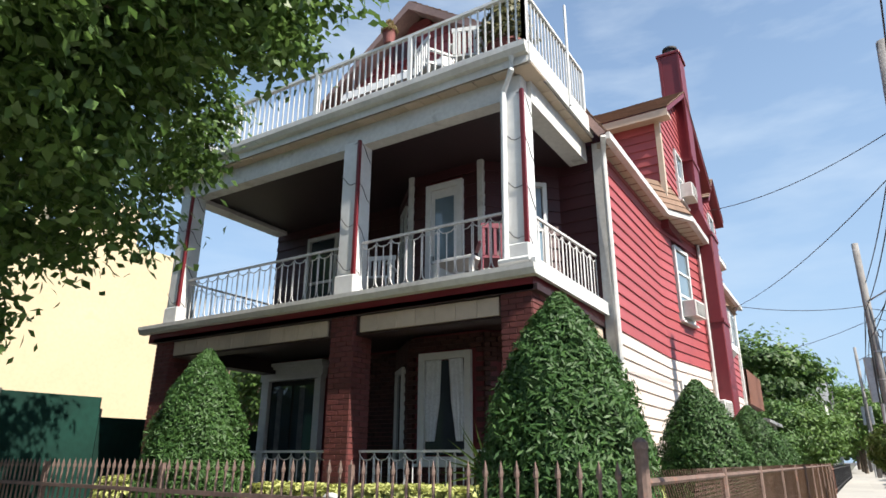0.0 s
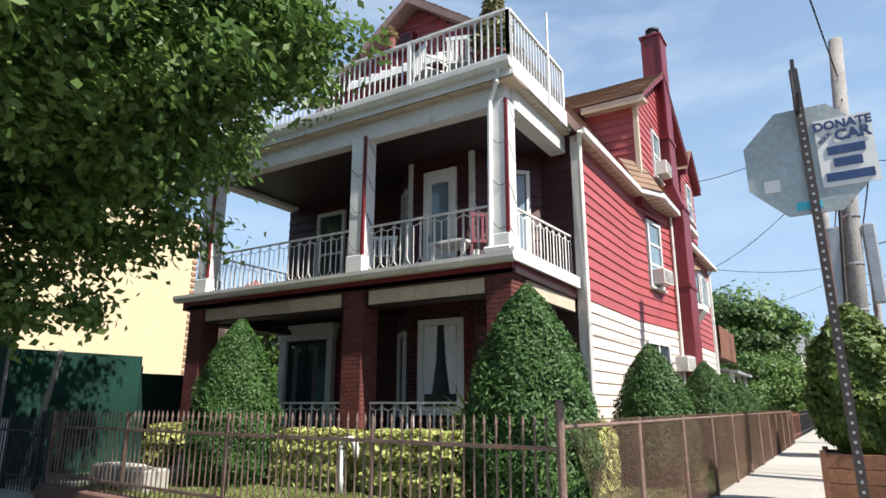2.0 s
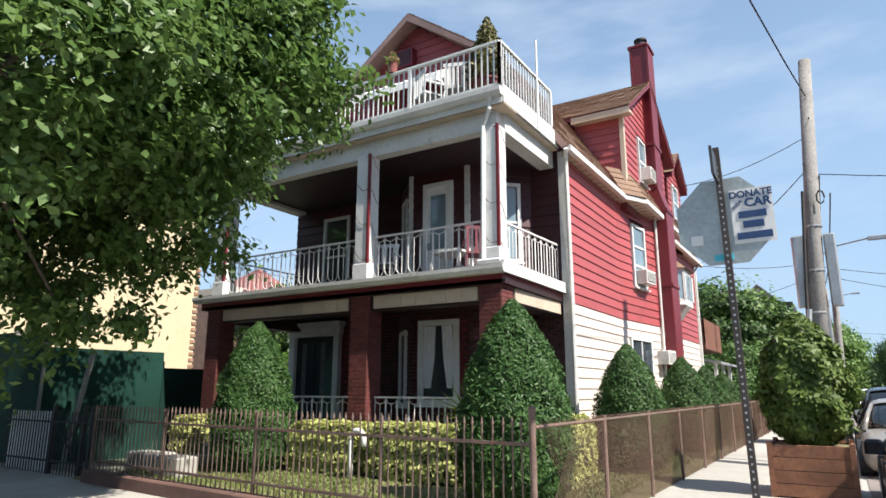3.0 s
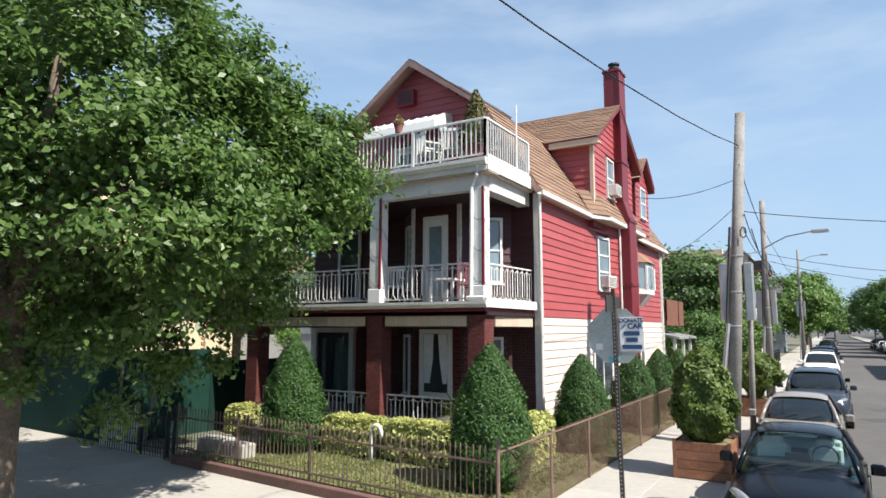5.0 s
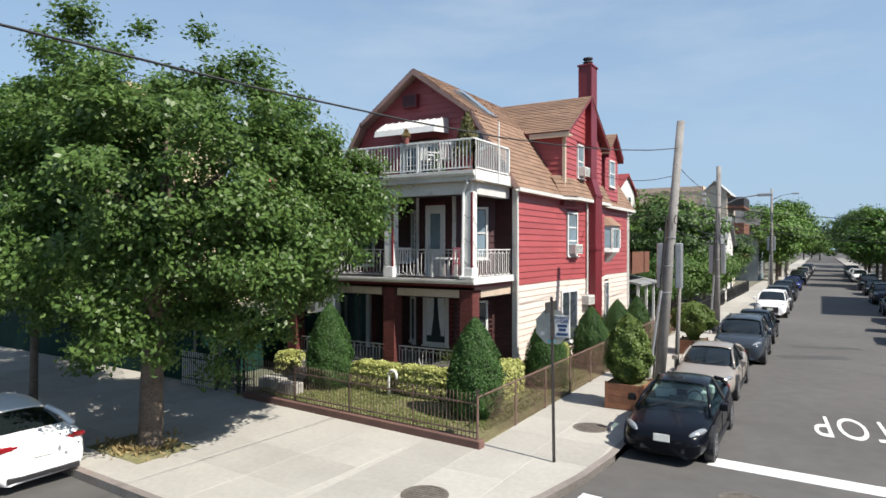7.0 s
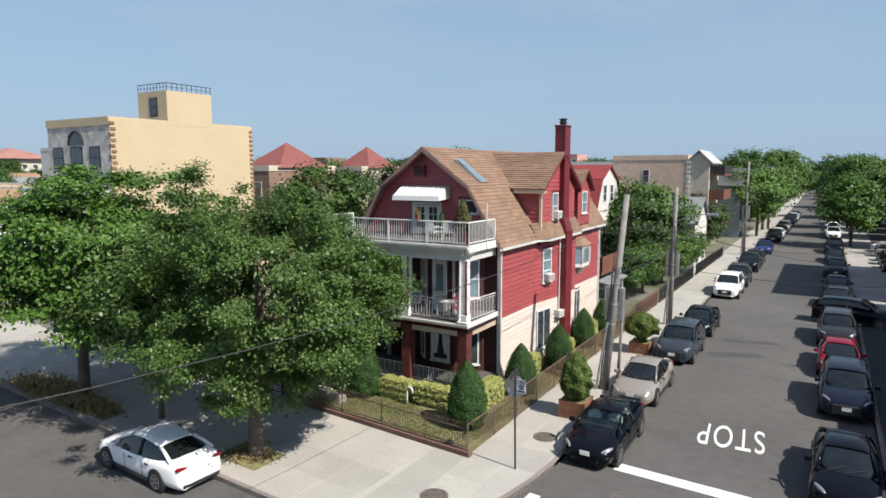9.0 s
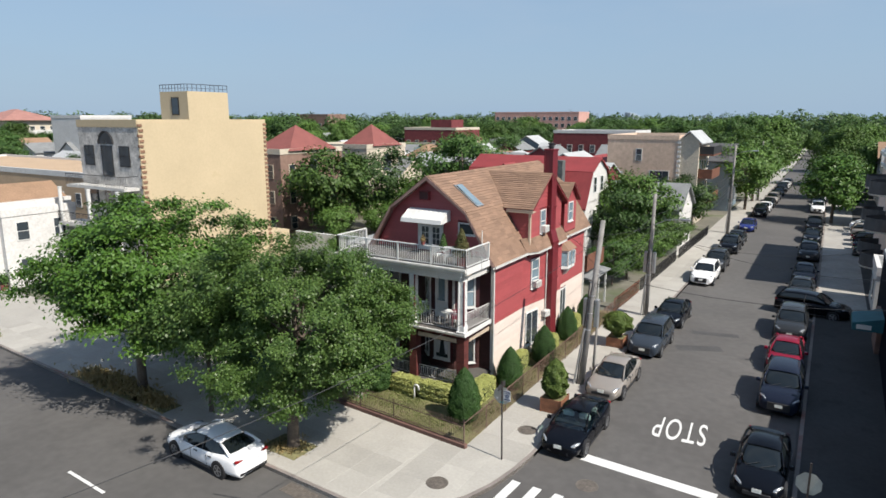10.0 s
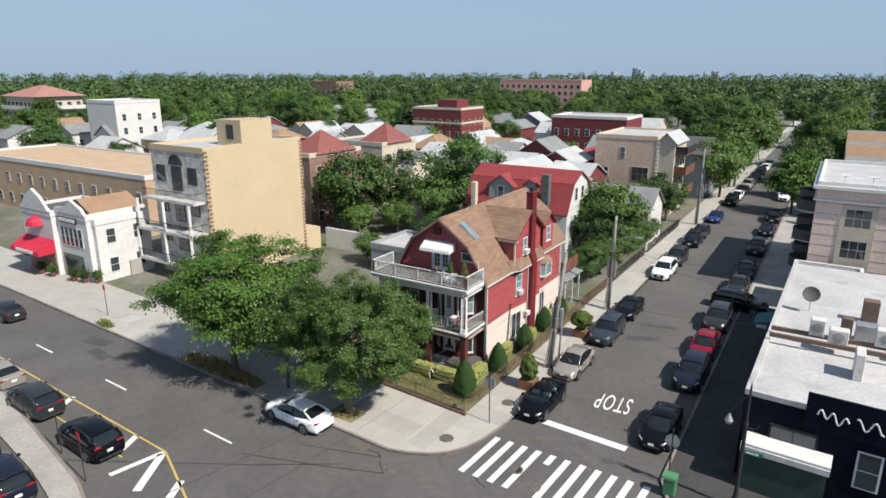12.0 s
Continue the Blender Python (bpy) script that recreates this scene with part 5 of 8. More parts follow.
# ---- chain-link fence along the side street ----
link = thing("chain_link_fence", "brown chain-link fence with rusty posts along the side yard", "fence", (-1.0, 14, 0.12))
CL0, CL1, CH = Vector((FX, FY + 0.05)), Vector((-0.76, 24.6)), 1.12
mlink = frame_at(CL0, CL1)
LL = (CL1 - CL0).length
part("rail", G().tube([mlink @ Vector((0, 0, CH + 0.12)), mlink @ Vector((LL, 0, CH + 0.12))], 0.018, 6), RUST, link)
npost = 11
for i in range(1, npost + 1):
    part("post", G().tube([mlink @ Vector((LL * i / npost, 0, 0.1)), mlink @ Vector((LL * i / npost, 0, CH + 0.17))], 0.025, 8), RUST, link)
g = G()
for k in range(int(LL / 0.052) + 22):
    s = k * 0.052 - CH
    for sg in (1, -1):
        a0, a1 = (s, s + CH) if sg > 0 else (s + CH, s)
        z0, z1 = 0.17, 0.17 + CH
        if min(a0, a1) < 0 or max(a0, a1) > LL:
            continue
        off = 0.004 * sg
        g.add([mlink @ Vector(p) for p in ((a0 - 0.0022, off, z0), (a0 + 0.0022, off, z0), (a1 + 0.0022, off, z1), (a1 - 0.0022, off, z1), (a0, off + 0.004, z0), (a1, off + 0.004, z1))], [(0, 1, 2, 3), (0, 3, 5, 4), (1, 4, 5, 2)])
part("wire_mesh", g, WIRE, link)["kind"] = "stuff"

# ---- green hoarding beside the lot ----
GREEN = mat("green_hoarding", (0.006, 0.034, 0.025), 0.8, var=0.3, scale=0.8, fine=9, rand=0.2, spec=0.2)
hoard = thing("hoarding", "dark green plywood construction hoarding with timber posts", "fence", (-18, 5, 0.12))
for i, (x0, y0, x1, y1, z1) in enumerate(((-30, 4.9, -27.6, 4.85, 2.6), (-27.6, 4.85, -25.2, 4.8, 2.6), (-25.2, 4.8, -22.8, 4.75, 2.55), (-22.8, 4.75, -20.4, 4.7, 2.6), (-20.4, 4.7, -18, 4.65, 2.6), (-18, 4.65, -15.6, 4.6, 2.75), (-15.6, 4.6, -13.4, 4.55, 2.75), (-13.4, 4.55, -11.9, 4.55, 2.65), (-11.9, 4.55, -11.7, 7.0, 2.34), (-11.7, 7.0, -11.6, 9.4, 2.05), (-11.6, 9.4, -11.5, 11.8, 1.9))):
    m = frame_at((x0, y0), (x1, y1))
    L = (Vector((x1, y1)) - Vector((x0, y0))).length
    p = part("panel", G().box(0.005, -0.01, 0.12, L - 0.005, 0.012, z1 + 0.03 * (i % 3), m), GREEN, hoard)
    part("post", G().box(-0.05, 0.015, 0.1, 0.05, 0.1, z1 + 0.15, m), WOOD_GREY, hoard)
part("stake", G().tube([(-11.2, 4.7, 0.1), (-10.9, 4.9, 2.35)], 0.05, 8), WOOD_GREY, hoard, "leaning timber stake")

# ---- stop sign on a perforated post, seen from its back ----
sign = thing("stop_sign", "grey back of an octagonal stop sign on a dark perforated post", "street sign", (0.96, 3.12, 0.15))
lean = Matrix.Translation((0.96, 3.12, 0.1)) @ Matrix.Rotation(radians(-1.0), 4, "Y") @ Matrix.Rotation(radians(2), 4, "Z")
POSTM = mat("dark_steel_post", (0.05, 0.04, 0.036), 0.6, 0.4, var=0.2, scale=6)
part("post", G().box(-0.025, -0.025, 0, 0.025, 0.025, 3.4, lean), POSTM, sign)
for i in range(60):
    part("hole", G().box(-0.007, -0.0265, 0.15 + i * 0.052, 0.007, -0.02, 0.166 + i * 0.052, lean), STEEL, sign)
leanp = lean @ Matrix.Translation((0, 0, 0.11))
oct_ = [(0.38 * math.cos(radians(22.5 + 45 * k)) - 0.0, 0.03, 2.68 + 0.38 * math.sin(radians(22.5 + 45 * k))) for k in range(8)]
plate = part("plate", G().prism([leanp @ Vector(p) for p in oct_], leanp.to_3x3() @ Vector((0, 0.004, 0))), mat("sign_back", (0.36, 0.38, 0.36), 0.4, 0.6, var=0.12, scale=3), sign, "dull grey aluminium sign back")
part("plate", G().prism([leanp @ Vector((x, 0.036, z)) for x, _, z in oct_], leanp.to_3x3() @ Vector((0, 0.003, 0))), mat("sign_red", (0.45, 0.02, 0.03), 0.4), sign, "red sign face turned to the traffic")
part("name_plate", G().box(-0.02, -0.34, 2.98, 0.0, 0.34, 3.2, leanp), mat("one_way_plate", (0.03, 0.03, 0.03), 0.4), sign, "black one-way plate seen edge on")
stick = part("sticker", G().box(0.06, 0.02, 2.48, 0.36, 0.031, 2.92, leanp), WHITE, sign, "white sticker with dark blue lettering")
NAVY = mat("navy_ink", (0.012, 0.04, 0.12), 0.5)


def words(text, host, m, size, material, bold=0.012):
    cu = bpy.data.curves.new("lettering", "FONT")
    cu.body, cu.size, cu.extrude, cu.offset, cu.align_x = text, size, 0.002, bold * size, "CENTER"
    tmp = bpy.data.objects.new("tmp", cu)
    scene.collection.objects.link(tmp)
    bpy.context.view_layer.update()
    me = bpy.data.meshes.new_from_object(tmp.evaluated_get(bpy.context.evaluated_depsgraph_get()))
    bpy.data.objects.remove(tmp)
    me.materials.clear()
    me.materials.append(material)
    me.name = "lettering"
    ob = new("lettering", me)
    ob.parent = host
    top = host
    while top.parent is not None:
        top = top.parent
    ob.matrix_basis = Matrix.Translation(-Vector(BASE.get(top.name, (0, 0, 0)))) @ m
    return ob


face = leanp @ Matrix.Translation((0.21, 0.014, 0)) @ Matrix.Rotation(radians(90), 4, "X")
words("DONATE", stick, face @ Matrix.Translation((0, 2.85, 0)), 0.075, NAVY, 0.035)
words("CAR", stick, face @ Matrix.Translation((0.045, 2.77, 0)), 0.095, NAVY, 0.035)
words("YOUR", stick, face @ Matrix.Translation((-0.095, 2.785, 0)) @ Matrix.Rotation(radians(38), 4, "Z"), 0.034, NAVY, 0.02)
for z, w in ((2.68, 0.2), (2.6, 0.15), (2.51, 0.25)):
    part("text_bar", G().box(0.21 - w / 2, 0.015, z, 0.21 + w / 2, 0.021, z + 0.055, leanp), NAVY, stick)
part("sticker", G().box(-0.26, 0.02, 2.5, -0.17, 0.031, 2.58, leanp), WHITE, sign)
part("sticker", G().box(-0.1, 0.02, 2.36, 0.04, 0.031, 2.41, leanp), mat("teal_sticker", (0.05, 0.4, 0.5), 0.5), sign)
# second stop sign on the far kerb
sg2 = thing("stop_sign", "grey back of an octagonal stop sign on a tall post", "street sign", (11.5, 2.9, 0.15))
part("post", G().box(11.47, 2.87, 0.1, 11.53, 2.93, 3.3), POSTM, sg2)
part("plate", G().prism([(11.5 + p[0], 2.94, p[2] - 0.1) for p in oct_], (0, 0.006, 0)), mat("sign_back_pale", (0.40, 0.42, 0.40), 0.4, 0.5), sg2)

# ---- wooden planters ----
CEDAR = mat("stained_plank", (0.20, 0.085, 0.045), 0.7, var=0.25, scale=3, fine=18, fvar=0.2, rand=0.2)


def planter(x, y, s, h, prof, seed, label):
    t = thing("planter", label, "planter", (x, y, 0.15))
    for k in range(4):
        m = Matrix.Translation((x, y, 0)) @ Matrix.Rotation(radians(90 * k), 4, "Z")
        for i in range(4):
            z = 0.17 + i * (h - 0.04) / 4
            part("plank", G().soft(-s / 2, -s / 2, z + 0.004, s / 2 - 0.03, -s / 2 + 0.028, z + (h - 0.04) / 4 - 0.006, 0.004, m), CEDAR, t)
        part("corner_post", G().box(-s / 2 - 0.012, -s / 2 - 0.012, 0.15, -s / 2 + 0.055, -s / 2 + 0.055, 0.16 + h, m), CEDAR, t)
    part("soil", G().box(x - s / 2 + 0.04, y - s / 2 + 0.04, 0.2, x + s / 2 - 0.04, y + s / 2 - 0.04, 0.09 + h), LAWN, t)
    bush("planter_bush", "rounded yellow-green shrub growing in a wooden planter", "shrub", (x, y, 0.15 + h - 0.06), prof, 12000, 0.065, BUSH, seed, 1.7, 0.08)


planter(1.1, 8.45, 1.02, 0.72, [(0.22, 0.0), (0.46, 0.22), (0.57, 0.55), (0.55, 0.95), (0.43, 1.35), (0.26, 1.66), (0.05, 1.86)], 21, "square cedar plank planter on the pavement")
planter(1.1, 18.6, 1.0, 0.62, [(0.12, 0.0), (0.3, 0.3), (0.68, 0.5), (0.84, 0.8), (0.76, 1.15), (0.45, 1.45), (0.05, 1.6)], 22, "square cedar plank planter beside the kerb")


# ---- utility poles and cables ----
def pole(name, label, base, top, r, gear=True):
    t = thing(name, label, "utility pole", base)
    b, p = Vector(base), Vector(top)
    part("shaft", G().tube([b - Vector((0, 0, 0.2)), b.lerp(p, 0.5), p], r, 12, r * 0.72), WOOD_GREY, t, smooth=True)
    if gear:
        q = b.lerp(p, 0.53)
        part("cable_box", G().soft(q.x + 0.15, q.y - 0.1, q.z - 1.45, q.x + 0.36, q.y + 0.2, q.z + 0.0, 0.03), STEEL, t, "grey equipment box strapped to the pole")
        part("cable_riser", G().tube([q + Vector((-0.1, -0.17, 0.9)), b.lerp(p, 0.4) + Vector((-0.18, -0.1, 0)), b + Vector((-0.17, -0.1, 0))], 0.035, 6), BLACK, t)
        part("riser_pipe", G().tube([b.lerp(p, 0.35) + Vector((-0.14, -0.17, 0)), b + Vector((-0.3, -0.2, 0))], 0.05, 8), STEEL, t)
        part("cable_box", G().soft(q.x - 0.42, q.y - 0.12, q.z - 1.45, q.x - 0.17, q.y + 0.15, q.z + 0.0, 0.03), STEEL, t, "grey equipment box strapped to the pole")
        for k in (0.1, 0.35, 0.62):
            w = b.lerp(p, 0.3 + 0.4 * k)
            part("strap", G().lathe([(r * 0.96, w.z), (r * 0.98, w.z + 0.03), (r * 0.9, w.z + 0.04)], 12, Matrix.Translation((w.x, w.y, 0))), STEEL, t)
        part("cable_coil", G().tube([q + Vector((0.2 + 0.07 * math.cos(a * 0.9), -0.12, 0.75 + 0.14 * math.sin(a * 0.9))) for a in range(16)], 0.018, 5), BLACK, t)
    return t


pole("utility_pole", "leaning grey wooden utility pole with strapped boxes", (1.15, 11.95, 0.15), (1.66, 12.75, 8.65), 0.17)
pole("utility_pole", "short grey stub pole lashed to a larger pole", (1.55, 12.6, 0.15), (1.66, 12.8, 4.4), 0.075, False)
pole("utility_pole", "straight brown wooden utility pole with black cable boxes", (1.1, 25.6, 0.15), (1.15, 25.8, 8.65), 0.15)
pole("utility_pole", "tall pale utility pole with a street lamp arm", (1.3, 64.0, 0.15), (1.3, 64.3, 10.6), 0.15)
pole("utility_pole", "far wooden utility pole beside the kerb", (1.2, 100.0, 0.15), (1.2, 100.0, 10), 0.15)


for x, y, z in ((1.12, 25.6, 6.5), (1.3, 64.0, 9.4)):
    lamp = thing("street_lamp", "grey cobra-head street lamp on a pole arm", "street lamp", (x, y, z))
    part("arm", G().tube([(x, y, z), (x + 0.9, y - 0.1, z + 0.45), (x + 1.9, y - 0.2, z + 0.6)], 0.03, 6), STEEL, lamp)
    part("lamp_head", G().soft(x + 1.85, y - 0.32, z + 0.52, x + 2.5, y - 0.08, z + 0.66, 0.03), STEEL, lamp)


def cable(a, b, sag, r=0.013, label="black overhead cable strung between poles"):
    a, b = Vector(a), Vector(b)
    pts = [a.lerp(b, k / 14) - Vector((0, 0, 4 * sag * (k / 14) * (1 - k / 14))) for k in range(15)]
    solid("overhead_cable", G().tube(pts, r, 4), BLACK, label, "cable")


for dz, dx, sag in ((7.2, 0.1, 0.5), (6.2, -0.1, 0.6), (5.9, 0.15, 0.7), (5.2, -0.15, 0.5), (5.5, 0.3, 0.8)):
    cable((1.5 + dx, 12.4, dz), (1.12 + dx, 25.7, dz), sag * 0.5)
    cable((1.12 + dx, 25.7, dz), (1.3 + dx, 64, dz + 0.4), sag)
    cable((1.3 + dx, 64, dz + 0.4), (1.2 + dx, 100, dz + 0.4), sag)
cable((1.6, 12.6, 7.75), (-2.0, -26, 8.2), 1.65)
for a, b, sag in (((1.6, 12.6, 6.3), (-2.6, 21.6, 5.9), 0.3), ((1.12, 25.7, 6.4), (-2.4, 21.8, 6.0), 0.15), ((1.6, 12.6, 6.9), (-2.3, 17.0, 7.6), 0.25), ((1.6, 12.6, 6.0), (13.9, 14, 5.6), 0.5), ((1.12, 25.7, 6.3), (14.2, 22, 5.2), 0.8), ((1.12, 25.7, 6.0), (14.2, 30, 5.4), 0.9), ((1.3, 64, 7), (14, 58, 6.5), 0.8), ((1.12, 25.7, 5.9), (-4.5, 33, 6.0), 0.3), ((1.3, 64, 7), (-3, 50, 5), 0.5)):
    cable(a, b, sag, 0.011)

palm = thing("fan_palm", "spiky fan palm beside the porch window", "plant", (-3.55, 6.85, 0.8))
for k in range(17):
    a = radians(-20 + 220 * k / 16)
    tip = Vector((-3.55 + 0.62 * math.cos(a), 6.8 - 0.12 * math.sin(k * 2.1), 1.25 + 0.55 * math.sin(a)))
    o = Vector((-3.55, 6.85, 1.2))
    w = (tip - o).cross(Vector((0, 1, 0))).normalized() * 0.014
    part("leaf", G().add([o - w * 0.4, o.lerp(tip, 0.4) - w, tip, o.lerp(tip, 0.4) + w, o.lerp(tip, 0.5) + Vector((0, 0.012, 0))], [(0, 1, 4), (1, 2, 4), (2, 3, 4), (3, 0, 4)]), BUSH, palm)
part("stem", G().tube([(-3.55, 6.85, 0.2), (-3.55, 6.85, 1.2)], 0.025, 6), BARK, palm)


# ---- cars ----
TYRE = mat("tyre_rubber", (0.02, 0.02, 0.021), 0.85)
RIM = mat("alloy_rim", (0.45, 0.46, 0.48), 0.35, 0.9, var=0.1)
CARGLASS = glass_mat("car_glass", (0.008, 0.011, 0.012), 0.04)
TRIM = mat("black_plastic_trim", (0.018, 0.018, 0.02), 0.55)
LAMP = mat("headlight_lens", (0.36, 0.38, 0.40), 0.1, 0.5, bump=0)
TAIL = mat("tail_light_lens", (0.20, 0.008, 0.012), 0.15, bump=0)
PLATE = mat("number_plate", (0.72, 0.72, 0.66), 0.5)
SEAT = mat("white_car_seat", (0.6, 0.59, 0.57), 0.6)
CLEAR = bpy.data.materials.new("clear_car_glass")
CLEAR.use_nodes = True
cn_, cl_ = CLEAR.node_tree.nodes, CLEAR.node_tree.links
c_tr, c_gl, c_mix = (cn_.new(k) for k in ("ShaderNodeBsdfTransparent", "ShaderNodeBsdfGlossy", "ShaderNodeMixShader"))
c_tr.inputs["Color"].default_value = (0.62, 0.76, 0.74, 1)
c_gl.inputs["Roughness"].default_value = 0.03
c_mix.inputs["Fac"].default_value = 0.09
cl_.new(c_tr.outputs[0], c_mix.inputs[1])
cl_.new(c_gl.outputs[0], c_mix.inputs[2])
cl_.new(c_mix.outputs[0], cn_["Material Output"].inputs["Surface"])


def car_paint(name, color, metal=0.3):
    return mat(name, color, 0.22, metal * 0.5, var=0.03, scale=1, fine=20, fvar=0.02, bump=0, coat=0.18, spec=0.12)


PAINTS = {"black": car_paint("black_car_paint", (0.004, 0.005, 0.008)), "navy": car_paint("dark_blue_car_paint", (0.012, 0.016, 0.03)), "silver": car_paint("champagne_car_paint", (0.29, 0.265, 0.24), 0.6), "white": car_paint("white_car_paint", (0.78, 0.78, 0.78), 0.0),
          "grey": car_paint("dark_grey_car_paint", (0.03, 0.033, 0.037), 0.4), "red": car_paint("red_car_paint", (0.20, 0.01, 0.028)), "blue": car_paint("blue_car_paint", (0.02, 0.03, 0.14)), "slate": car_paint("slate_car_paint", (0.035, 0.045, 0.06), 0.3)}


def loft(rows, cap=True):
    """Rings of points along a body; all rows alike in number."""
    g, n = G(), len(rows[0])
    pts = [p for r in rows for p in r]
    fs = [(i * n + k, i * n + k + 1, (i + 1) * n + k + 1, (i + 1) * n + k) for i in range(len(rows) - 1) for k in range(n - 1)]
    if cap:
        fs += [tuple(range(n - 1, -1, -1)), tuple((len(rows) - 1) * n + k for k in range(n))]
    return g.add(pts, fs)


def car_proto(suv=False, L=4.7, W=1.84, seats=False):
    """A car standing with its nose at -y, made once and copied."""
    root = thing("parked_car", "parked car", "car", (0, 0, -50), 0.001)
    H = 1.68 if suv else 1.44
    zb = 0.24 if suv else 0.19
    dz = 0.16 if suv else 0.0
    hw = W / 2
    belt = 0.92 + dz
    if suv:
        tops = ((0.0, 0.72, 0.70), (0.1, 0.86, 0.86), (0.45, 1.0, 0.95), (0.95, 1.06, 0.99), (1.35, 1.1, 1.0), (2.3, 1.08, 1.0), (3.2, 1.08, 1.0), (4.0, 1.1, 1.0), (4.5, 1.1, 0.96), (L - 0.06, 1.02, 0.9), (L, 0.9, 0.8))
    else:
        tops = ((0.0, 0.60, 0.62), (0.08, 0.68, 0.80), (0.4, 0.78, 0.94), (0.95, 0.87, 0.99), (1.35, 0.94, 1.0), (2.2, 0.94, 1.0), (3.1, 0.95, 1.0), (3.8, 1.0, 1.0), (4.35, 1.02, 0.94), (L - 0.06, 0.97, 0.84), (L, 0.86, 0.72))
    rows = []
    for y, zt, wf in tops:
        w = hw * wf
        half = [(w * 0.82, zb), (w * 0.98, zb + 0.12), (w, zb + 0.32), (w * 0.985, zt - 0.22), (w * 0.93, zt - 0.09), (w * 0.80, zt - 0.015), (w * 0.4, zt + 0.02)]
        ring = [(x, y - L / 2, z) for x, z in half] + [(-x, y - L / 2, z) for x, z in reversed(half)]
        rows.append(ring + [ring[0]])
    body = part("body", loft(rows), PAINTS["black"], root, smooth=True, local=True)
    sub = body.modifiers.new("round", "SUBSURF")
    sub.levels = sub.render_levels = 2
    if suv:
        gh = ((1.15, 1.06, 0.90, 0.0), (1.95, H - 0.1, 0.72, 1), (2.5, H, 0.70, 1), (3.5, H - 0.01, 0.70, 1), (4.2, H - 0.08, 0.69, 1), (4.58, 1.07, 0.86, 0))
    else:
        gh = ((1.05, 0.90, 0.88, 0.0), (1.95, H - 0.09, 0.66, 1), (2.5, H, 0.64, 1), (3.1, H - 0.05, 0.63, 1), (3.55, H - 0.16, 0.62, 1), (4.3, 0.99, 0.80, 0))
    rows = []
    for y, z, wf, up in gh:
        w, wb = hw * wf, hw * 0.90
        zl = belt - 0.06 if up else z - 0.04
        half = [(wb if up else w, zl), ((wb + w) / 2 * 1.02 if up else w * 0.96, (zl + z) / 2), (w, z - 0.07 if up else z - 0.01), (w * 0.86, z - 0.01), (w * 0.4, z + 0.015)]
        ring = [(x, y - L / 2, zz) for x, zz in half] + [(-x, y - L / 2, zz) for x, zz in reversed(half)]
        rows.append(ring + [ring[0]])
    cab = part("glasshouse", loft(rows), CLEAR if seats else CARGLASS, root, "clear car windows" if seats else "dark tinted car windows", smooth=True, local=True)
    sub = cab.modifiers.new("round", "SUBSURF")
    sub.levels = sub.render_levels = 2
    # roof skin and pillars over the glass
    rows = []
    for y, z, wf, up in gh[1:-1]:
        w = hw * wf
        ring = [(w * k, y - L / 2, z + 0.022 - 0.03 * k * k - (0.05 if abs(k) > 0.95 else 0)) for k in (-1.04, -0.8, -0.4, 0, 0.4, 0.8, 1.04)]
        rows.append(ring)
    roof_ob = part("roof", loft(rows, False), PAINTS["black"], root, smooth=True, local=True)
    so = roof_ob.modifiers.new("thick", "SOLIDIFY")
    so.thickness, so.offset = 0.02, -1
    sub = roof_ob.modifiers.new("round", "SUBSURF")
    sub.levels = sub.render_levels = 1
    for sx in (-1, 1):
        a, b = gh[0], gh[1]
        part("pillar", G().tube([(sx * hw * a[2] * 0.97, a[0] - L / 2 + 0.05, a[1] - 0.02), (sx * hw * (a[2] * 0.42 + b[2] * 0.58), (a[0] * 0.45 + b[0] * 0.55) - L / 2, (a[1] * 0.42 + b[1] * 0.58)), (sx * hw * b[2] * 1.0, b[0] - L / 2 + 0.05, b[1] - 0.04)], 0.04, 6), PAINTS["black"], root, local=True, smooth=True)
        a, b = gh[-1], gh[-2]
        part("pillar", G().tube([(sx * hw * a[2] * 0.98, a[0] - L / 2 - 0.02, a[1]), (sx * hw * (a[2] + b[2]) / 2, (a[0] + b[0]) / 2 - L / 2, (a[1] + b[1]) / 2 + 0.02), (sx * hw * b[2] * 1.0, b[0] - L / 2, b[1] - 0.03)], 0.06, 6), PAINTS["black"], root, local=True, smooth=True)
        part("pillar", G().tube([(sx * hw * 0.925, 2.75 - L / 2, belt), (sx * hw * 0.66, 2.7 - L / 2, H - 0.06)], 0.035, 6), TRIM, root, local=True)
        mir = part("mirror", G().soft(sx * hw * 1.0 - 0.09 + sx * 0.08, 1.5 - L / 2, belt + 0.0, sx * hw * 1.0 + 0.09 + sx * 0.08, 1.63 - L / 2, belt + 0.15, 0.03), PAINTS["black"], root, local=True)
        part("headlight", G().lathe([(0.0, -0.10), (0.07, -0.09), (0.115, -0.02), (0.1, 0.05), (0.0, 0.08)], 14, Matrix.Translation((sx * hw * 0.72, 0.26 - L / 2, (0.69 if not suv else 0.84))) @ Matrix.Rotation(radians(sx * 50), 4, "Z") @ Matrix.Rotation(radians(sx * -14), 4, "Y") @ Matrix.Diagonal((2.15, 0.62, 0.6, 1)) @ Matrix.Rotation(radians(90), 4, "X")), LAMP, root, local=True, smooth=True)
        part("tail_light", G().soft(sx * hw * 0.64 - 0.19, L / 2 - 0.16, 0.82 + dz, sx * hw * 0.64 + 0.19, L / 2 - 0.02, 0.905 + dz, 0.03), TAIL, root, local=True)
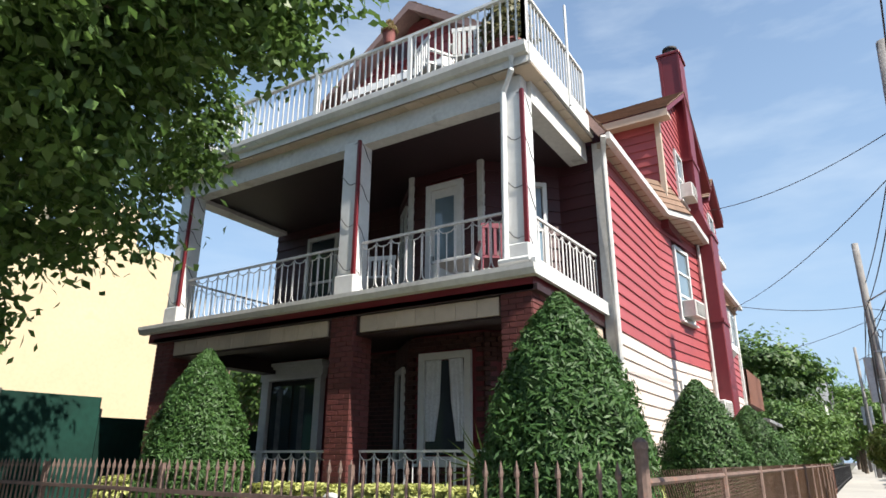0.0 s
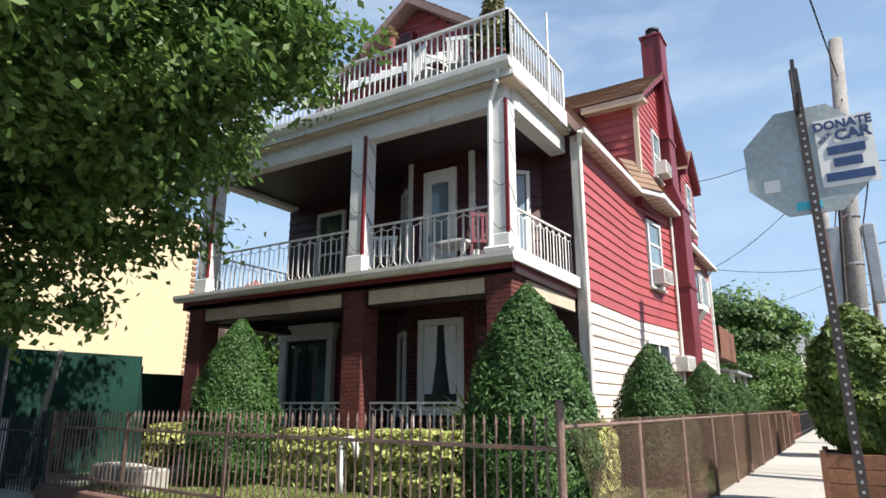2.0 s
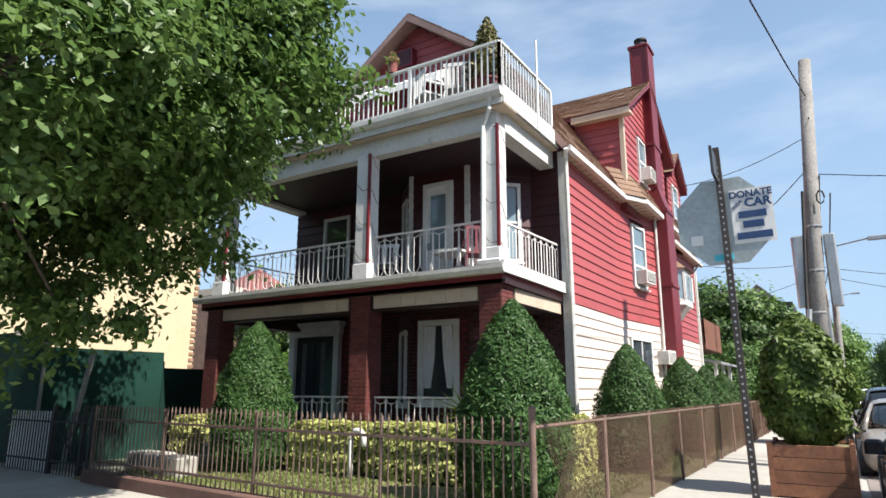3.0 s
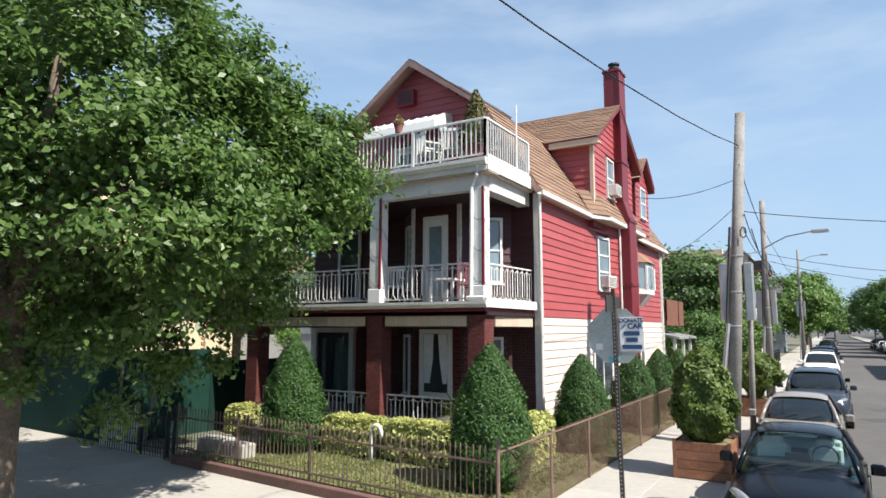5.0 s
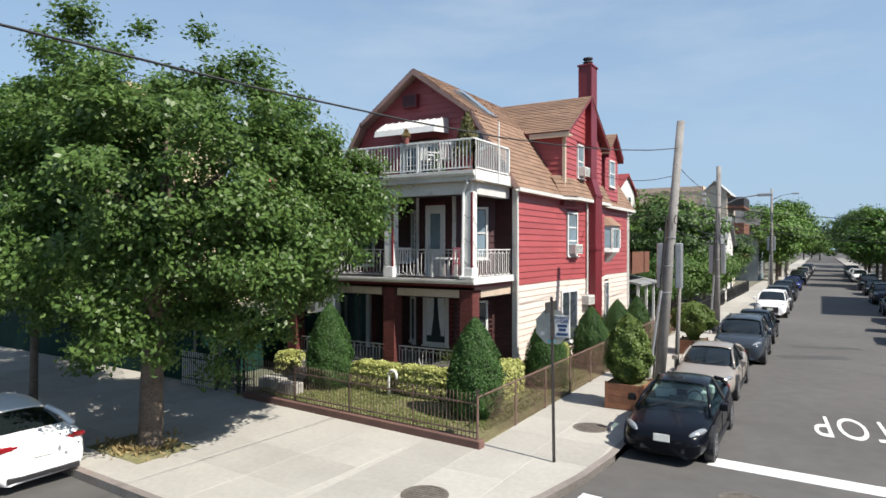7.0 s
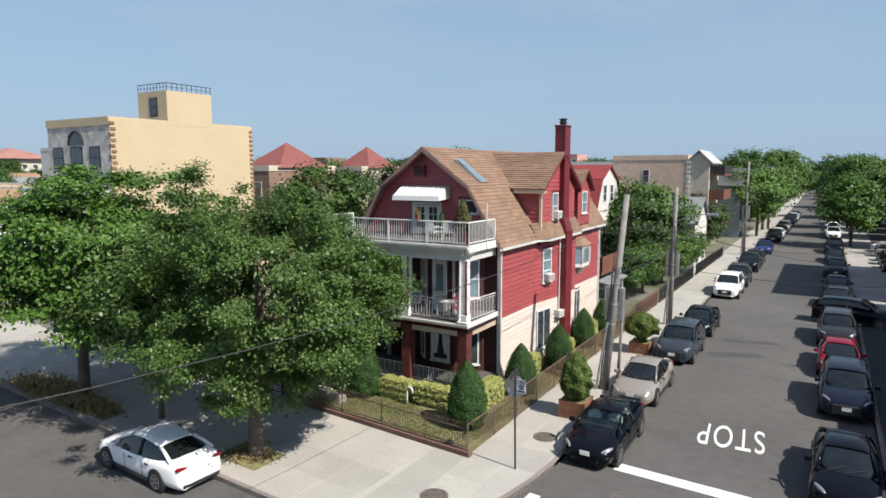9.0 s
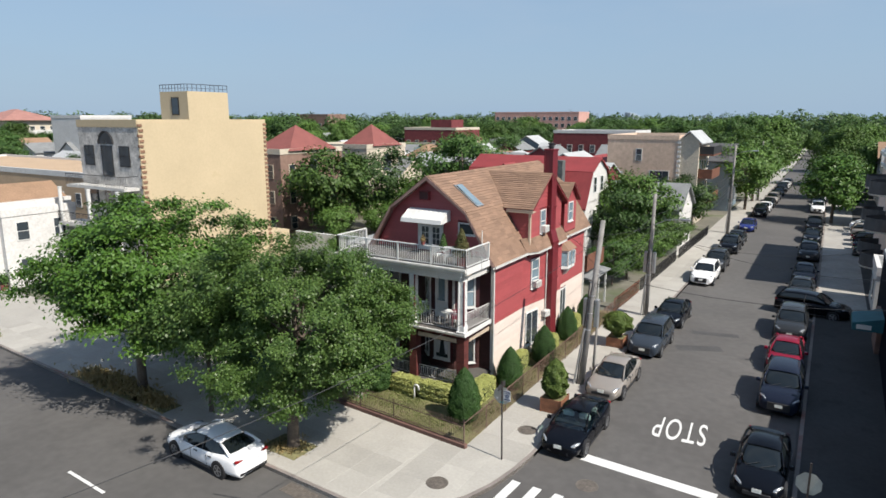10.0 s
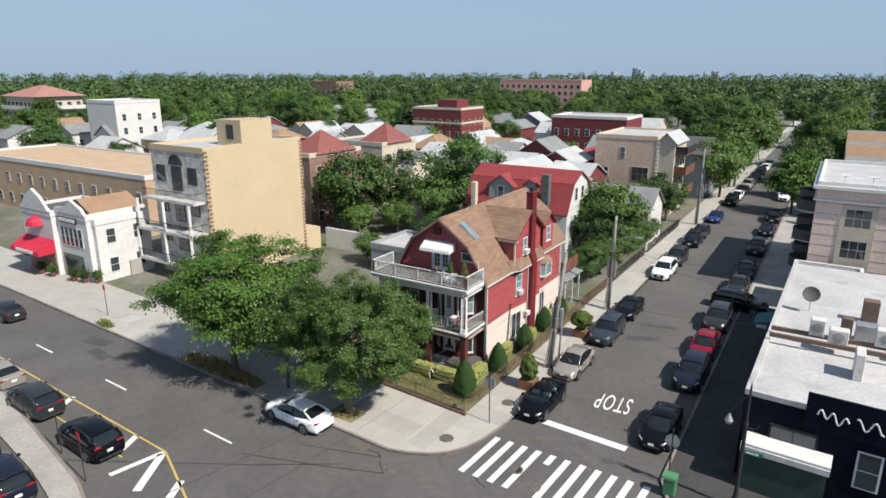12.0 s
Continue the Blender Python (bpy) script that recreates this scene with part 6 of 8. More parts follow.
        for ya in (0.93, L - 0.98):
            y = ya - L / 2
            mw = Matrix.Translation((sx * (hw - 0.10), y, 0.335)) @ Matrix.Rotation(radians(90), 4, "Y")
            # Dark disc on the closed body side stands in for the shaded wheel well.
            part("wheel_arch", G().lathe([(0.395, -0.08), (0.395, 0.106), (0.36, 0.108)], 20, mw if sx > 0 else mw @ Matrix.Rotation(math.pi, 4, "X")), TRIM, root, local=True, smooth=False)
            wh = part("wheel", G().lathe([(0.335, -0.1), (0.335, 0.08), (0.31, 0.113), (0.235, 0.115), (0.23, 0.1)], 24, mw if sx > 0 else mw @ Matrix.Rotation(math.pi, 4, "X")), TYRE, root, local=True, smooth=True)
            rim = G().lathe([(0.235, 0.09), (0.232, 0.117), (0.2, 0.118), (0.2, 0.1)], 20, mw if sx > 0 else mw @ Matrix.Rotation(math.pi, 4, "X"))
            for k in range(5):
                mm = (mw if sx > 0 else mw @ Matrix.Rotation(math.pi, 4, "X")) @ Matrix.Rotation(radians(72 * k), 4, "Z")
                rim.box(-0.028, 0, 0.1, 0.028, 0.21, 0.118, mm)
            part("rim", rim, RIM, wh, local=True)
    part("grille", G().soft(-hw * 0.5, -L / 2 + (0.012 if seats else -0.012), 0.3 if seats else 0.36, hw * 0.5, -L / 2 + 0.09, 0.4 if seats else (0.5 if not suv else 0.72), 0.02), TRIM, root, local=True)
    part("bumper", G().soft(-hw * 0.72, L / 2 - 0.05, 0.24, hw * 0.66, L / 2 + 0.005, 0.34, 0.02), TRIM, root, local=True)
    for s in (-1, 1):
        part("number_plate", G().box(-0.16, s * (L / 2 + 0.012) - 0.008, 0.50 if s < 0 else 0.62, 0.16, s * (L / 2 + 0.012) + 0.008, 0.65 if s < 0 else 0.77), PLATE, root, "pale blank plate", local=True)
    for x in (-0.25, 0.25):
        part("wiper", G().tube([(x - 0.25, 1.08 - L / 2, (1.10 if suv else 0.945)), (x + 0.22, 1.3 - L / 2, (1.22 if suv else 1.06))], 0.01, 4), TRIM, root, local=True)
    for sx in (-1, 1):
        for y in (2.25, 3.15):
            part("door_handle", G().soft(sx * hw * 0.985 - 0.02, y - L / 2, belt - 0.17, sx * hw * 0.985 + 0.02, y + 0.2 - L / 2, belt - 0.14, 0.005), TRIM, root, local=True)
    # sills and door seams
    for sx in (-1, 1):
        part("side_sill", G().soft(sx * hw * 0.97 - 0.03, 1.4 - L / 2, zb + 0.02, sx * hw * 0.97 + 0.03, L / 2 - 1.45, zb + 0.1, 0.01), TRIM, root, local=True)
        part("door_seam", G().box(sx * hw - 0.012, 2.02 - L / 2, zb + 0.14, sx * hw + 0.002, 2.032 - L / 2, belt - 0.1).box(sx * hw - 0.012, 3.02 - L / 2, zb + 0.14, sx * hw + 0.002, 3.032 - L / 2, belt - 0.1), TRIM, root, local=True)
    if seats:
        for sx in (-1, 1):
            seat = part("seat", G().soft(sx * 0.36 - 0.24, 2.15 - L / 2, 0.85, sx * 0.36 + 0.24, 2.32 - L / 2, 1.16, 0.04), SEAT, root, "white car seat", local=True)
            part("headrest", G().soft(sx * 0.36 - 0.13, 2.2 - L / 2, 1.15, sx * 0.36 + 0.13, 2.3 - L / 2, 1.3, 0.04), SEAT, seat, local=True)
        part("rear_seat", G().soft(-0.6, 3.05 - L / 2, 0.85, 0.6, 3.2 - L / 2, 1.14, 0.04), SEAT, root, "white car seat", local=True)
        part("screen", G().soft(-0.17, 1.62 - L / 2, 0.96, 0.17, 1.65 - L / 2, 1.12, 0.008), TRIM, root, local=True)
        part("dashboard", G().soft(-0.7, 1.45 - L / 2, 0.86, 0.7, 1.72 - L / 2, 0.99, 0.02), TRIM, root, local=True)
        part("steering_wheel", G().tube([(0.36 + 0.17 * math.cos(k * 0.3491), 1.82 - L / 2 + 0.05 * math.sin(k * 0.3491), 1.06 + 0.16 * math.sin(k * 0.3491)) for k in range(19)], 0.016, 6), TRIM, root, local=True, smooth=True)
    return root


near_sedan = car_proto(False, seats=True)
sedan, suvcar = car_proto(False), car_proto(True, 4.65, 1.9)


def park(proto, x, y, turn, paint, label):
    """y: the middle of the car."""
    ob = copy_thing(proto, pose(x, y, 0.0, 0, 0, turn))
    for o in ob.children_recursive:
        if o.name.split(".")[0] in ("body", "roof", "mirror") or (o.name.startswith("pillar") and o.data.materials[0] != TRIM):
            o.material_slots[0].link = "OBJECT"
            o.material_slots[0].material = PAINTS[paint]
    tagged(ob, label, "car", "cars parked along the streets")
    return ob


park(near_sedan, 2.78, 6.85, 0, "black", "glossy black sedan parked nose-first at the stop line")
park(sedan, 2.6, 13.0, 0, "silver", "older champagne-silver sedan parked beside the kerb")
park(suvcar, 2.85, 19.8, 0, "slate", "slate-blue compact suv parked beside the kerb")
park(sedan, 2.85, 25.9, 0, "black", "black sedan parked beside the kerb")
park(suvcar, 2.85, 38.7, 0, "white", "white suv parked beside the kerb")
for y, pr, c in ((44.4, suvcar, "grey"), (53.4, suvcar, "black"), (58.6, sedan, "grey"), (68.6, sedan, "blue"), (82.4, suvcar, "black"), (88.0, sedan, "white"), (94, sedan, "grey"), (100, suvcar, "silver"), (106, sedan, "black"), (112, sedan, "grey"), (119, suvcar, "black"), (126, sedan, "white"), (133, sedan, "silver")):
    park(pr, 2.9 + max(0, y - 60) * 0.012, y, 0, c, {"grey": "dark grey", "silver": "silver"}.get(c, c) + " car parked in the row beside the kerb")
park(sedan, 10.0, 7.6, 0, "black", "black sedan parked in shade across the street")
park(suvcar, 10.15, 15.6, 0, "navy", "dark suv parked in shade across the street")
park(sedan, 10.0, 21.2, 0, "red", "dark red sedan parked across the street")
park(suvcar, 9.95, 27.2, 0, "grey", "boxy dark grey suv parked across the street")
park(suvcar, 11.0, 32.2, 82, "black", "black suv pulling across the pavement driveway")
for y, pr, c in ((37.8, sedan, "grey"), (43.6, sedan, "navy"), (53.6, suvcar, "grey"), (64.2, sedan, "black"), (72.6, suvcar, "black"), (91, suvcar, "white"), (98, sedan, "grey"), (104, sedan, "white"), (112, suvcar, "black"), (120, sedan, "silver")):
    park(pr, 10.1, y, 0, c, {"grey": "dark grey", "navy": "dark blue"}.get(c, c) + " car parked along the far kerb")
for x, y, c, pr in ((16.2, 57, "grey", sedan), (16.2, 60, "navy", sedan), (16.2, 63, "black", suvcar), (16.2, 66, "black", sedan), (16.2, 70, "silver", suvcar), (16.2, 75, "white", sedan)):
    park(pr, x, y, 90, c, "car parked nose-in on a driveway")
# the avenue
park(sedan, -9.2, -2.62, -93, "white", "white sedan parked under the tree on the avenue")
park(suvcar, -17.3, -10.9, -94, "black", "black suv parked beside the hatched kerb")
park(suvcar, -24.4, -10.35, -94, "grey", "dark grey hatchback parked beside the hatched kerb")
park(sedan, -30.4, -9.7, -93, "silver", "silver car parked beside the hatched kerb")
park(sedan, -43.0, -3.6, -93, "grey", "dark grey sedan on the avenue")
park(suvcar, -17.3, -15.4, -98, "navy", "dark estate car parked beyond the pavement strip")
park(suvcar, -22.6, -14.7, -98, "black", "black car parked beyond the pavement strip")
for o in (near_sedan, sedan, suvcar):
    for q in o.children_recursive:
        bpy.data.objects.remove(q)
    bpy.data.objects.remove(o)


# ---- neighbouring buildings ----
STUCCO = mat("yellow_stucco", (0.475, 0.385, 0.25), 0.85, var=0.05, scale=0.3, fine=6, fvar=0.04, dirt=((0.43, 0.34, 0.21), 0.3, 0.62))
QUOIN = mat("brown_quoin", (0.222, 0.126, 0.081), 0.85, rand=0.15)
STONE = mat("grey_stone_veneer", (0.47, 0.45, 0.42), 0.85, var=0.32, scale=1.6, fine=6, fvar=0.3)
WHITEWALL = mat("white_render", (0.56, 0.55, 0.535), 0.8, var=0.06, scale=0.5, fine=5)
CREAMWALL = mat("cream_render", (0.503, 0.444, 0.355), 0.8, var=0.07, scale=0.5, fine=5)
TANWALL = mat("tan_render", (0.414, 0.296, 0.192), 0.8, var=0.08, scale=0.4, fine=5)
PINKWALL = mat("pink_beige_panel", (0.72, 0.56, 0.49), 0.75, var=0.06, scale=0.5, fine=5)
TANBRICK = mat("tan_brick", (0.56, 0.42, 0.32), 0.85, var=0.12, scale=2.5, fine=18, fvar=0.18)
BROWNWALL = mat("brown_brick_wall", (0.22, 0.14, 0.11), 0.85, var=0.15, scale=2, fine=18)
REDWALL = mat("maroon_wall", (0.148, 0.03, 0.033), 0.8)
GREYWALL = mat("grey_siding", (0.252, 0.266, 0.274), 0.75, var=0.08)
BLUEWALL = mat("blue_grey_siding", (0.148, 0.2, 0.237), 0.75, var=0.08)
NAVYWALL = mat("dark_navy_facade", (0.006, 0.008, 0.016), 0.9, var=0.15, spec=0.08)
ROOFGREY = mat("grey_shingle", (0.18, 0.187, 0.19), 0.9, var=0.15, scale=0.8, fine=9, fvar=0.15)
ROOFWHITE = mat("pale_roof", (0.36, 0.37, 0.375), 0.75, var=0.12, scale=0.5, fine=5)
ROOFMEMB = mat("white_roof_membrane", (0.40, 0.395, 0.39), 0.6, var=0.14, scale=0.35, fine=4, dirt=((0.30, 0.29, 0.28), 0.5, 0.57))
ROOFRED = mat("red_tile_roof", (0.21, 0.03, 0.032), 0.7, var=0.12, scale=0.8, fine=12, fvar=0.12)
ROOFBROWN = mat("brown_flat_shingle", (0.252, 0.159, 0.1), 0.9, var=0.12, scale=0.8, fine=10, fvar=0.15)
ROOFTERRA = mat("terracotta_roof", (0.19, 0.06, 0.052), 0.8, var=0.12, scale=0.8, fine=10)
REDCANVAS = mat("red_canvas", (0.444, 0.015, 0.044), 0.7)
TEAL = mat("teal_canvas", (0.015, 0.104, 0.126), 0.7)
DKROOF = mat("dark_roof", (0.074, 0.074, 0.078), 0.9)
BROWNWOOD = mat("brown_deck_wood", (0.141, 0.056, 0.033), 0.75, var=0.2, scale=3)


def simple_window(host, m, s0, s1, z0, z1, material=None, cols=1):
    w = part("window", G().box(s0 - 0.08, -0.05, z0 - 0.08, s1 + 0.08, 0.02, z1 + 0.08, m), material or WHITE, host)
    for k in range(cols):
        a, b = s0 + (s1 - s0) * k / cols, s0 + (s1 - s0) * (k + 1) / cols
        part("pane", G().box(a + 0.02, -0.062, z0, b - 0.02, -0.04, (z0 + z1) / 2 - 0.025, m).box(a + 0.02, -0.062, (z0 + z1) / 2 + 0.025, b - 0.02, -0.04, z1, m), GLASS, w)


def building(label, x0, y0, x1, y1, h, wall, roof="flat", top=None, cover=None, axis="x", front=None, side=None, west=None, win=(0.9, 1.4), trim=None, floor=3.0, z0=0.0, name="house", over=0.35):
    """A house: walls, roof by kind (flat, gable, hip), windows on the south face, the east face or the west face as (columns, rows)."""
    t = thing(name, label, "house" if name == "house" else "building", ((x0 + x1) / 2, (y0 + y1) / 2, z0))
    part("wall", G().box(x0, y0, z0 - 0.1, x1, y1, h), wall, t)
    cover = cover or ROOFGREY
    top = top if top is not None else h + 2.2
    cx, cy = (x0 + x1) / 2, (y0 + y1) / 2
    if roof == "flat":
        part("parapet", G().box(x0 - 0.06, y0 - 0.06, h - 0.25, x1 + 0.06, y0 + 0.22, h + 0.35).box(x0 - 0.06, y1 - 0.22, h - 0.25, x1 + 0.06, y1 + 0.06, h + 0.35).box(x0 - 0.06, y0 + 0.22, h - 0.25, x0 + 0.22, y1 - 0.22, h + 0.35).box(x1 - 0.22, y0 + 0.22, h - 0.25, x1 + 0.06, y1 - 0.22, h + 0.35), trim or wall, t)
        part("roof", G().box(x0 + 0.22, y0 + 0.22, h - 0.02, x1 - 0.22, y1 - 0.22, h + 0.04), cover, t)
    elif roof == "gable":
        if axis == "x":
            part("gable", G().prism([(x0, y0, h), (x0, y1, h), (x0, cy, top - 0.12)], (x1 - x0, 0, 0)), wall, t)
            for s in (1, -1):
                ye = y0 - over if s > 0 else y1 + over
                k = (top - h) / ((y1 - y0) / 2) * over
                part("roof", G().prism([(x0 - 0.3, ye, h - k), (x0 - 0.3, cy, top), (x0 - 0.3, cy, top + 0.14), (x0 - 0.3, ye, h - k + 0.14)], (x1 - x0 + 0.6, 0, 0)), cover, t)
        else:
            part("gable", G().prism([(x0, y0, h), (x1, y0, h), (cx, y0, top - 0.12)], (0, y1 - y0, 0)), wall, t)
            for s in (1, -1):
                xe = x0 - over if s > 0 else x1 + over
                k = (top - h) / ((x1 - x0) / 2) * over
                part("roof", G().prism([(xe, y0 - 0.3, h - k), (cx, y0 - 0.3, top), (cx, y0 - 0.3, top + 0.14), (xe, y0 - 0.3, h - k + 0.14)], (0, y1 - y0 + 0.6, 0)), cover, t)
    else:
        r = min(x1 - x0, y1 - y0) / 2
        a = (cx, y0 + r) if (y1 - y0) > (x1 - x0) else (x0 + r, cy)
        b = (cx, y1 - r) if (y1 - y0) > (x1 - x0) else (x1 - r, cy)
        o = over
        part("roof", G().add([(x0 - o, y0 - o, h), (x1 + o, y0 - o, h), (x1 + o, y1 + o, h), (x0 - o, y1 + o, h), (*a, top), (*b, top)], [(0, 1, 5, 4) if a[1] == b[1] else (0, 1, 4), (1, 2, 5) if a[1] == b[1] else (1, 2, 5, 4), (2, 3, 4, 5) if a[1] == b[1] else (2, 3, 5), (3, 0, 4) if a[1] == b[1] else (3, 0, 4, 5), (3, 2, 1, 0)]), cover, t)
    for spec, m, L in ((front, frame_at((x0, y0), (x1, y0)), x1 - x0), (side, frame_at((x1, y0), (x1, y1)), y1 - y0), (west, frame_at((x0, y1), (x0, y0)), y1 - y0)):
        if spec:
            c, r = spec
            for i in range(c):
                for j in range(r):
                    s = L * (i + 0.5) / c
                    z = z0 + 1.0 + j * floor
                    if z + win[1] < h:
                        simple_window(t, m, s - win[0] / 2, s + win[0] / 2, z, z + win[1], trim if trim else WHITE)
    return t


# yellow four-storey building with a stone front
yb = building("yellow stucco four-storey building with grey stone front and balconies", -43.3, 12.2, -35.1, 25.2, 13.2, STONE, "flat", cover=ROOFMEMB, name="apartment_building", trim=STUCCO)
part("side_wall", G().box(-35.1, 12.2, 0, -34.98, 25.25, 13.45), STUCCO, yb, "plain yellow stucco side wall")
part("stair_tower", G().box(-38.6, 16.9, 13.2, -34.97, 21.05, 15.85), STUCCO, yb, "yellow stair tower")
part("tower_rail", G().box(-38.6, 16.9, 16.4, -34.97, 16.93, 16.45).box(-35.0, 16.9, 16.4, -34.97, 21.05, 16.45).box(-38.6, 16.9, 16.1, -34.97, 16.92, 16.13).box(-34.99, 16.9, 16.1, -34.97, 21.05, 16.13), BLACK, yb)
for k in range(10):
    part("rail_post", G().box(-38.55 + k * 0.4, 16.9, 15.85, -38.52 + k * 0.4, 16.93, 16.45), BLACK, yb)
    part("rail_post", G().box(-35.0, 16.95 + k * 0.45, 15.85, -34.97, 16.98 + k * 0.45, 16.45), BLACK, yb)
simple_window(yb, frame_at((-38.6, 16.9), (-34.97, 16.9)), 1.6, 2.4, 14.0, 15.3, DARKROOM)
part("annex", G().box(-38, 25.2, 0, -34.98, 27.7, 2.7), STUCCO, yb)
q = G().box(-0.1, 0, 0, 0.14, 0.36, 0.2).mesh("quoin", QUOIN)
for k in range(33):
    for yy in (12.16, 24.93):
        piece("quoin", q, yb, Matrix.Translation((-35.05, yy + (0.08 if k % 2 and yy < 20 else 0), 0.2 + k * 0.4)))
ym = frame_at((-43.3, 12.2), (-35.1, 12.2))
for zf in (9.2, 6.0, 2.9):
    for s0, s1 in ((0.8, 2.0), (5.7, 6.9)):
        simple_window(yb, ym, s0, s1, zf + 0.7, zf + 2.2, BLACK, 2)
    simple_window(yb, ym, 3.2, 4.6, zf - 0.1, zf + 2.2, BLACK, 2)
part("arch_window", G().prism([ym @ Vector((3.9 + 0.95 * math.cos(math.pi * k / 10), -0.04, 11.6 + 0.95 * math.sin(math.pi * k / 10))) for k in range(11)], (0, 0.06, 0)), GLASS, yb)
part("arch_trim", G().tube([ym @ Vector((3.9 + 1.0 * math.cos(math.pi * k / 10), -0.05, 11.6 + 1.0 * math.sin(math.pi * k / 10))) for k in range(11)], 0.09, 6), BLACK, yb)
for zf, x0, dep in ((8.25, -43.6, 1.3), (5.1, -44.3, 1.9), (1.9, -44.6, 2.0)):
    bal = part("balcony", G().box(x0, 12.2 - dep, zf - 0.22, -35.5, 12.2, zf), WHITE_OLD, yb, "balcony slab with a dark railing")
    part("rail", G().box(x0, 12.2 - dep, zf + 0.88, -35.5, 12.23 - dep, zf + 0.93).box(-35.53, 12.2 - dep, zf + 0.88, -35.5, 12.2, zf + 0.93), BLACK, bal)
    for k in range(40):
        part("baluster", G().box(x0 + k * 0.215, 12.2 - dep, zf, x0 + 0.018 + k * 0.215, 12.22 - dep, zf + 0.9), BLACK, bal)
    for x in (x0 + 0.3, -39.8, -35.8):
        if zf < 8:
            part("column", G().lathe([(0.17, zf), (0.15, zf + 0.2), (0.15, zf + 2.75), (0.18, zf + 2.95)], 10, Matrix.Translation((x, 12.4 - dep, 0))), WHITE, bal)
for k in range(8):
    part("step", G().box(-46.4 + k * 0.28, 9.0, 0.1, -46.1 + k * 0.28, 10.2, 0.3 + k * 0.2), CONCRETE, yb)

# shops on the avenue
shop = building("white rendered corner shop with a stepped parapet", -50.4, 5.5, -45.0, 11.8, 6.7, WHITEWALL, "flat", cover=ROOFBROWN, front=(4, 0), side=(2, 2), name="shop")
part("gable_parapet", G().prism([(-50.4, 5.4, 6.9), (-45.0, 5.4, 6.9), (-45.6, 5.4, 7.6), (-47.3, 5.4, 8.3), (-48.6, 5.4, 7.5), (-50.4, 5.4, 7.3)], (0, 0.3, 0)), WHITEWALL, shop)
part("roof", G().prism([(-50, 6.2, 7.0), (-45.2, 6.2, 7.0), (-47.5, 6.2, 8.3)], (0, 5.5, 0)), ROOFBROWN, shop)
for k in range(5):
    simple_window(shop, frame_at((-50.4, 5.5), (-45, 5.5)), 0.6 + k * 0.8, 1.15 + k * 0.8, 3.6, 5.4, WHITE)
part("sign_band", G().box(-50.0, 5.36, 5.9, -46.6, 5.45, 6.5), mat("dark_sign", (0.02, 0.025, 0.03), 0.5), shop)
for k in range(9):
    part("letter_bar", G().box(-49.8 + k * 0.34, 5.32, 6.02, -49.56 + k * 0.34, 5.37, 6.38), WHITE, shop)
part("shop_front", G().box(-50.0, 5.42, 0.2, -46.4, 5.5, 2.6), GLASS, shop)
building("cream rendered rear wing of the shop", -45.0, 6.0, -44.4, 11.8, 6.2, WHITEWALL, "flat", cover=ROOFBROWN, side=(2, 2), name="shop")
shop2 = building("white shop with red canvas awnings over a brown front", -56.2, 5.0, -50.5, 11.5, 6.6, WHITEWALL, "flat", cover=DKROOF, front=(2, 1), name="shop", trim=WHITEWALL)
part("gable_parapet", G().prism([(-56.2, 4.9, 6.8), (-50.6, 4.9, 6.8), (-52.0, 4.9, 8.2), (-53.4, 4.9, 9.0), (-54.8, 4.9, 8.2)], (0, 0.3, 0)), WHITEWALL, shop2)
part("shop_front", G().box(-56.0, 4.93, 0.2, -50.7, 5.0, 3.0), BROWNWALL, shop2)
part("awning", G().prism([(-56.2, 5.0, 3.9), (-56.2, 3.3, 2.9), (-56.2, 3.25, 2.5), (-56.2, 5.0, 2.5)], (5.6, 0, 0)), REDCANVAS, shop2, "red canvas shop awning")
for k in range(7):
    part("text_bar", G().box(-55.0 + k * 0.5, 3.2, 2.95, -54.7 + k * 0.5, 3.27, 2.6), WHITE, shop2)
part("awning", G().lathe([(1.1, 0.0), (1.0, 0.4), (0.7, 0.75), (0.05, 0.95)], 14, Matrix.Translation((-53.4, 5.0, 5.2))), REDCANVAS, shop2, "round red canvas awning")
for x, y in ((-44.6, 5.6), (-45.8, 5.0), (-47.2, 4.7), (-50.6, 4.4), (-52.5, 4.2)):
    t = thing("potted_shrub", "small clipped shrub in a round pot by the shop", "shrub", (x, y, 0.15))
    part("pot", G().lathe([(0.22, 0.15), (0.3, 0.6), (0.26, 0.6)], 12, Matrix.Translation((x, y, 0))), ROOFTERRA, t)
    part("foliage", leaf_mesh("foliage", np.random.default_rng(int(abs(x) * 7)).normal(0, 0.22, (500, 3)) + np.array([0, 0, 0.9]), np.random.default_rng(3).normal(0, 1, (500, 3)), 0.12, LEAF_C, np.random.default_rng(4)), None, t, local=True)
building("long tan terrace building with a peach roof and arched doors", -104, 20, -57, 34, 7.6, TANWALL, "flat", cover=TANWALL, front=(14, 2), name="apartment_building", trim=WHITEWALL, floor=3.2)
building("white modern flats seen over the rooftops", -130, 55, -119, 66, 14.0, WHITEWALL, "flat", cover=ROOFMEMB, side=(3, 4), name="apartment_building")
villa = building("broad pink-tiled villa with long balconies among distant trees", -204, 72, -187, 86, 13.2, CREAMWALL, "hip", 16.4, mat("faded_pink_tile", (0.30, 0.15, 0.125), 0.85, var=0.15, scale=0.6, fine=5), front=(7, 4), side=(5, 4), name="villa", win=(1.3, 1.5), over=1.2)
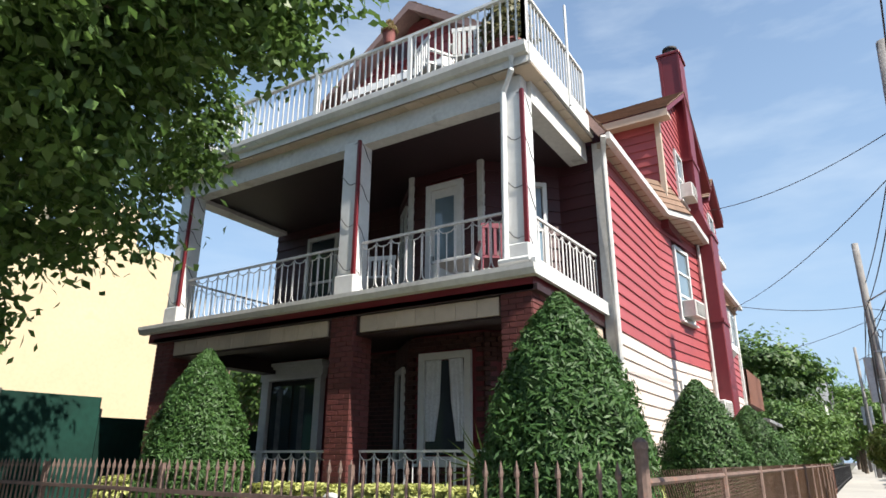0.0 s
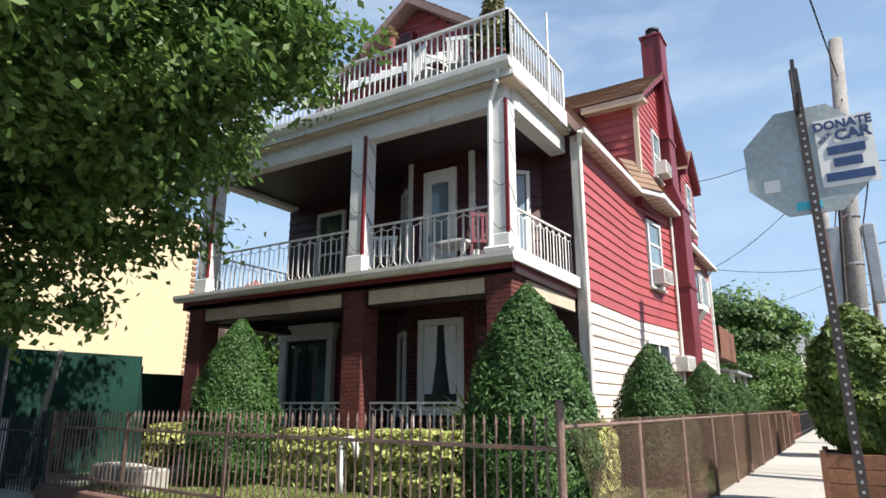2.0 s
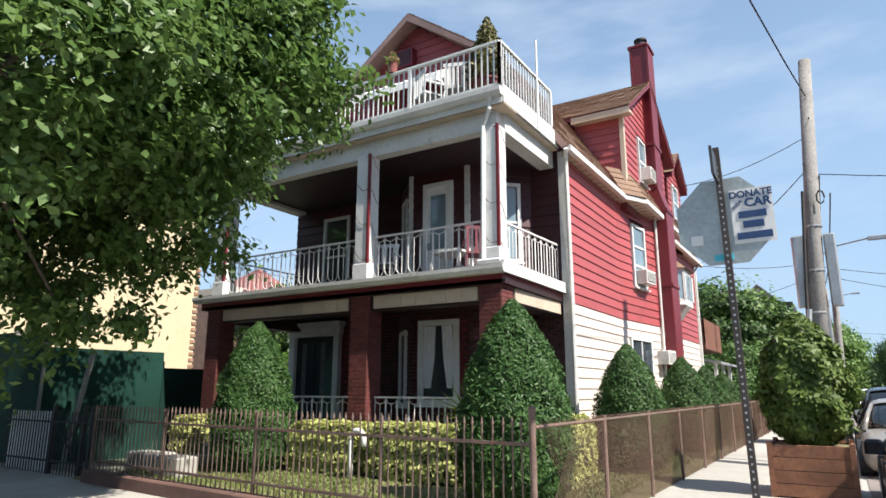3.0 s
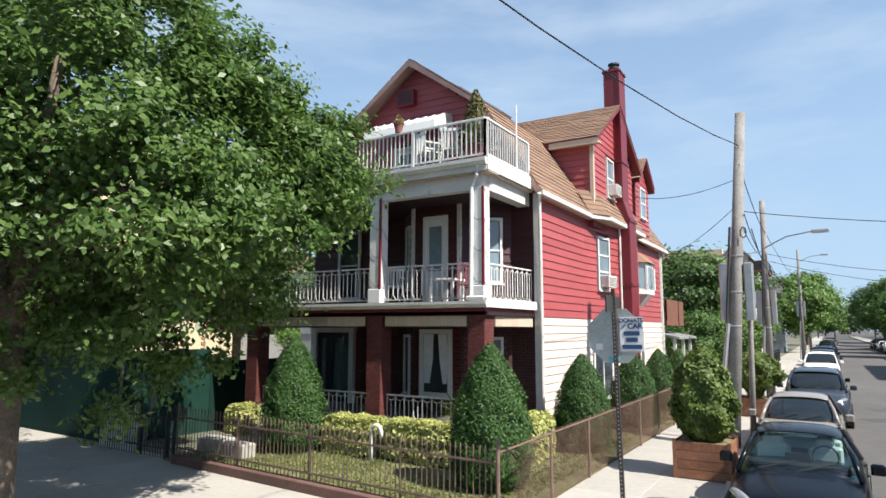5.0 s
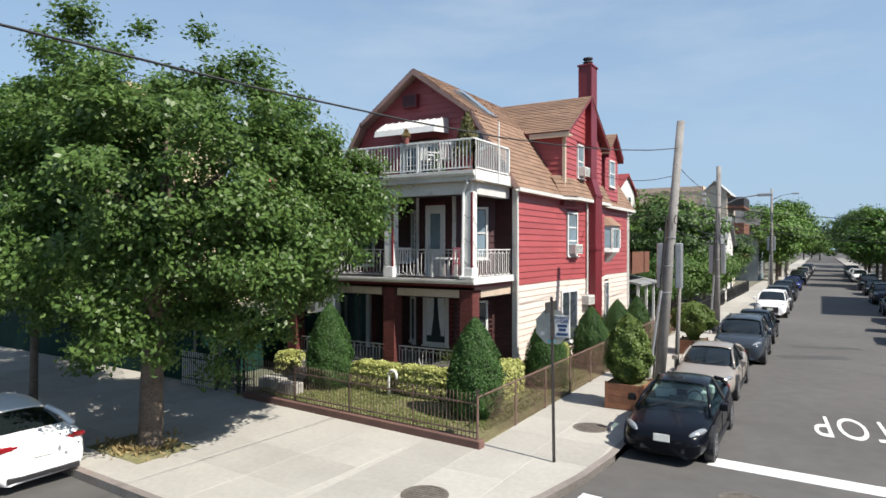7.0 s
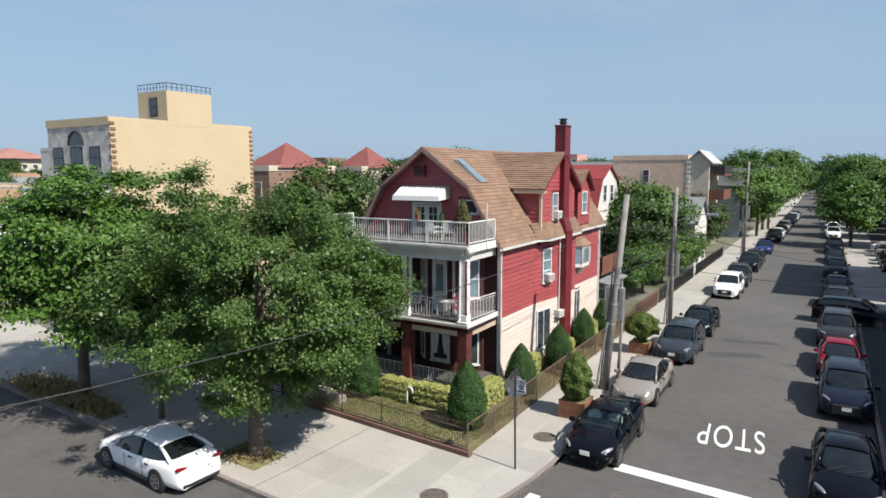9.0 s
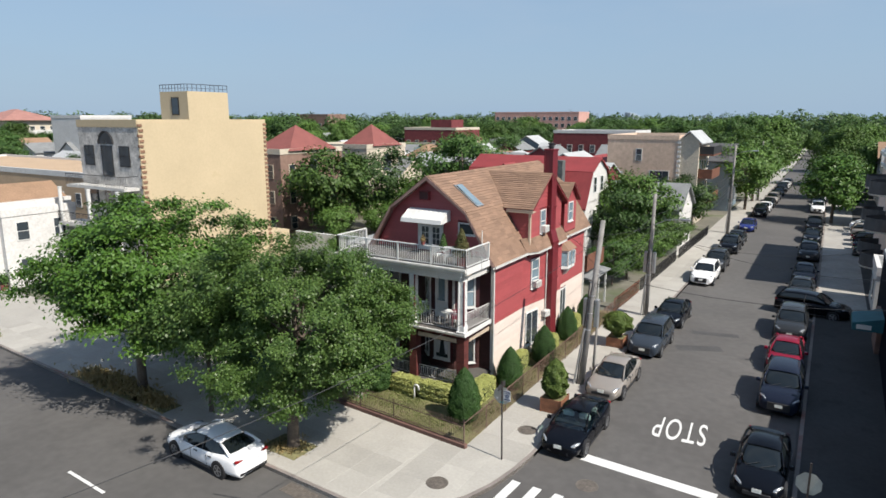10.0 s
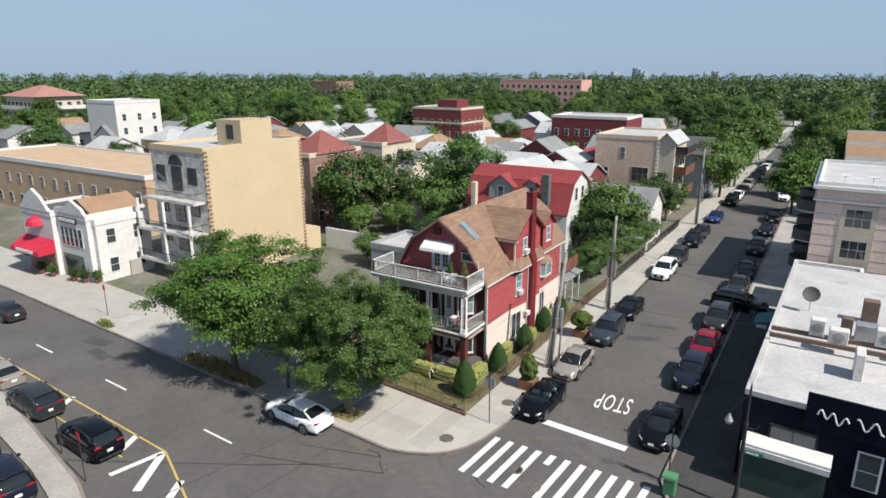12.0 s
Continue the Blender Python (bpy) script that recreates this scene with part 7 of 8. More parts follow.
for z in (6.2, 9.6):
    vb = part("balcony", G().box(-205.2, 70.6, z - 0.25, -185.8, 72, z).box(-187, 72, z - 0.25, -185.6, 86, z), WHITEWALL, villa, "long pale balcony")
    part("rail", G().box(-205.2, 70.6, z, -185.8, 70.75, z + 0.9).box(-185.8, 70.75, z, -185.6, 86, z + 0.9), WHITEWALL, vb)
for y0, y1 in ((33.8, 44.4), (49.5, 58.5)):
    tb = building("brown and cream flats with a red pyramid turret", -52, y0, -42, y1, 9.9, BROWNWALL if y0 < 40 else CREAMWALL, "flat", cover=ROOFGREY, front=(3, 3), side=(3, 3), name="apartment_building", trim=CREAMWALL)
    cy = (y0 + y1) / 2
    part("turret_roof", G().add([(-47.5, y0 + 1.2, 10.0), (-41.7, y0 + 1.2, 10.0), (-41.7, y1 - 1.2, 10.0), (-47.5, y1 - 1.2, 10.0), (-44.6, cy, 12.9)], [(0, 1, 4), (1, 2, 4), (2, 3, 4), (3, 0, 4), (3, 2, 1, 0)]), ROOFTERRA, tb, "red pyramid turret roof")
    part("arch_window", G().prism([(-41.96, cy + 0.9 * math.cos(math.pi * k / 8), 8.0 + 0.9 * math.sin(math.pi * k / 8)) for k in range(9)] + [(-41.96, cy - 0.9, 6.6), (-41.96, cy + 0.9, 6.6)], (0.06, 0, 0)), GLASS, tb)
# low sheds behind the lot
building("low white-roofed garage behind the house", -24, 23.5, -14, 30, 2.9, GREYWALL, "flat", cover=ROOFMEMB, name="garage")
for k in range(24):
    solid("fence_board", G().box(-20.4 + k * 0.3, 22.4, 0.1, -20.12 + k * 0.3, 22.43, 2.6 + 0.05 * math.sin(k * 3)), WOOD_GREY, "weathered grey timber fence board", "fence", group="boards of the back fence")
solid("garden_wall", G().box(-34.6, 28.2, 0, -24.5, 28.5, 2.5), WHITEWALL, "low white rendered garden wall", "wall")

# red gambrel house next along the street
rh = thing("house", "white house with a red gambrel roof and grey dormers", "house", (-10.5, 33.5, 0))
part("wall", G().box(-17, 29.9, 0, -4.9, 37.1, 7.0), WHITEWALL, rh)
prof = [(29.9, 6.9), (31.2, 9.55), (33.5, 10.7), (35.8, 9.55), (37.1, 6.9)]
part("gable", G().prism([(-17, y, z) for y, z in prof], (12.1, 0, 0)), WHITEWALL, rh)
for (ya, za), (yb_, zb_) in zip([(29.5, 6.4)] + prof[1:3], prof[1:3] + [(33.5, 10.7)]):
    if ya != yb_:
        part("roof", G().prism([(-17.3, ya, za), (-17.3, yb_, zb_), (-17.3, yb_, zb_ + 0.15), (-17.3, ya - 0.05, za + 0.12)], (12.6, 0, 0)), ROOFRED, rh)
for (ya, za), (yb_, zb_) in (((33.5, 10.7), (35.8, 9.55)), ((35.8, 9.55), (37.5, 6.4))):
    part("roof", G().prism([(-17.3, ya, za), (-17.3, yb_, zb_), (-17.3, yb_, zb_ + 0.15), (-17.3, ya, za + 0.15)], (12.6, 0, 0)), ROOFRED, rh)
for xc, hw_, zt in ((-12.9, 1.5, 10.1), (-9.3, 0.65, 9.9)):
    d = part("dormer", G().prism([(xc - hw_, 30.0, 7.2), (xc + hw_, 30.0, 7.2), (xc + hw_, 30.0, zt - hw_ * 0.75), (xc, 30.0, zt), (xc - hw_, 30.0, zt - hw_ * 0.75)], (0, 2.5, 0)), GREYWALL, rh, "grey dormer with a red roof")
    simple_window(d, frame_at((xc - hw_, 30.0), (xc + hw_, 30.0)), hw_ - 0.35, hw_ + 0.35, 7.7, 8.9)
    for s in (1, -1):
        part("roof", G().prism([(xc + s * (hw_ + 0.25), 29.8, zt - (hw_ + 0.25) * 0.75), (xc, 29.8, zt), (xc, 29.8, zt + 0.14), (xc + s * (hw_ + 0.25), 29.8, zt - (hw_ + 0.25) * 0.75 + 0.14)], (0, 3.0, 0)), ROOFRED, d)
part("chimney", G().soft(-7.9, 29.6, 5.5, -7.0, 30.3, 10.7, 0.04), mat("dark_stone", (0.09, 0.10, 0.10), 0.9, var=0.3, scale=4), rh, "dark stone chimney")
part("chimney", G().soft(-16.3, 29.2, 5.5, -15.7, 29.8, 9.2, 0.04), CREAMWALL, rh, "cream chimney stack")
for j, z in enumerate((2.0, 4.8, 7.8)):
    for y in (32.0, 33.9):
        if j < 2 or y:
            simple_window(rh, frame_at((-4.9, 29.9), (-4.9, 37.1)), y - 29.9, y - 29.2, z, z + 1.3)
rh.location = (-12.7, 39.5, -0.7)
# small houses between
nx = building("beige house with a brown timber balcony beside the street", -11.5, 24.0, -5.2, 28.9, 5.6, CREAMWALL, "hip", 7.4, ROOFBROWN, side=(2, 2))
bal = part("balcony", G().box(-5.2, 23.8, 3.15, -2.7, 27.6, 3.35), BROWNWOOD, nx, "brown timber balcony")
part("rail", G().box(-2.75, 23.8, 3.35, -2.7, 27.6, 4.3).box(-5.2, 23.8, 3.35, -2.7, 23.85, 4.3), BROWNWOOD, bal)
part("canopy", G().prism([(-5.2, 23.7, 3.1), (-2.2, 23.7, 2.55), (-2.2, 23.7, 2.65), (-5.2, 23.7, 3.2)], (0, 4.2, 0)), ROOFGREY, nx)
for y in (23.9, 25.7, 27.4):
    part("post", G().box(-2.5, y, 0.1, -2.38, y + 0.12, 2.6), WHITE, nx)
for a, b, lab in (((-1.0, 25.0), (-0.9, 31.5), 1), ((-0.9, 31.8), (-0.8, 45), 2), ((-0.8, 46), (-0.6, 62), 3)):
    m = frame_at(a, b)
    L = (Vector(b) - Vector(a)).length
    t = thing("yard_fence", "dark iron yard fence along the pavement", "fence", (a[0], a[1], 0.15))
    part("rail", G().box(0, -0.02, 1.05, L, 0.02, 1.1, m).box(0, -0.02, 0.3, L, 0.02, 0.34, m), BLACK if lab > 1 else BROWNWOOD, t)
    me = G().box(-0.012, -0.012, 0.1, 0.012, 0.012, 1.2).mesh("picket", BLACK if lab > 1 else BROWNWOOD)
    for k in range(int(L / 0.16)):
        piece("picket", me, t, m @ Matrix.Translation((k * 0.16, 0, 0)))
building("small white house with a grey gabled roof", -9, 47, -1.2, 53.5, 4.9, WHITEWALL, "gable", 7.0, ROOFGREY, "x", side=(2, 1))
bb = building("tan brick three-storey block with white corner quoins", -15.1, 68, -5.9, 82, 11.2, TANBRICK, "flat", cover=ROOFMEMB, name="apartment_building", trim=TANBRICK)
bmx = frame_at((-15.1, 68), (-5.9, 68))
for s0, s1, z0, z1, c in ((3.9, 4.6, 8.2, 9.7, 1), (1.6, 2.2, 5.3, 6.6, 1), (0.2, 0.7, 5.3, 6.6, 1), (5.8, 8.2, 4.9, 6.9, 3), (5.8, 8.2, 1.4, 3.4, 3)):
    simple_window(bb, bmx, s0, s1, z0, z1, WHITE, c)
wb = building("white balconied front block with a pointed gable", -5.9, 68.2, -3.4, 76, 10.8, CREAMWALL, "gable", 12.0, ROOFWHITE, "y", side=(4, 3), name="apartment_building")
for k in range(18):
    part("quoin", G().box(-6.0, 67.94, 0.3 + k * 0.6, -5.6, 68.19, 0.6 + k * 0.6), WHITEWALL, wb)
for z in (3.2, 6.3, 9.2):
    b_ = part("balcony", G().box(-3.4, 68.6, z - 0.2, -1.7, 75, z), BROWNWOOD, wb)
    part("rail", G().box(-1.75, 68.65, z, -1.7, 75, z + 1.0).box(-3.4, 68.6, z, -1.7, 68.65, z + 1.0), BROWNWOOD if z < 9 else BLACK, b_)
building("dark blue-grey house behind street trees", -9.5, 84, -1.5, 94, 7.5, BLUEWALL, "gable", 9.8, DKROOF, "x", side=(3, 2))
rt = building("red flat-roofed terrace with a white cornice", -38.8, 108, -22, 120, 11, REDWALL, "flat", cover=ROOFMEMB, front=(7, 3), side=(3, 3), name="apartment_building", trim=WHITEWALL)
rb = building("red brick block with white bands and a small penthouse", -82, 116, -67, 128, 11.2, REDWALL, "flat", cover=ROOFGREY, front=(6, 3), side=(4, 3), name="apartment_building", trim=CREAMWALL)
part("band", G().box(-82.1, 115.9, 7.4, -66.9, 128, 7.9), CREAMWALL, rb, "pale stone band")
part("penthouse", G().box(-76, 119, 11.2, -70, 125, 13.4), REDWALL, rb)
r2 = random.Random(4)
walls = [WHITEWALL, CREAMWALL, GREYWALL, BLUEWALL, REDWALL, WHITEWALL, TANWALL]
covers = [ROOFGREY, ROOFWHITE, ROOFWHITE, ROOFGREY, ROOFWHITE, ROOFBROWN, ROOFWHITE]
names = {WHITEWALL.name: "white", CREAMWALL.name: "cream", GREYWALL.name: "grey", BLUEWALL.name: "blue-grey", REDWALL.name: "maroon", TANWALL.name: "tan"}
cn = {ROOFGREY.name: "grey", ROOFWHITE.name: "pale", ROOFRED.name: "red", ROOFBROWN.name: "brown"}
for iy, y in enumerate((58, 72, 86, 100, 132, 150)):
    for ix, x in enumerate((-42, -36, -47, -60, -73, -88, -104, -122, -142)):
        if (y == 58 and x > -30) or (y < 62 and x in (-47, -36)) or (y > 99 and y < 125 and x > -66 and x < -12):
            continue
        w, d, h = r2.uniform(6, 8.5), r2.uniform(7.5, 10.5), r2.uniform(4.8, 7.2)
        wl_, cv = r2.choice(walls), r2.choice(covers)
        x_, y_ = x + r2.uniform(-1.5, 1.5), y + r2.uniform(-1.5, 1.5)
        building(names[wl_.name] + " neighbourhood house with a " + cn[cv.name] + " pitched roof", x_ - w / 2, y_ - d / 2, x_ + w / 2, y_ + d / 2, h, wl_, r2.choice(["gable", "gable", "hip"]), h + r2.uniform(1.6, 2.6), cv, r2.choice("xy"), front=(2, 2) if y < 80 else (2, 1), side=(2, 2) if y < 80 else None, floor=2.6, win=(0.9, 1.3))
for x, y, ax in ((-13.5, 48.0, "y"), (-20.2, 48.5, "y"), (-14.2, 57.5, "x"), (-21.3, 58.0, "y"), (-19.5, 67.0, "y"), (-27.0, 66.5, "x"), (-34.5, 66.0, "y"), (-19.0, 76.0, "y"), (-27.5, 78.0, "y"), (-35.5, 79.5, "x"), (-19.0, 87.5, "x"), (-12.0, 99.0, "x")):
    w, h = r2.uniform(5.6, 6.4), r2.uniform(6.0, 7.4)
    wl_, cv = r2.choice([WHITEWALL, WHITEWALL, GREYWALL, CREAMWALL, REDWALL]), r2.choice([ROOFWHITE, ROOFWHITE, ROOFGREY, ROOFRED])
    building(names[wl_.name] + " narrow house with a " + cn[cv.name] + " gabled roof", x - w / 2, y - 4, x + w / 2, y + 4, h, wl_, "gable", h + r2.uniform(1.6, 2.2), cv, ax, front=(2, 2), side=(2, 2), floor=2.9, win=(0.9, 1.3))
for x, y in ((-62, 40), (-66, 52), (-78, 58), (-110, 48), (-125, 60), (-138, 44), (-118, 78), (-150, 60), (-96, 60), (-64, 62), (-14, 92), (-16, 130), (-26, 140), (-40, 142)):
    w, d, h = r2.uniform(7, 10), r2.uniform(7, 10), r2.uniform(5, 7)
    wl_, cv = r2.choice(walls), r2.choice(covers)
    building(names[wl_.name] + " neighbourhood house with a " + cn[cv.name] + " roof", x - w / 2, y - d / 2, x + w / 2, y + d / 2, h, wl_, r2.choice(["gable", "hip"]), h + 2.2, cv, r2.choice("xy"), front=(2, 1), side=(2, 1), floor=2.6)
building("far pink brick apartment slab over the trees", -130, 262, -88, 276, 16.5, mat("pink_brick", (0.50, 0.29, 0.25), 0.85), "flat", cover=ROOFGREY, front=(14, 5), name="apartment_building", win=(1.5, 1.5))
building("far brown apartment slab over the trees", 40, 330, 100, 344, 16, BROWNWALL, "flat", cover=ROOFGREY, front=(14, 5), name="apartment_building", win=(1.5, 1.5))
building("far red brick block over the trees", -215, 215, -195, 228, 15.5, BROWNWALL, "flat", cover=ROOFGREY, front=(6, 4), name="apartment_building", win=(1.5, 1.5))

sky_line = G()
rs5 = random.Random(8)
for k in range(46):
    u = rs5.random()
    x = -560 + 430 * u
    w = rs5.uniform(3, 8)
    peak = 22 * math.exp(-((x + 425) / 38) ** 2) + 12 * math.exp(-((x + 240) / 40) ** 2)
    sky_line.box(x, 1490 + 20 * rs5.random(), -5, x + w, 1530, 10 + (peak + 3) * rs5.uniform(0.4, 1.0))
# Distance haze is mixed into the tower colour as pale blue-grey.
solid("backdrop", sky_line, mat("haze_tinted_towers", (0.25, 0.30, 0.35), 0.9, var=0.04, scale=0.02, fine=0.2, bump=0), "towers on the far horizon, tinted pale with haze", "skyline", kind="structure")

# ---- restaurant across the side street ----
rs = thing("restaurant", "dark navy restaurant with a white membrane roof and rooftop units", "restaurant", (20, 18, 0))
FR = [(14.25, 5.7), (27, 5.0), (27, 33), (14.75, 33)]
part("wall", G().slab(FR, 0, 4.75), NAVYWALL, rs)
part("roof", G().slab([(14.5, 5.95), (26.8, 5.3), (26.8, 32.8), (15.0, 32.8)], 4.75, 4.8), ROOFMEMB, rs, "patched white roof membrane")
part("parapet", strip([(14.25, 5.7), (14.75, 33)], -0.26, 4.75, 5.05), ROOFMEMB, rs)
part("parapet", strip([(14.25, 5.7), (27, 5.0)], 0.24, 4.75, 5.02), ROOFMEMB, rs)
sgb = part("sign_board", G().slab([(17.0, 5.42), (27, 4.86), (27, 5.0), (17.0, 5.55)], 3.9, 5.75), NAVYWALL, rs, "raised navy sign board with a white script logo")
part("logo_stroke", G().tube([(17.5 + 0.045 * k, 5.38 - 0.0025 * k, 4.75 + 0.22 * math.sin(k * 0.55) + 0.1 * math.sin(k * 0.21)) for k in range(30)], 0.045, 6), WHITE, sgb)
part("logo_stroke", G().tube([(19.1 + 0.045 * k, 5.29 - 0.0025 * k, 4.75 + 0.26 * math.sin(k * 0.42 + 1)) for k in range(26)], 0.045, 6), WHITE, sgb)
rm = frame_at((14.25, 5.7), (27, 5.0))
simple_window(rs, rm, 1.4, 3.4, 1.9, 3.5, DARKROOM, 2)
simple_window(rs, rm, 5.2, 6.1, 1.5, 3.3, WHITE)
part("canopy", G().box(0.3, -1.3, 2.55, 4.2, 0.0, 2.75, rm), WHITE, rs, "white entrance canopy over green glass")
part("canopy_fascia", G().box(0.3, -1.36, 2.3, 4.2, -1.28, 2.6, rm), WHITE_OLD, rs)
part("enclosure", G().box(0.4, -1.25, 0.15, 4.1, -0.05, 2.5, rm), mat("green_glass", (0.03, 0.055, 0.048), 0.3), rs)
for x0, x1, y, z in ((14.6, 21.5, 13.2, 5.25), (14.6, 21.5, 14.4, 5.25)):
    part("steel_beam", G().box(x0, y, z, x1, y + 0.2, z + 0.25), RUST, rs, "rusty rooftop steel beam")
for x, y, w, h in ((16.6, 14.2, 0.8, 1.0), (17.6, 13.4, 1.0, 0.85), (19.9, 14.3, 1.1, 1.0), (21.5, 13.8, 0.9, 0.8)):
    u = part("condenser", G().soft(x, y, 5.45, x + w, y + 0.7, 5.45 + h, 0.04), WHITE_OLD, rs, "white rooftop air-conditioning condenser")
    part("fan_grille", G().lathe([(0.3, 0), (0.3, 0.02), (0.05, 0.03)], 16, Matrix.Translation((x + w / 2, y, 5.45 + h / 2)) @ Matrix.Rotation(radians(90), 4, "X")), ACGREY, u)
for x, y, w, d, h, material in ((18.2, 15.5, 0.6, 0.6, 1.6, RUST), (19.4, 20.0, 0.9, 0.8, 1.5, RUST), (19.0, 16.2, 1.2, 0.9, 1.1, STEEL), (18.9, 10.2, 0.45, 1.4, 1.5, WHITE_OLD)):
    part("duct", G().soft(x, y, 4.8, x + w, y + d, 4.8 + h, 0.03), material, rs)
part("dish", G().lathe([(0.02, 0), (0.35, 0.06), (0.55, 0.18), (0.5, 0.17), (0.3, 0.08), (0.02, 0.03)], 18, Matrix.Translation((16.4, 20.5, 6.0)) @ Matrix.Rotation(radians(55), 4, "X")), DKROOF, rs, "dark satellite dish")
part("dish_mast", G().tube([(16.4, 20.6, 4.8), (16.4, 20.6, 6.0)], 0.035, 6), STEEL, rs)
aw2 = part("awning", G().prism([(14.45, 22.6, 2.9), (13.0, 22.6, 2.5), (13.0, 22.6, 2.1), (14.45, 22.6, 2.1)], (0, 2.4, 0)), TEAL, rs, "teal canvas side awning")
part("text_bar", G().box(13.2, 22.56, 2.2, 13.9, 22.6, 2.45), WHITE, aw2)
part("side_door", G().box(14.35, 25, 0.15, 14.6, 28, 2.3), BROWNWALL, rs)
# pink-beige flats with a white cornice
pk = building("pink-beige flats with a white cornice and roof terrace", 15.5, 40, 30, 58, 10.6, PINKWALL, "flat", cover=ROOFMEMB, name="apartment_building", trim=WHITE)
part("cornice", G().box(15.1, 39.6, 10.3, 30.2, 58.2, 10.6).box(15.25, 39.75, 9.2, 30.2, 58.2, 9.4), WHITE, pk)
pm = frame_at((15.5, 40), (30, 40))
for z in (1.2, 4.1, 7.0):
    for s in (2.5, 7.5):
        part("surround", G().box(s - 0.4, -0.06, z - 0.9, s + 2.4, 0.02, z + 2.0, pm), CREAMWALL, pk)
        simple_window(pk, pm, s, s + 2.0, z, z + 1.6, WHITE, 3)
for k in range(9):
    part("panel_joint", G().box(0, -0.015, 1.0 + k * 1.0, 14.5, 0.01, 1.03 + k * 1.0, pm), BROWNWALL, pk)
for z in (2.0, 4.9, 7.8):
    for y in (43, 49):
        b_ = part("balcony", G().lathe([(1.6, z - 0.15), (1.7, z)], 20, Matrix.Translation((15.5, y, 0))), WHITE_OLD, pk)
        part("rail", G().lathe([(1.66, z), (1.66, z + 1.0), (1.62, z + 1.0), (1.62, z)], 20, Matrix.Translation((15.5, y, 0))), DKROOF, b_)
for k in range(5):
    t = thing("terrace_table", "white table with chairs on a roof terrace", "table", (17.5 + k * 2.2, 42, 10.65))
    part("tabletop", G().box(17.1 + k * 2.2, 41.6, 11.35, 17.9 + k * 2.2, 42.4, 11.4), WHITE, t)
    part("leg", G().tube([(17.5 + k * 2.2, 42, 10.6), (17.5 + k * 2.2, 42, 11.36)], 0.04, 6), WHITE, t)
building("low white house front across the street", 14.6, 34, 20, 39, 3.2, WHITEWALL, "flat", cover=ROOFGREY, west=(2, 1))
for k, (y, h) in enumerate(((76, 6.5), (88, 7.0), (100, 6.5), (112, 7.2), (124, 6.6))):
    building("detached house with a pitched roof beyond the flats", 18, y, 27, y + 9, h, (GREYWALL, WHITEWALL, CREAMWALL)[k % 3], "gable", h + 2.4, (ROOFGREY, ROOFBROWN)[k % 2], "x", front=(2, 2), west=(2, 2))

# street lamp, bin and avenue poles
lp = thing("street_lamp", "ornate black double-arm street lamp at the corner", "street lamp", (14.7, 2.6, 0.15))
part("pole", G().lathe([(0.28, 0.1), (0.26, 0.5), (0.12, 0.8), (0.09, 1.4), (0.085, 4.6), (0.12, 4.7), (0.06, 5.0), (0.05, 6.6), (0.01, 6.9)], 12, Matrix.Translation((14.7, 2.6, 0))), BLACK, lp)
part("arm", G().tube([(14.7, 2.6, 6.2), (14.45, 2.6, 6.0), (14.1, 2.6, 5.5), (13.95, 2.6, 5.1)], 0.035, 8), BLACK, lp)
part("lamp_head", G().lathe([(0.03, 5.12), (0.09, 4.95), (0.2, 4.72), (0.12, 4.55), (0.02, 4.5)], 12, Matrix.Translation((13.95, 2.6, 0))), STEEL, lp)
part("arm", G().tube([(14.7, 2.6, 4.6), (15.1, 2.6, 4.55), (15.25, 2.6, 4.8)], 0.025, 6), BLACK, lp)
part("street_plate", G().box(14.75, 2.57, 3.2, 15.6, 2.6, 3.42), mat("green_plate", (0.01, 0.16, 0.08), 0.5), lp, "green street name plate")
part("text_bar", G().box(14.85, 2.555, 3.27, 15.4, 2.57, 3.35), WHITE, lp)
bn = thing("litter_bin", "green metal litter bin on the corner", "litter bin", (11.75, 2.1, 0.15))
part("body", G().soft(11.45, 1.8, 0.17, 12.05, 2.4, 1.05, 0.05), mat("bin_green", (0.05, 0.17, 0.08), 0.5), bn)
part("lid", G().prism([(11.42, 2.1 + 0.33 * math.cos(math.pi * k / 8), 1.05 + 0.26 * math.sin(math.pi * k / 8)) for k in range(9)], (0.66, 0, 0)), mat("bin_lid_green", (0.07, 0.2, 0.1), 0.5), bn)
for x, y, s in ((-14.3, -12.9, 0), (-17.9, -12.2, 1), (-35.3, 1.0, 2)):
    t = thing("sign_pole", "slim metal sign pole on the pavement", "street sign", (x, y, 0.15))
    part("pole", G().tube([(x, y, 0.1), (x, y, 3.0)], 0.03, 6), POSTM, t)
    if s != 1:
        part("plate", G().box(x - 0.15, y - 0.02, 2.5, x + 0.15, y - 0.005, 2.95), REDCANVAS, t)

# ---- things on the decks ----
def pot_plant(name, label, x, y, z, r, h, leaf, spread, seed, tall):
    t = thing(name, label, "plant", (x, y, z))
    part("pot", G().lathe([(r * 0.72, z), (r, z + h * 0.92), (r * 1.08, z + h * 0.92), (r * 1.08, z + h), (r * 0.85, z + h)], 16, Matrix.Translation((x, y, 0))), ROOFTERRA, t)
    rg = np.random.default_rng(seed)
    zz = rg.uniform(0, 1, 1800)
    rr = spread * (1 - zz) ** 0.7 * rg.uniform(0.4, 1, 1800)
    a = rg.uniform(0, 6.28, 1800)
    part("foliage", leaf_mesh("foliage", np.stack([rr * np.cos(a), rr * np.sin(a), h + zz * tall], 1), np.stack([np.cos(a), np.sin(a), a * 0 + 0.5], 1), 0.06, leaf, rg, 2.0), None, t, local=True)


CONIFER = leaf_mat("browning_conifer", (0.05, 0.07, 0.018), (0.16, 0.13, 0.05))
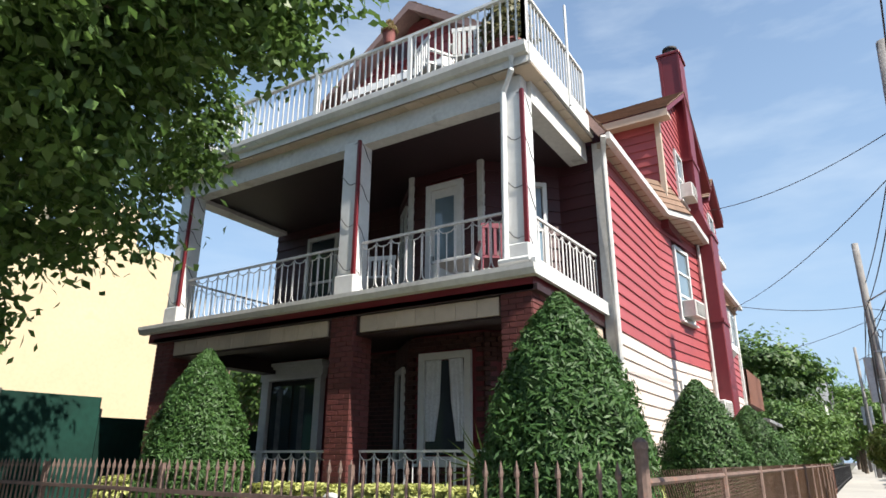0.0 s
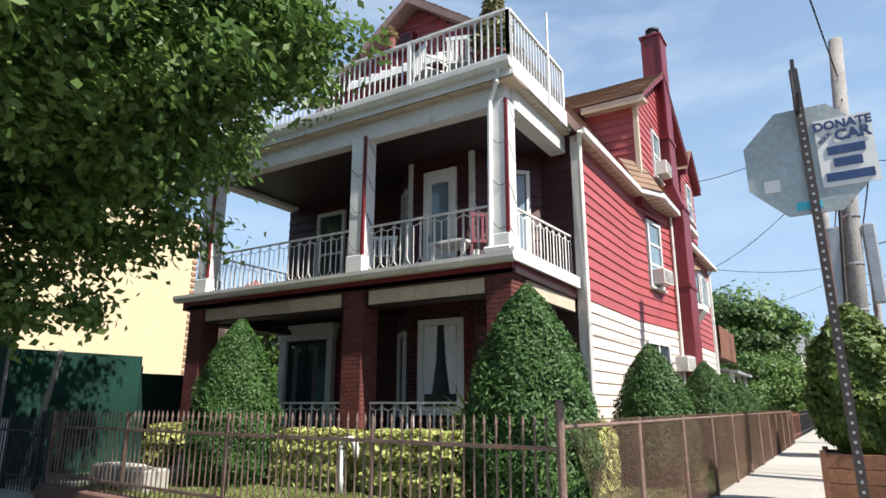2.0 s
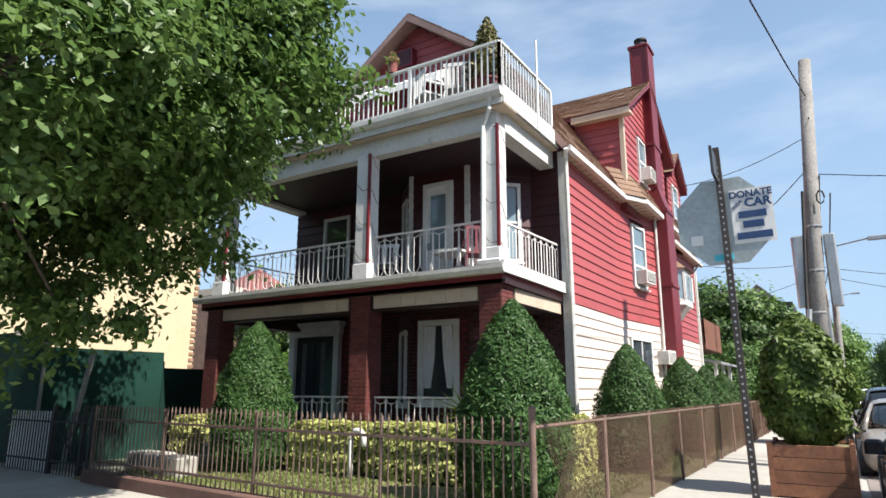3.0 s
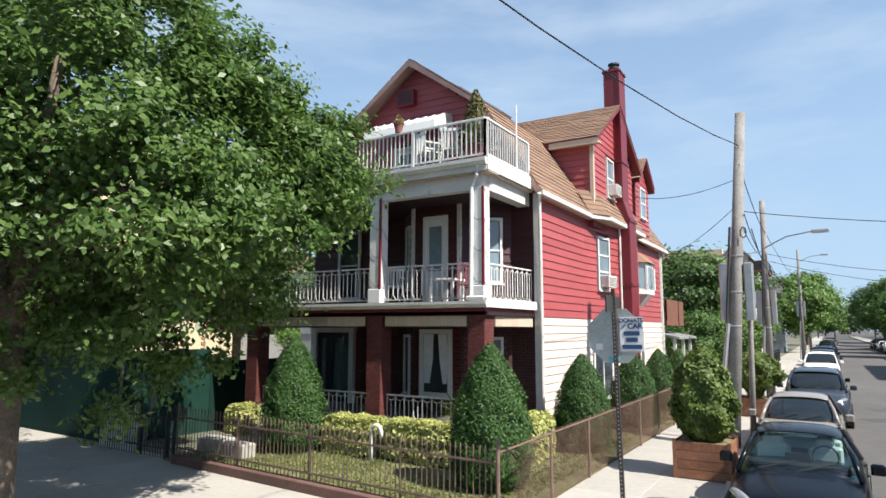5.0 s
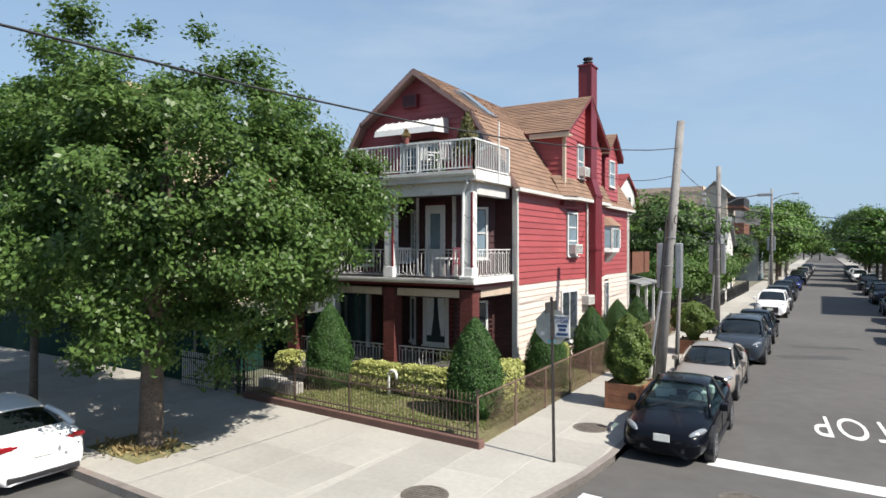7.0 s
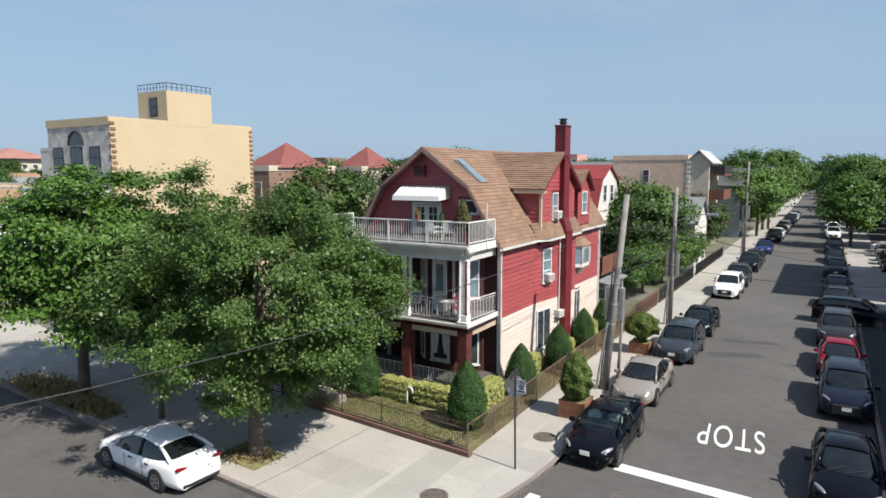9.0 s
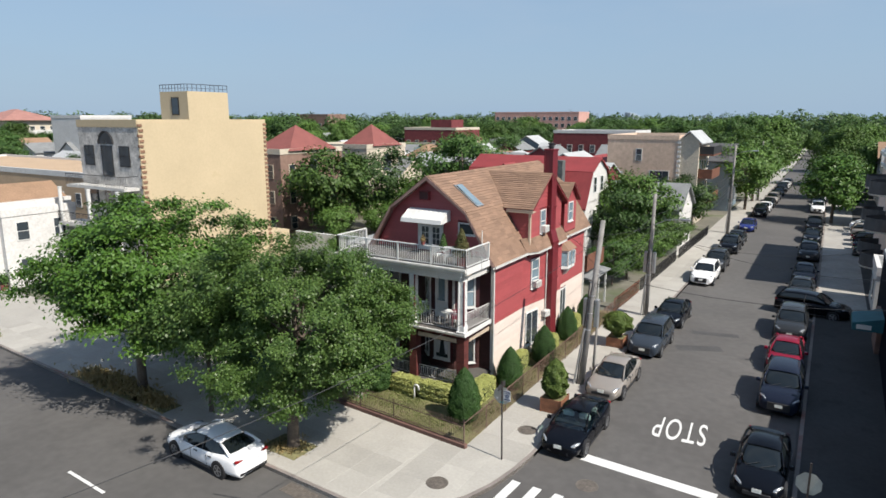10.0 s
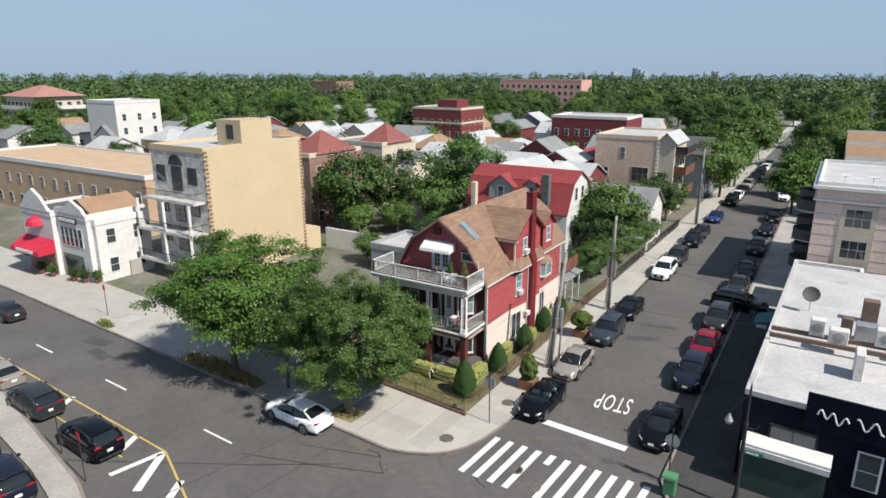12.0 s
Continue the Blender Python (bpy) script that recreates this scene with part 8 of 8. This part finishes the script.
pot_plant("potted_conifer", "small conifer in a clay pot on the roof deck", -3.45, 7.5, 6.744, 0.29, 0.45, CONIFER, 0.5, 1, 1.35)
pot_plant("potted_plant", "small plant in a pink pot on the deck rail", -5.3, 6.99, 7.67, 0.11, 0.22, STRAW, 0.12, 2, 0.2)
pot_plant("potted_plant", "leafy pot plant by the roof deck door", -5.5, 9.2, 6.744, 0.16, 0.3, LEAF_C, 0.25, 3, 0.8)


def chair(x, y, z, turn, material, label):
    t = thing("garden_chair", label, "chair", (x, y, z), turn)
    part("seat", G().soft(-0.24, -0.24, 0.41, 0.24, 0.24, 0.45, 0.01), material, t, local=True)
    b_ = part("backrest", G().box(-0.24, 0.22, 0.85, 0.24, 0.25, 0.92), material, t, local=True)
    for k in range(6):
        part("slat", G().box(-0.22 + k * 0.08, 0.225, 0.45, -0.18 + k * 0.08, 0.245, 0.86), material, b_, local=True)
    for sx in (-1, 1):
        for sy in (-1, 1):
            part("leg", G().tube([(sx * 0.21, sy * 0.21, 0.42), (sx * 0.25, sy * 0.26, 0.0)], 0.016, 6), material, t, local=True)
        part("armrest", G().box(sx * 0.25 - 0.025, -0.22, 0.63, sx * 0.25 + 0.025, 0.24, 0.66), material, t, local=True)


chair(-4.1, 7.5, 6.745, 200, WHITE, "white slatted garden chair on the roof deck")
chair(-4.7, 7.45, 6.745, 150, WHITE, "white slatted garden chair on the roof deck")
chair(-3.9, 7.85, 3.58, 215, mat("pink_chair", (0.2, 0.04, 0.06), 0.6), "dark pink chair on the balcony")
chair(-6.0, 7.8, 3.58, 20, WHITE, "white garden chair on the balcony")
tb_ = thing("side_table", "white plastic side table on the balcony", "table", (-4.6, 8.1, 3.58))
part("tabletop", G().soft(-4.95, 7.8, 4.13, -4.25, 8.4, 4.18, 0.01), WHITE, tb_)
for sx, sy in ((-4.9, 7.85), (-4.3, 7.85), (-4.9, 8.35), (-4.3, 8.35)):
    part("leg", G().box(sx - 0.03, sy - 0.03, 3.58, sx + 0.03, sy + 0.03, 4.13), WHITE, tb_)

# ---- farther trees ----
kinds = []
for k, (mtl, c, r, h, n) in enumerate(((LEAF_D, (0, 0, 6.0), (4.0, 4.0, 3.2), 9, 70), (LEAF_C, (0, 0, 7.0), (4.5, 4.5, 4.6), 11, 80), (LEAF_B, (0, 0, 5.6), (3.6, 3.6, 3.2), 9, 60), (LEAF_D, (0.3, 0.2, 9.5), (6.2, 6.0, 6.2), 16, 110), (LEAF_C, (0, 0, 10.0), (6.8, 6.6, 6.6), 17, 110))):
    kinds.append(tree("tree", ("leafy green tree in full summer foliage", "dense dark-green tree between the houses", "bright yellow-green street tree", "tall broad tree rising over the roofs", "large dark tree rising over the roofs")[k], (0, 0, -60), h, c, r, n, 120 if k < 3 else 130, 0.27 if k < 3 else 0.42, mtl, 40 + k, 0.2 if k < 3 else 0.35, 0.62 if k < 3 else 0.95, limbs=14))


def plant(k, x, y, s, turn=0, z=0.0):
    copy_thing(kinds[k], pose(x, y, z, 0, 0, turn)).scale = (s, s, s * random.uniform(0.92, 1.1))


random.seed(11)
for k, x, y, s in ((1, -35, 42, 0.9), (0, -36.5, 36.5, 1.15), (0, -34.0, 33.5, 0.5), (1, -26, 47, 1.05), (1, -28.5, 51, 1.0), (0, -28, 43, 0.85), (1, -25.5, 40, 0.5), (0, -31, 38, 0.55), (0, -4.2, 42.5, 0.9), (1, -4.6, 39.2, 0.68), (0, -2.6, 40.5, 0.55), (0, -2.9, 35.2, 0.5), (1, -3.4, 32.6, 0.36), (0, -1.9, 47.5, 0.5), (0, -9.3, 57.5, 0.45), (1, -4.5, 62.5, 0.6), (0, -3, 64.5, 0.62), (0, -6, 57, 0.7), (0, 0.6, 87, 1.0), (0, 0.4, 99, 1.1), (3, -3, 115, 0.75), (2, 11.9, 79, 1.0), (2, 12.2, 94, 0.9), (0, 12.2, 110, 1.0), (3, 0, 132, 0.8), (3, 13, 135, 0.8), (1, -21, 30.5, 0.4), (0, -26, 26, 0.4), (0, -7.5, 63, 0.5), (1, -58, 66, 0.8), (1, -100, 44, 0.7), (0, -70, 46, 0.6), (0, -2.5, 46, 0.45), (1, 22, 72, 0.8), (1, 30, 86, 0.9), (0, -30, 92, 0.8), (1, -44, 96, 0.9), (0, -70, 104, 0.9), (1, -90, 92, 0.9)):
    plant(k, x, y, s, random.uniform(0, 360))
for ring, (d0, d1, count, s0, s1) in enumerate(((135, 175, 34, 0.55, 0.8), (175, 225, 46, 0.62, 0.86), (235, 300, 54, 0.62, 0.9))):
    for i in range(count):
        a = radians(-16 + 92 * (i + random.uniform(0.1, 0.9)) / count)
        d = random.uniform(d0, d1)
        x, y = 16 - d * math.sin(a), -27 + d * math.cos(a)
        if 0 < x < 13.5 and y < 200:
            continue
        if d < 180 and -150 < x < -10 and y < 158:
            if ring == 0 and random.random() < 0.9:
                continue
        plant(random.choice((3, 4)), x, y, random.uniform(s0, s1), random.uniform(0, 360))
# the woods beyond, too far to tell tree from tree
rw = np.random.default_rng(23)
wpts, wnrm = [], []
for d0, d1, count, s0, s1 in ((315, 400, 85, 0.72, 1.05), (420, 560, 105, 0.8, 1.14), (620, 860, 120, 1.0, 1.2)):
    for i in range(count):
        a = radians(-16 + 92 * (i + rw.uniform(0.1, 0.9)) / count)
        d, sc = rw.uniform(d0, d1), rw.uniform(s0, s1)
        m = 620
        v = rw.normal(0, 1, (m, 3))
        v /= np.linalg.norm(v, axis=1)[:, None]
        lump = 1 + 0.18 * np.sin(v[:, [0]] * 5 + i) + 0.14 * np.sin(v[:, [1]] * 7 + 2 * i) + 0.12 * np.sin(v[:, [2]] * 8 + i)
        wpts.append(np.array([16 - d * math.sin(a), -27 + d * math.cos(a), 9.6 * sc]) + v * lump * rw.uniform(0.75, 1.0, (m, 1)) * np.array([6.8, 6.8, 6.6]) * sc)
        wnrm.append(v + np.array([0, 0, 0.6]))
tagged(new("far_woods", leaf_mesh("far_woods", np.concatenate(wpts), np.concatenate(wnrm), 1.15, LEAF_WOOD, rw)), "distant belt of green summer woods under the horizon", "woods", kind="stuff")
for o in kinds:
    for q_ in o.children_recursive:
        bpy.data.objects.remove(q_)
    bpy.data.objects.remove(o)

# ---- pavement flags, nearest the corner ----
flag_a = G().soft(0.004, 0.004, 0, 1.496, 1.496, 0.03, 0.006).mesh("flag", CONCRETE)
flag_b = G().soft(0.004, 0.004, 0, 1.296, 1.496, 0.03, 0.006).mesh("flag", CONCRETE)
ang = math.atan(-0.05)
for i in range(22):
    for j in range(4):
        m = Matrix.Translation((-2.4, av(-2.4) + 0.2, 0.123)) @ Matrix.Rotation(ang, 4, "Z") @ Matrix.Translation((-1.5 * (i + 1), 1.5 * j, 0))
        c = m @ Vector((0.75, 0.75, 0))
        if c.x > -9 and c.y > fy(c.x) - 0.6:
            continue
        if (c - Vector((-7.1, -0.5, 0.12))).length < 0.9:
            continue
        piece("flag", flag_a, walk_home, m)
def inside(x, y):
    """Whether a plan point lies on the pavement's rounded corner."""
    if y > 4.0:
        return x < 1.72
    return all((b[0] - a[0]) * (y - a[1]) - (b[1] - a[1]) * (x - a[0]) > 0.2 * math.hypot(b[0] - a[0], b[1] - a[1]) for a, b in zip(CORNER, CORNER[1:]))


for i in range(4):
    for j in range(4):
        x, y = -2.08 + 1.3 * i, -2.78 + 1.495 * j
        if all(inside(x + p, y + q2) for p in (0, 1.3) for q2 in (0, 1.5)):
            piece("flag", flag_b, walk_home, Matrix.Translation((x, y, 0.123)))
for j in range(40):
    for i in range(2):
        piece("flag", flag_b, walk_home, Matrix.Translation((-0.92 + 1.3 * i, 3.21 + 1.5 * j, 0.123)))
rest = G()
for j in range(40, 120):
    for i in range(2):
        rest.soft(-0.9 + 1.3 * i + 0.004, 3.2 + 1.5 * j, 0.123, 0.396 + 1.3 * i, 4.69 + 1.5 * j, 0.153, 0.006)
for i in range(22, 60):
    for j in range(4):
        m = Matrix.Translation((-2.4, av(-2.4) + 0.2, 0.123)) @ Matrix.Rotation(ang, 4, "Z") @ Matrix.Translation((-1.5 * (i + 1), 1.5 * j, 0))
        rest.soft(0.004, 0.004, 0, 1.496, 1.496, 0.03, 0.006, m)
part("flagging", rest, CONCRETE, walk_home)["kind"] = "stuff"
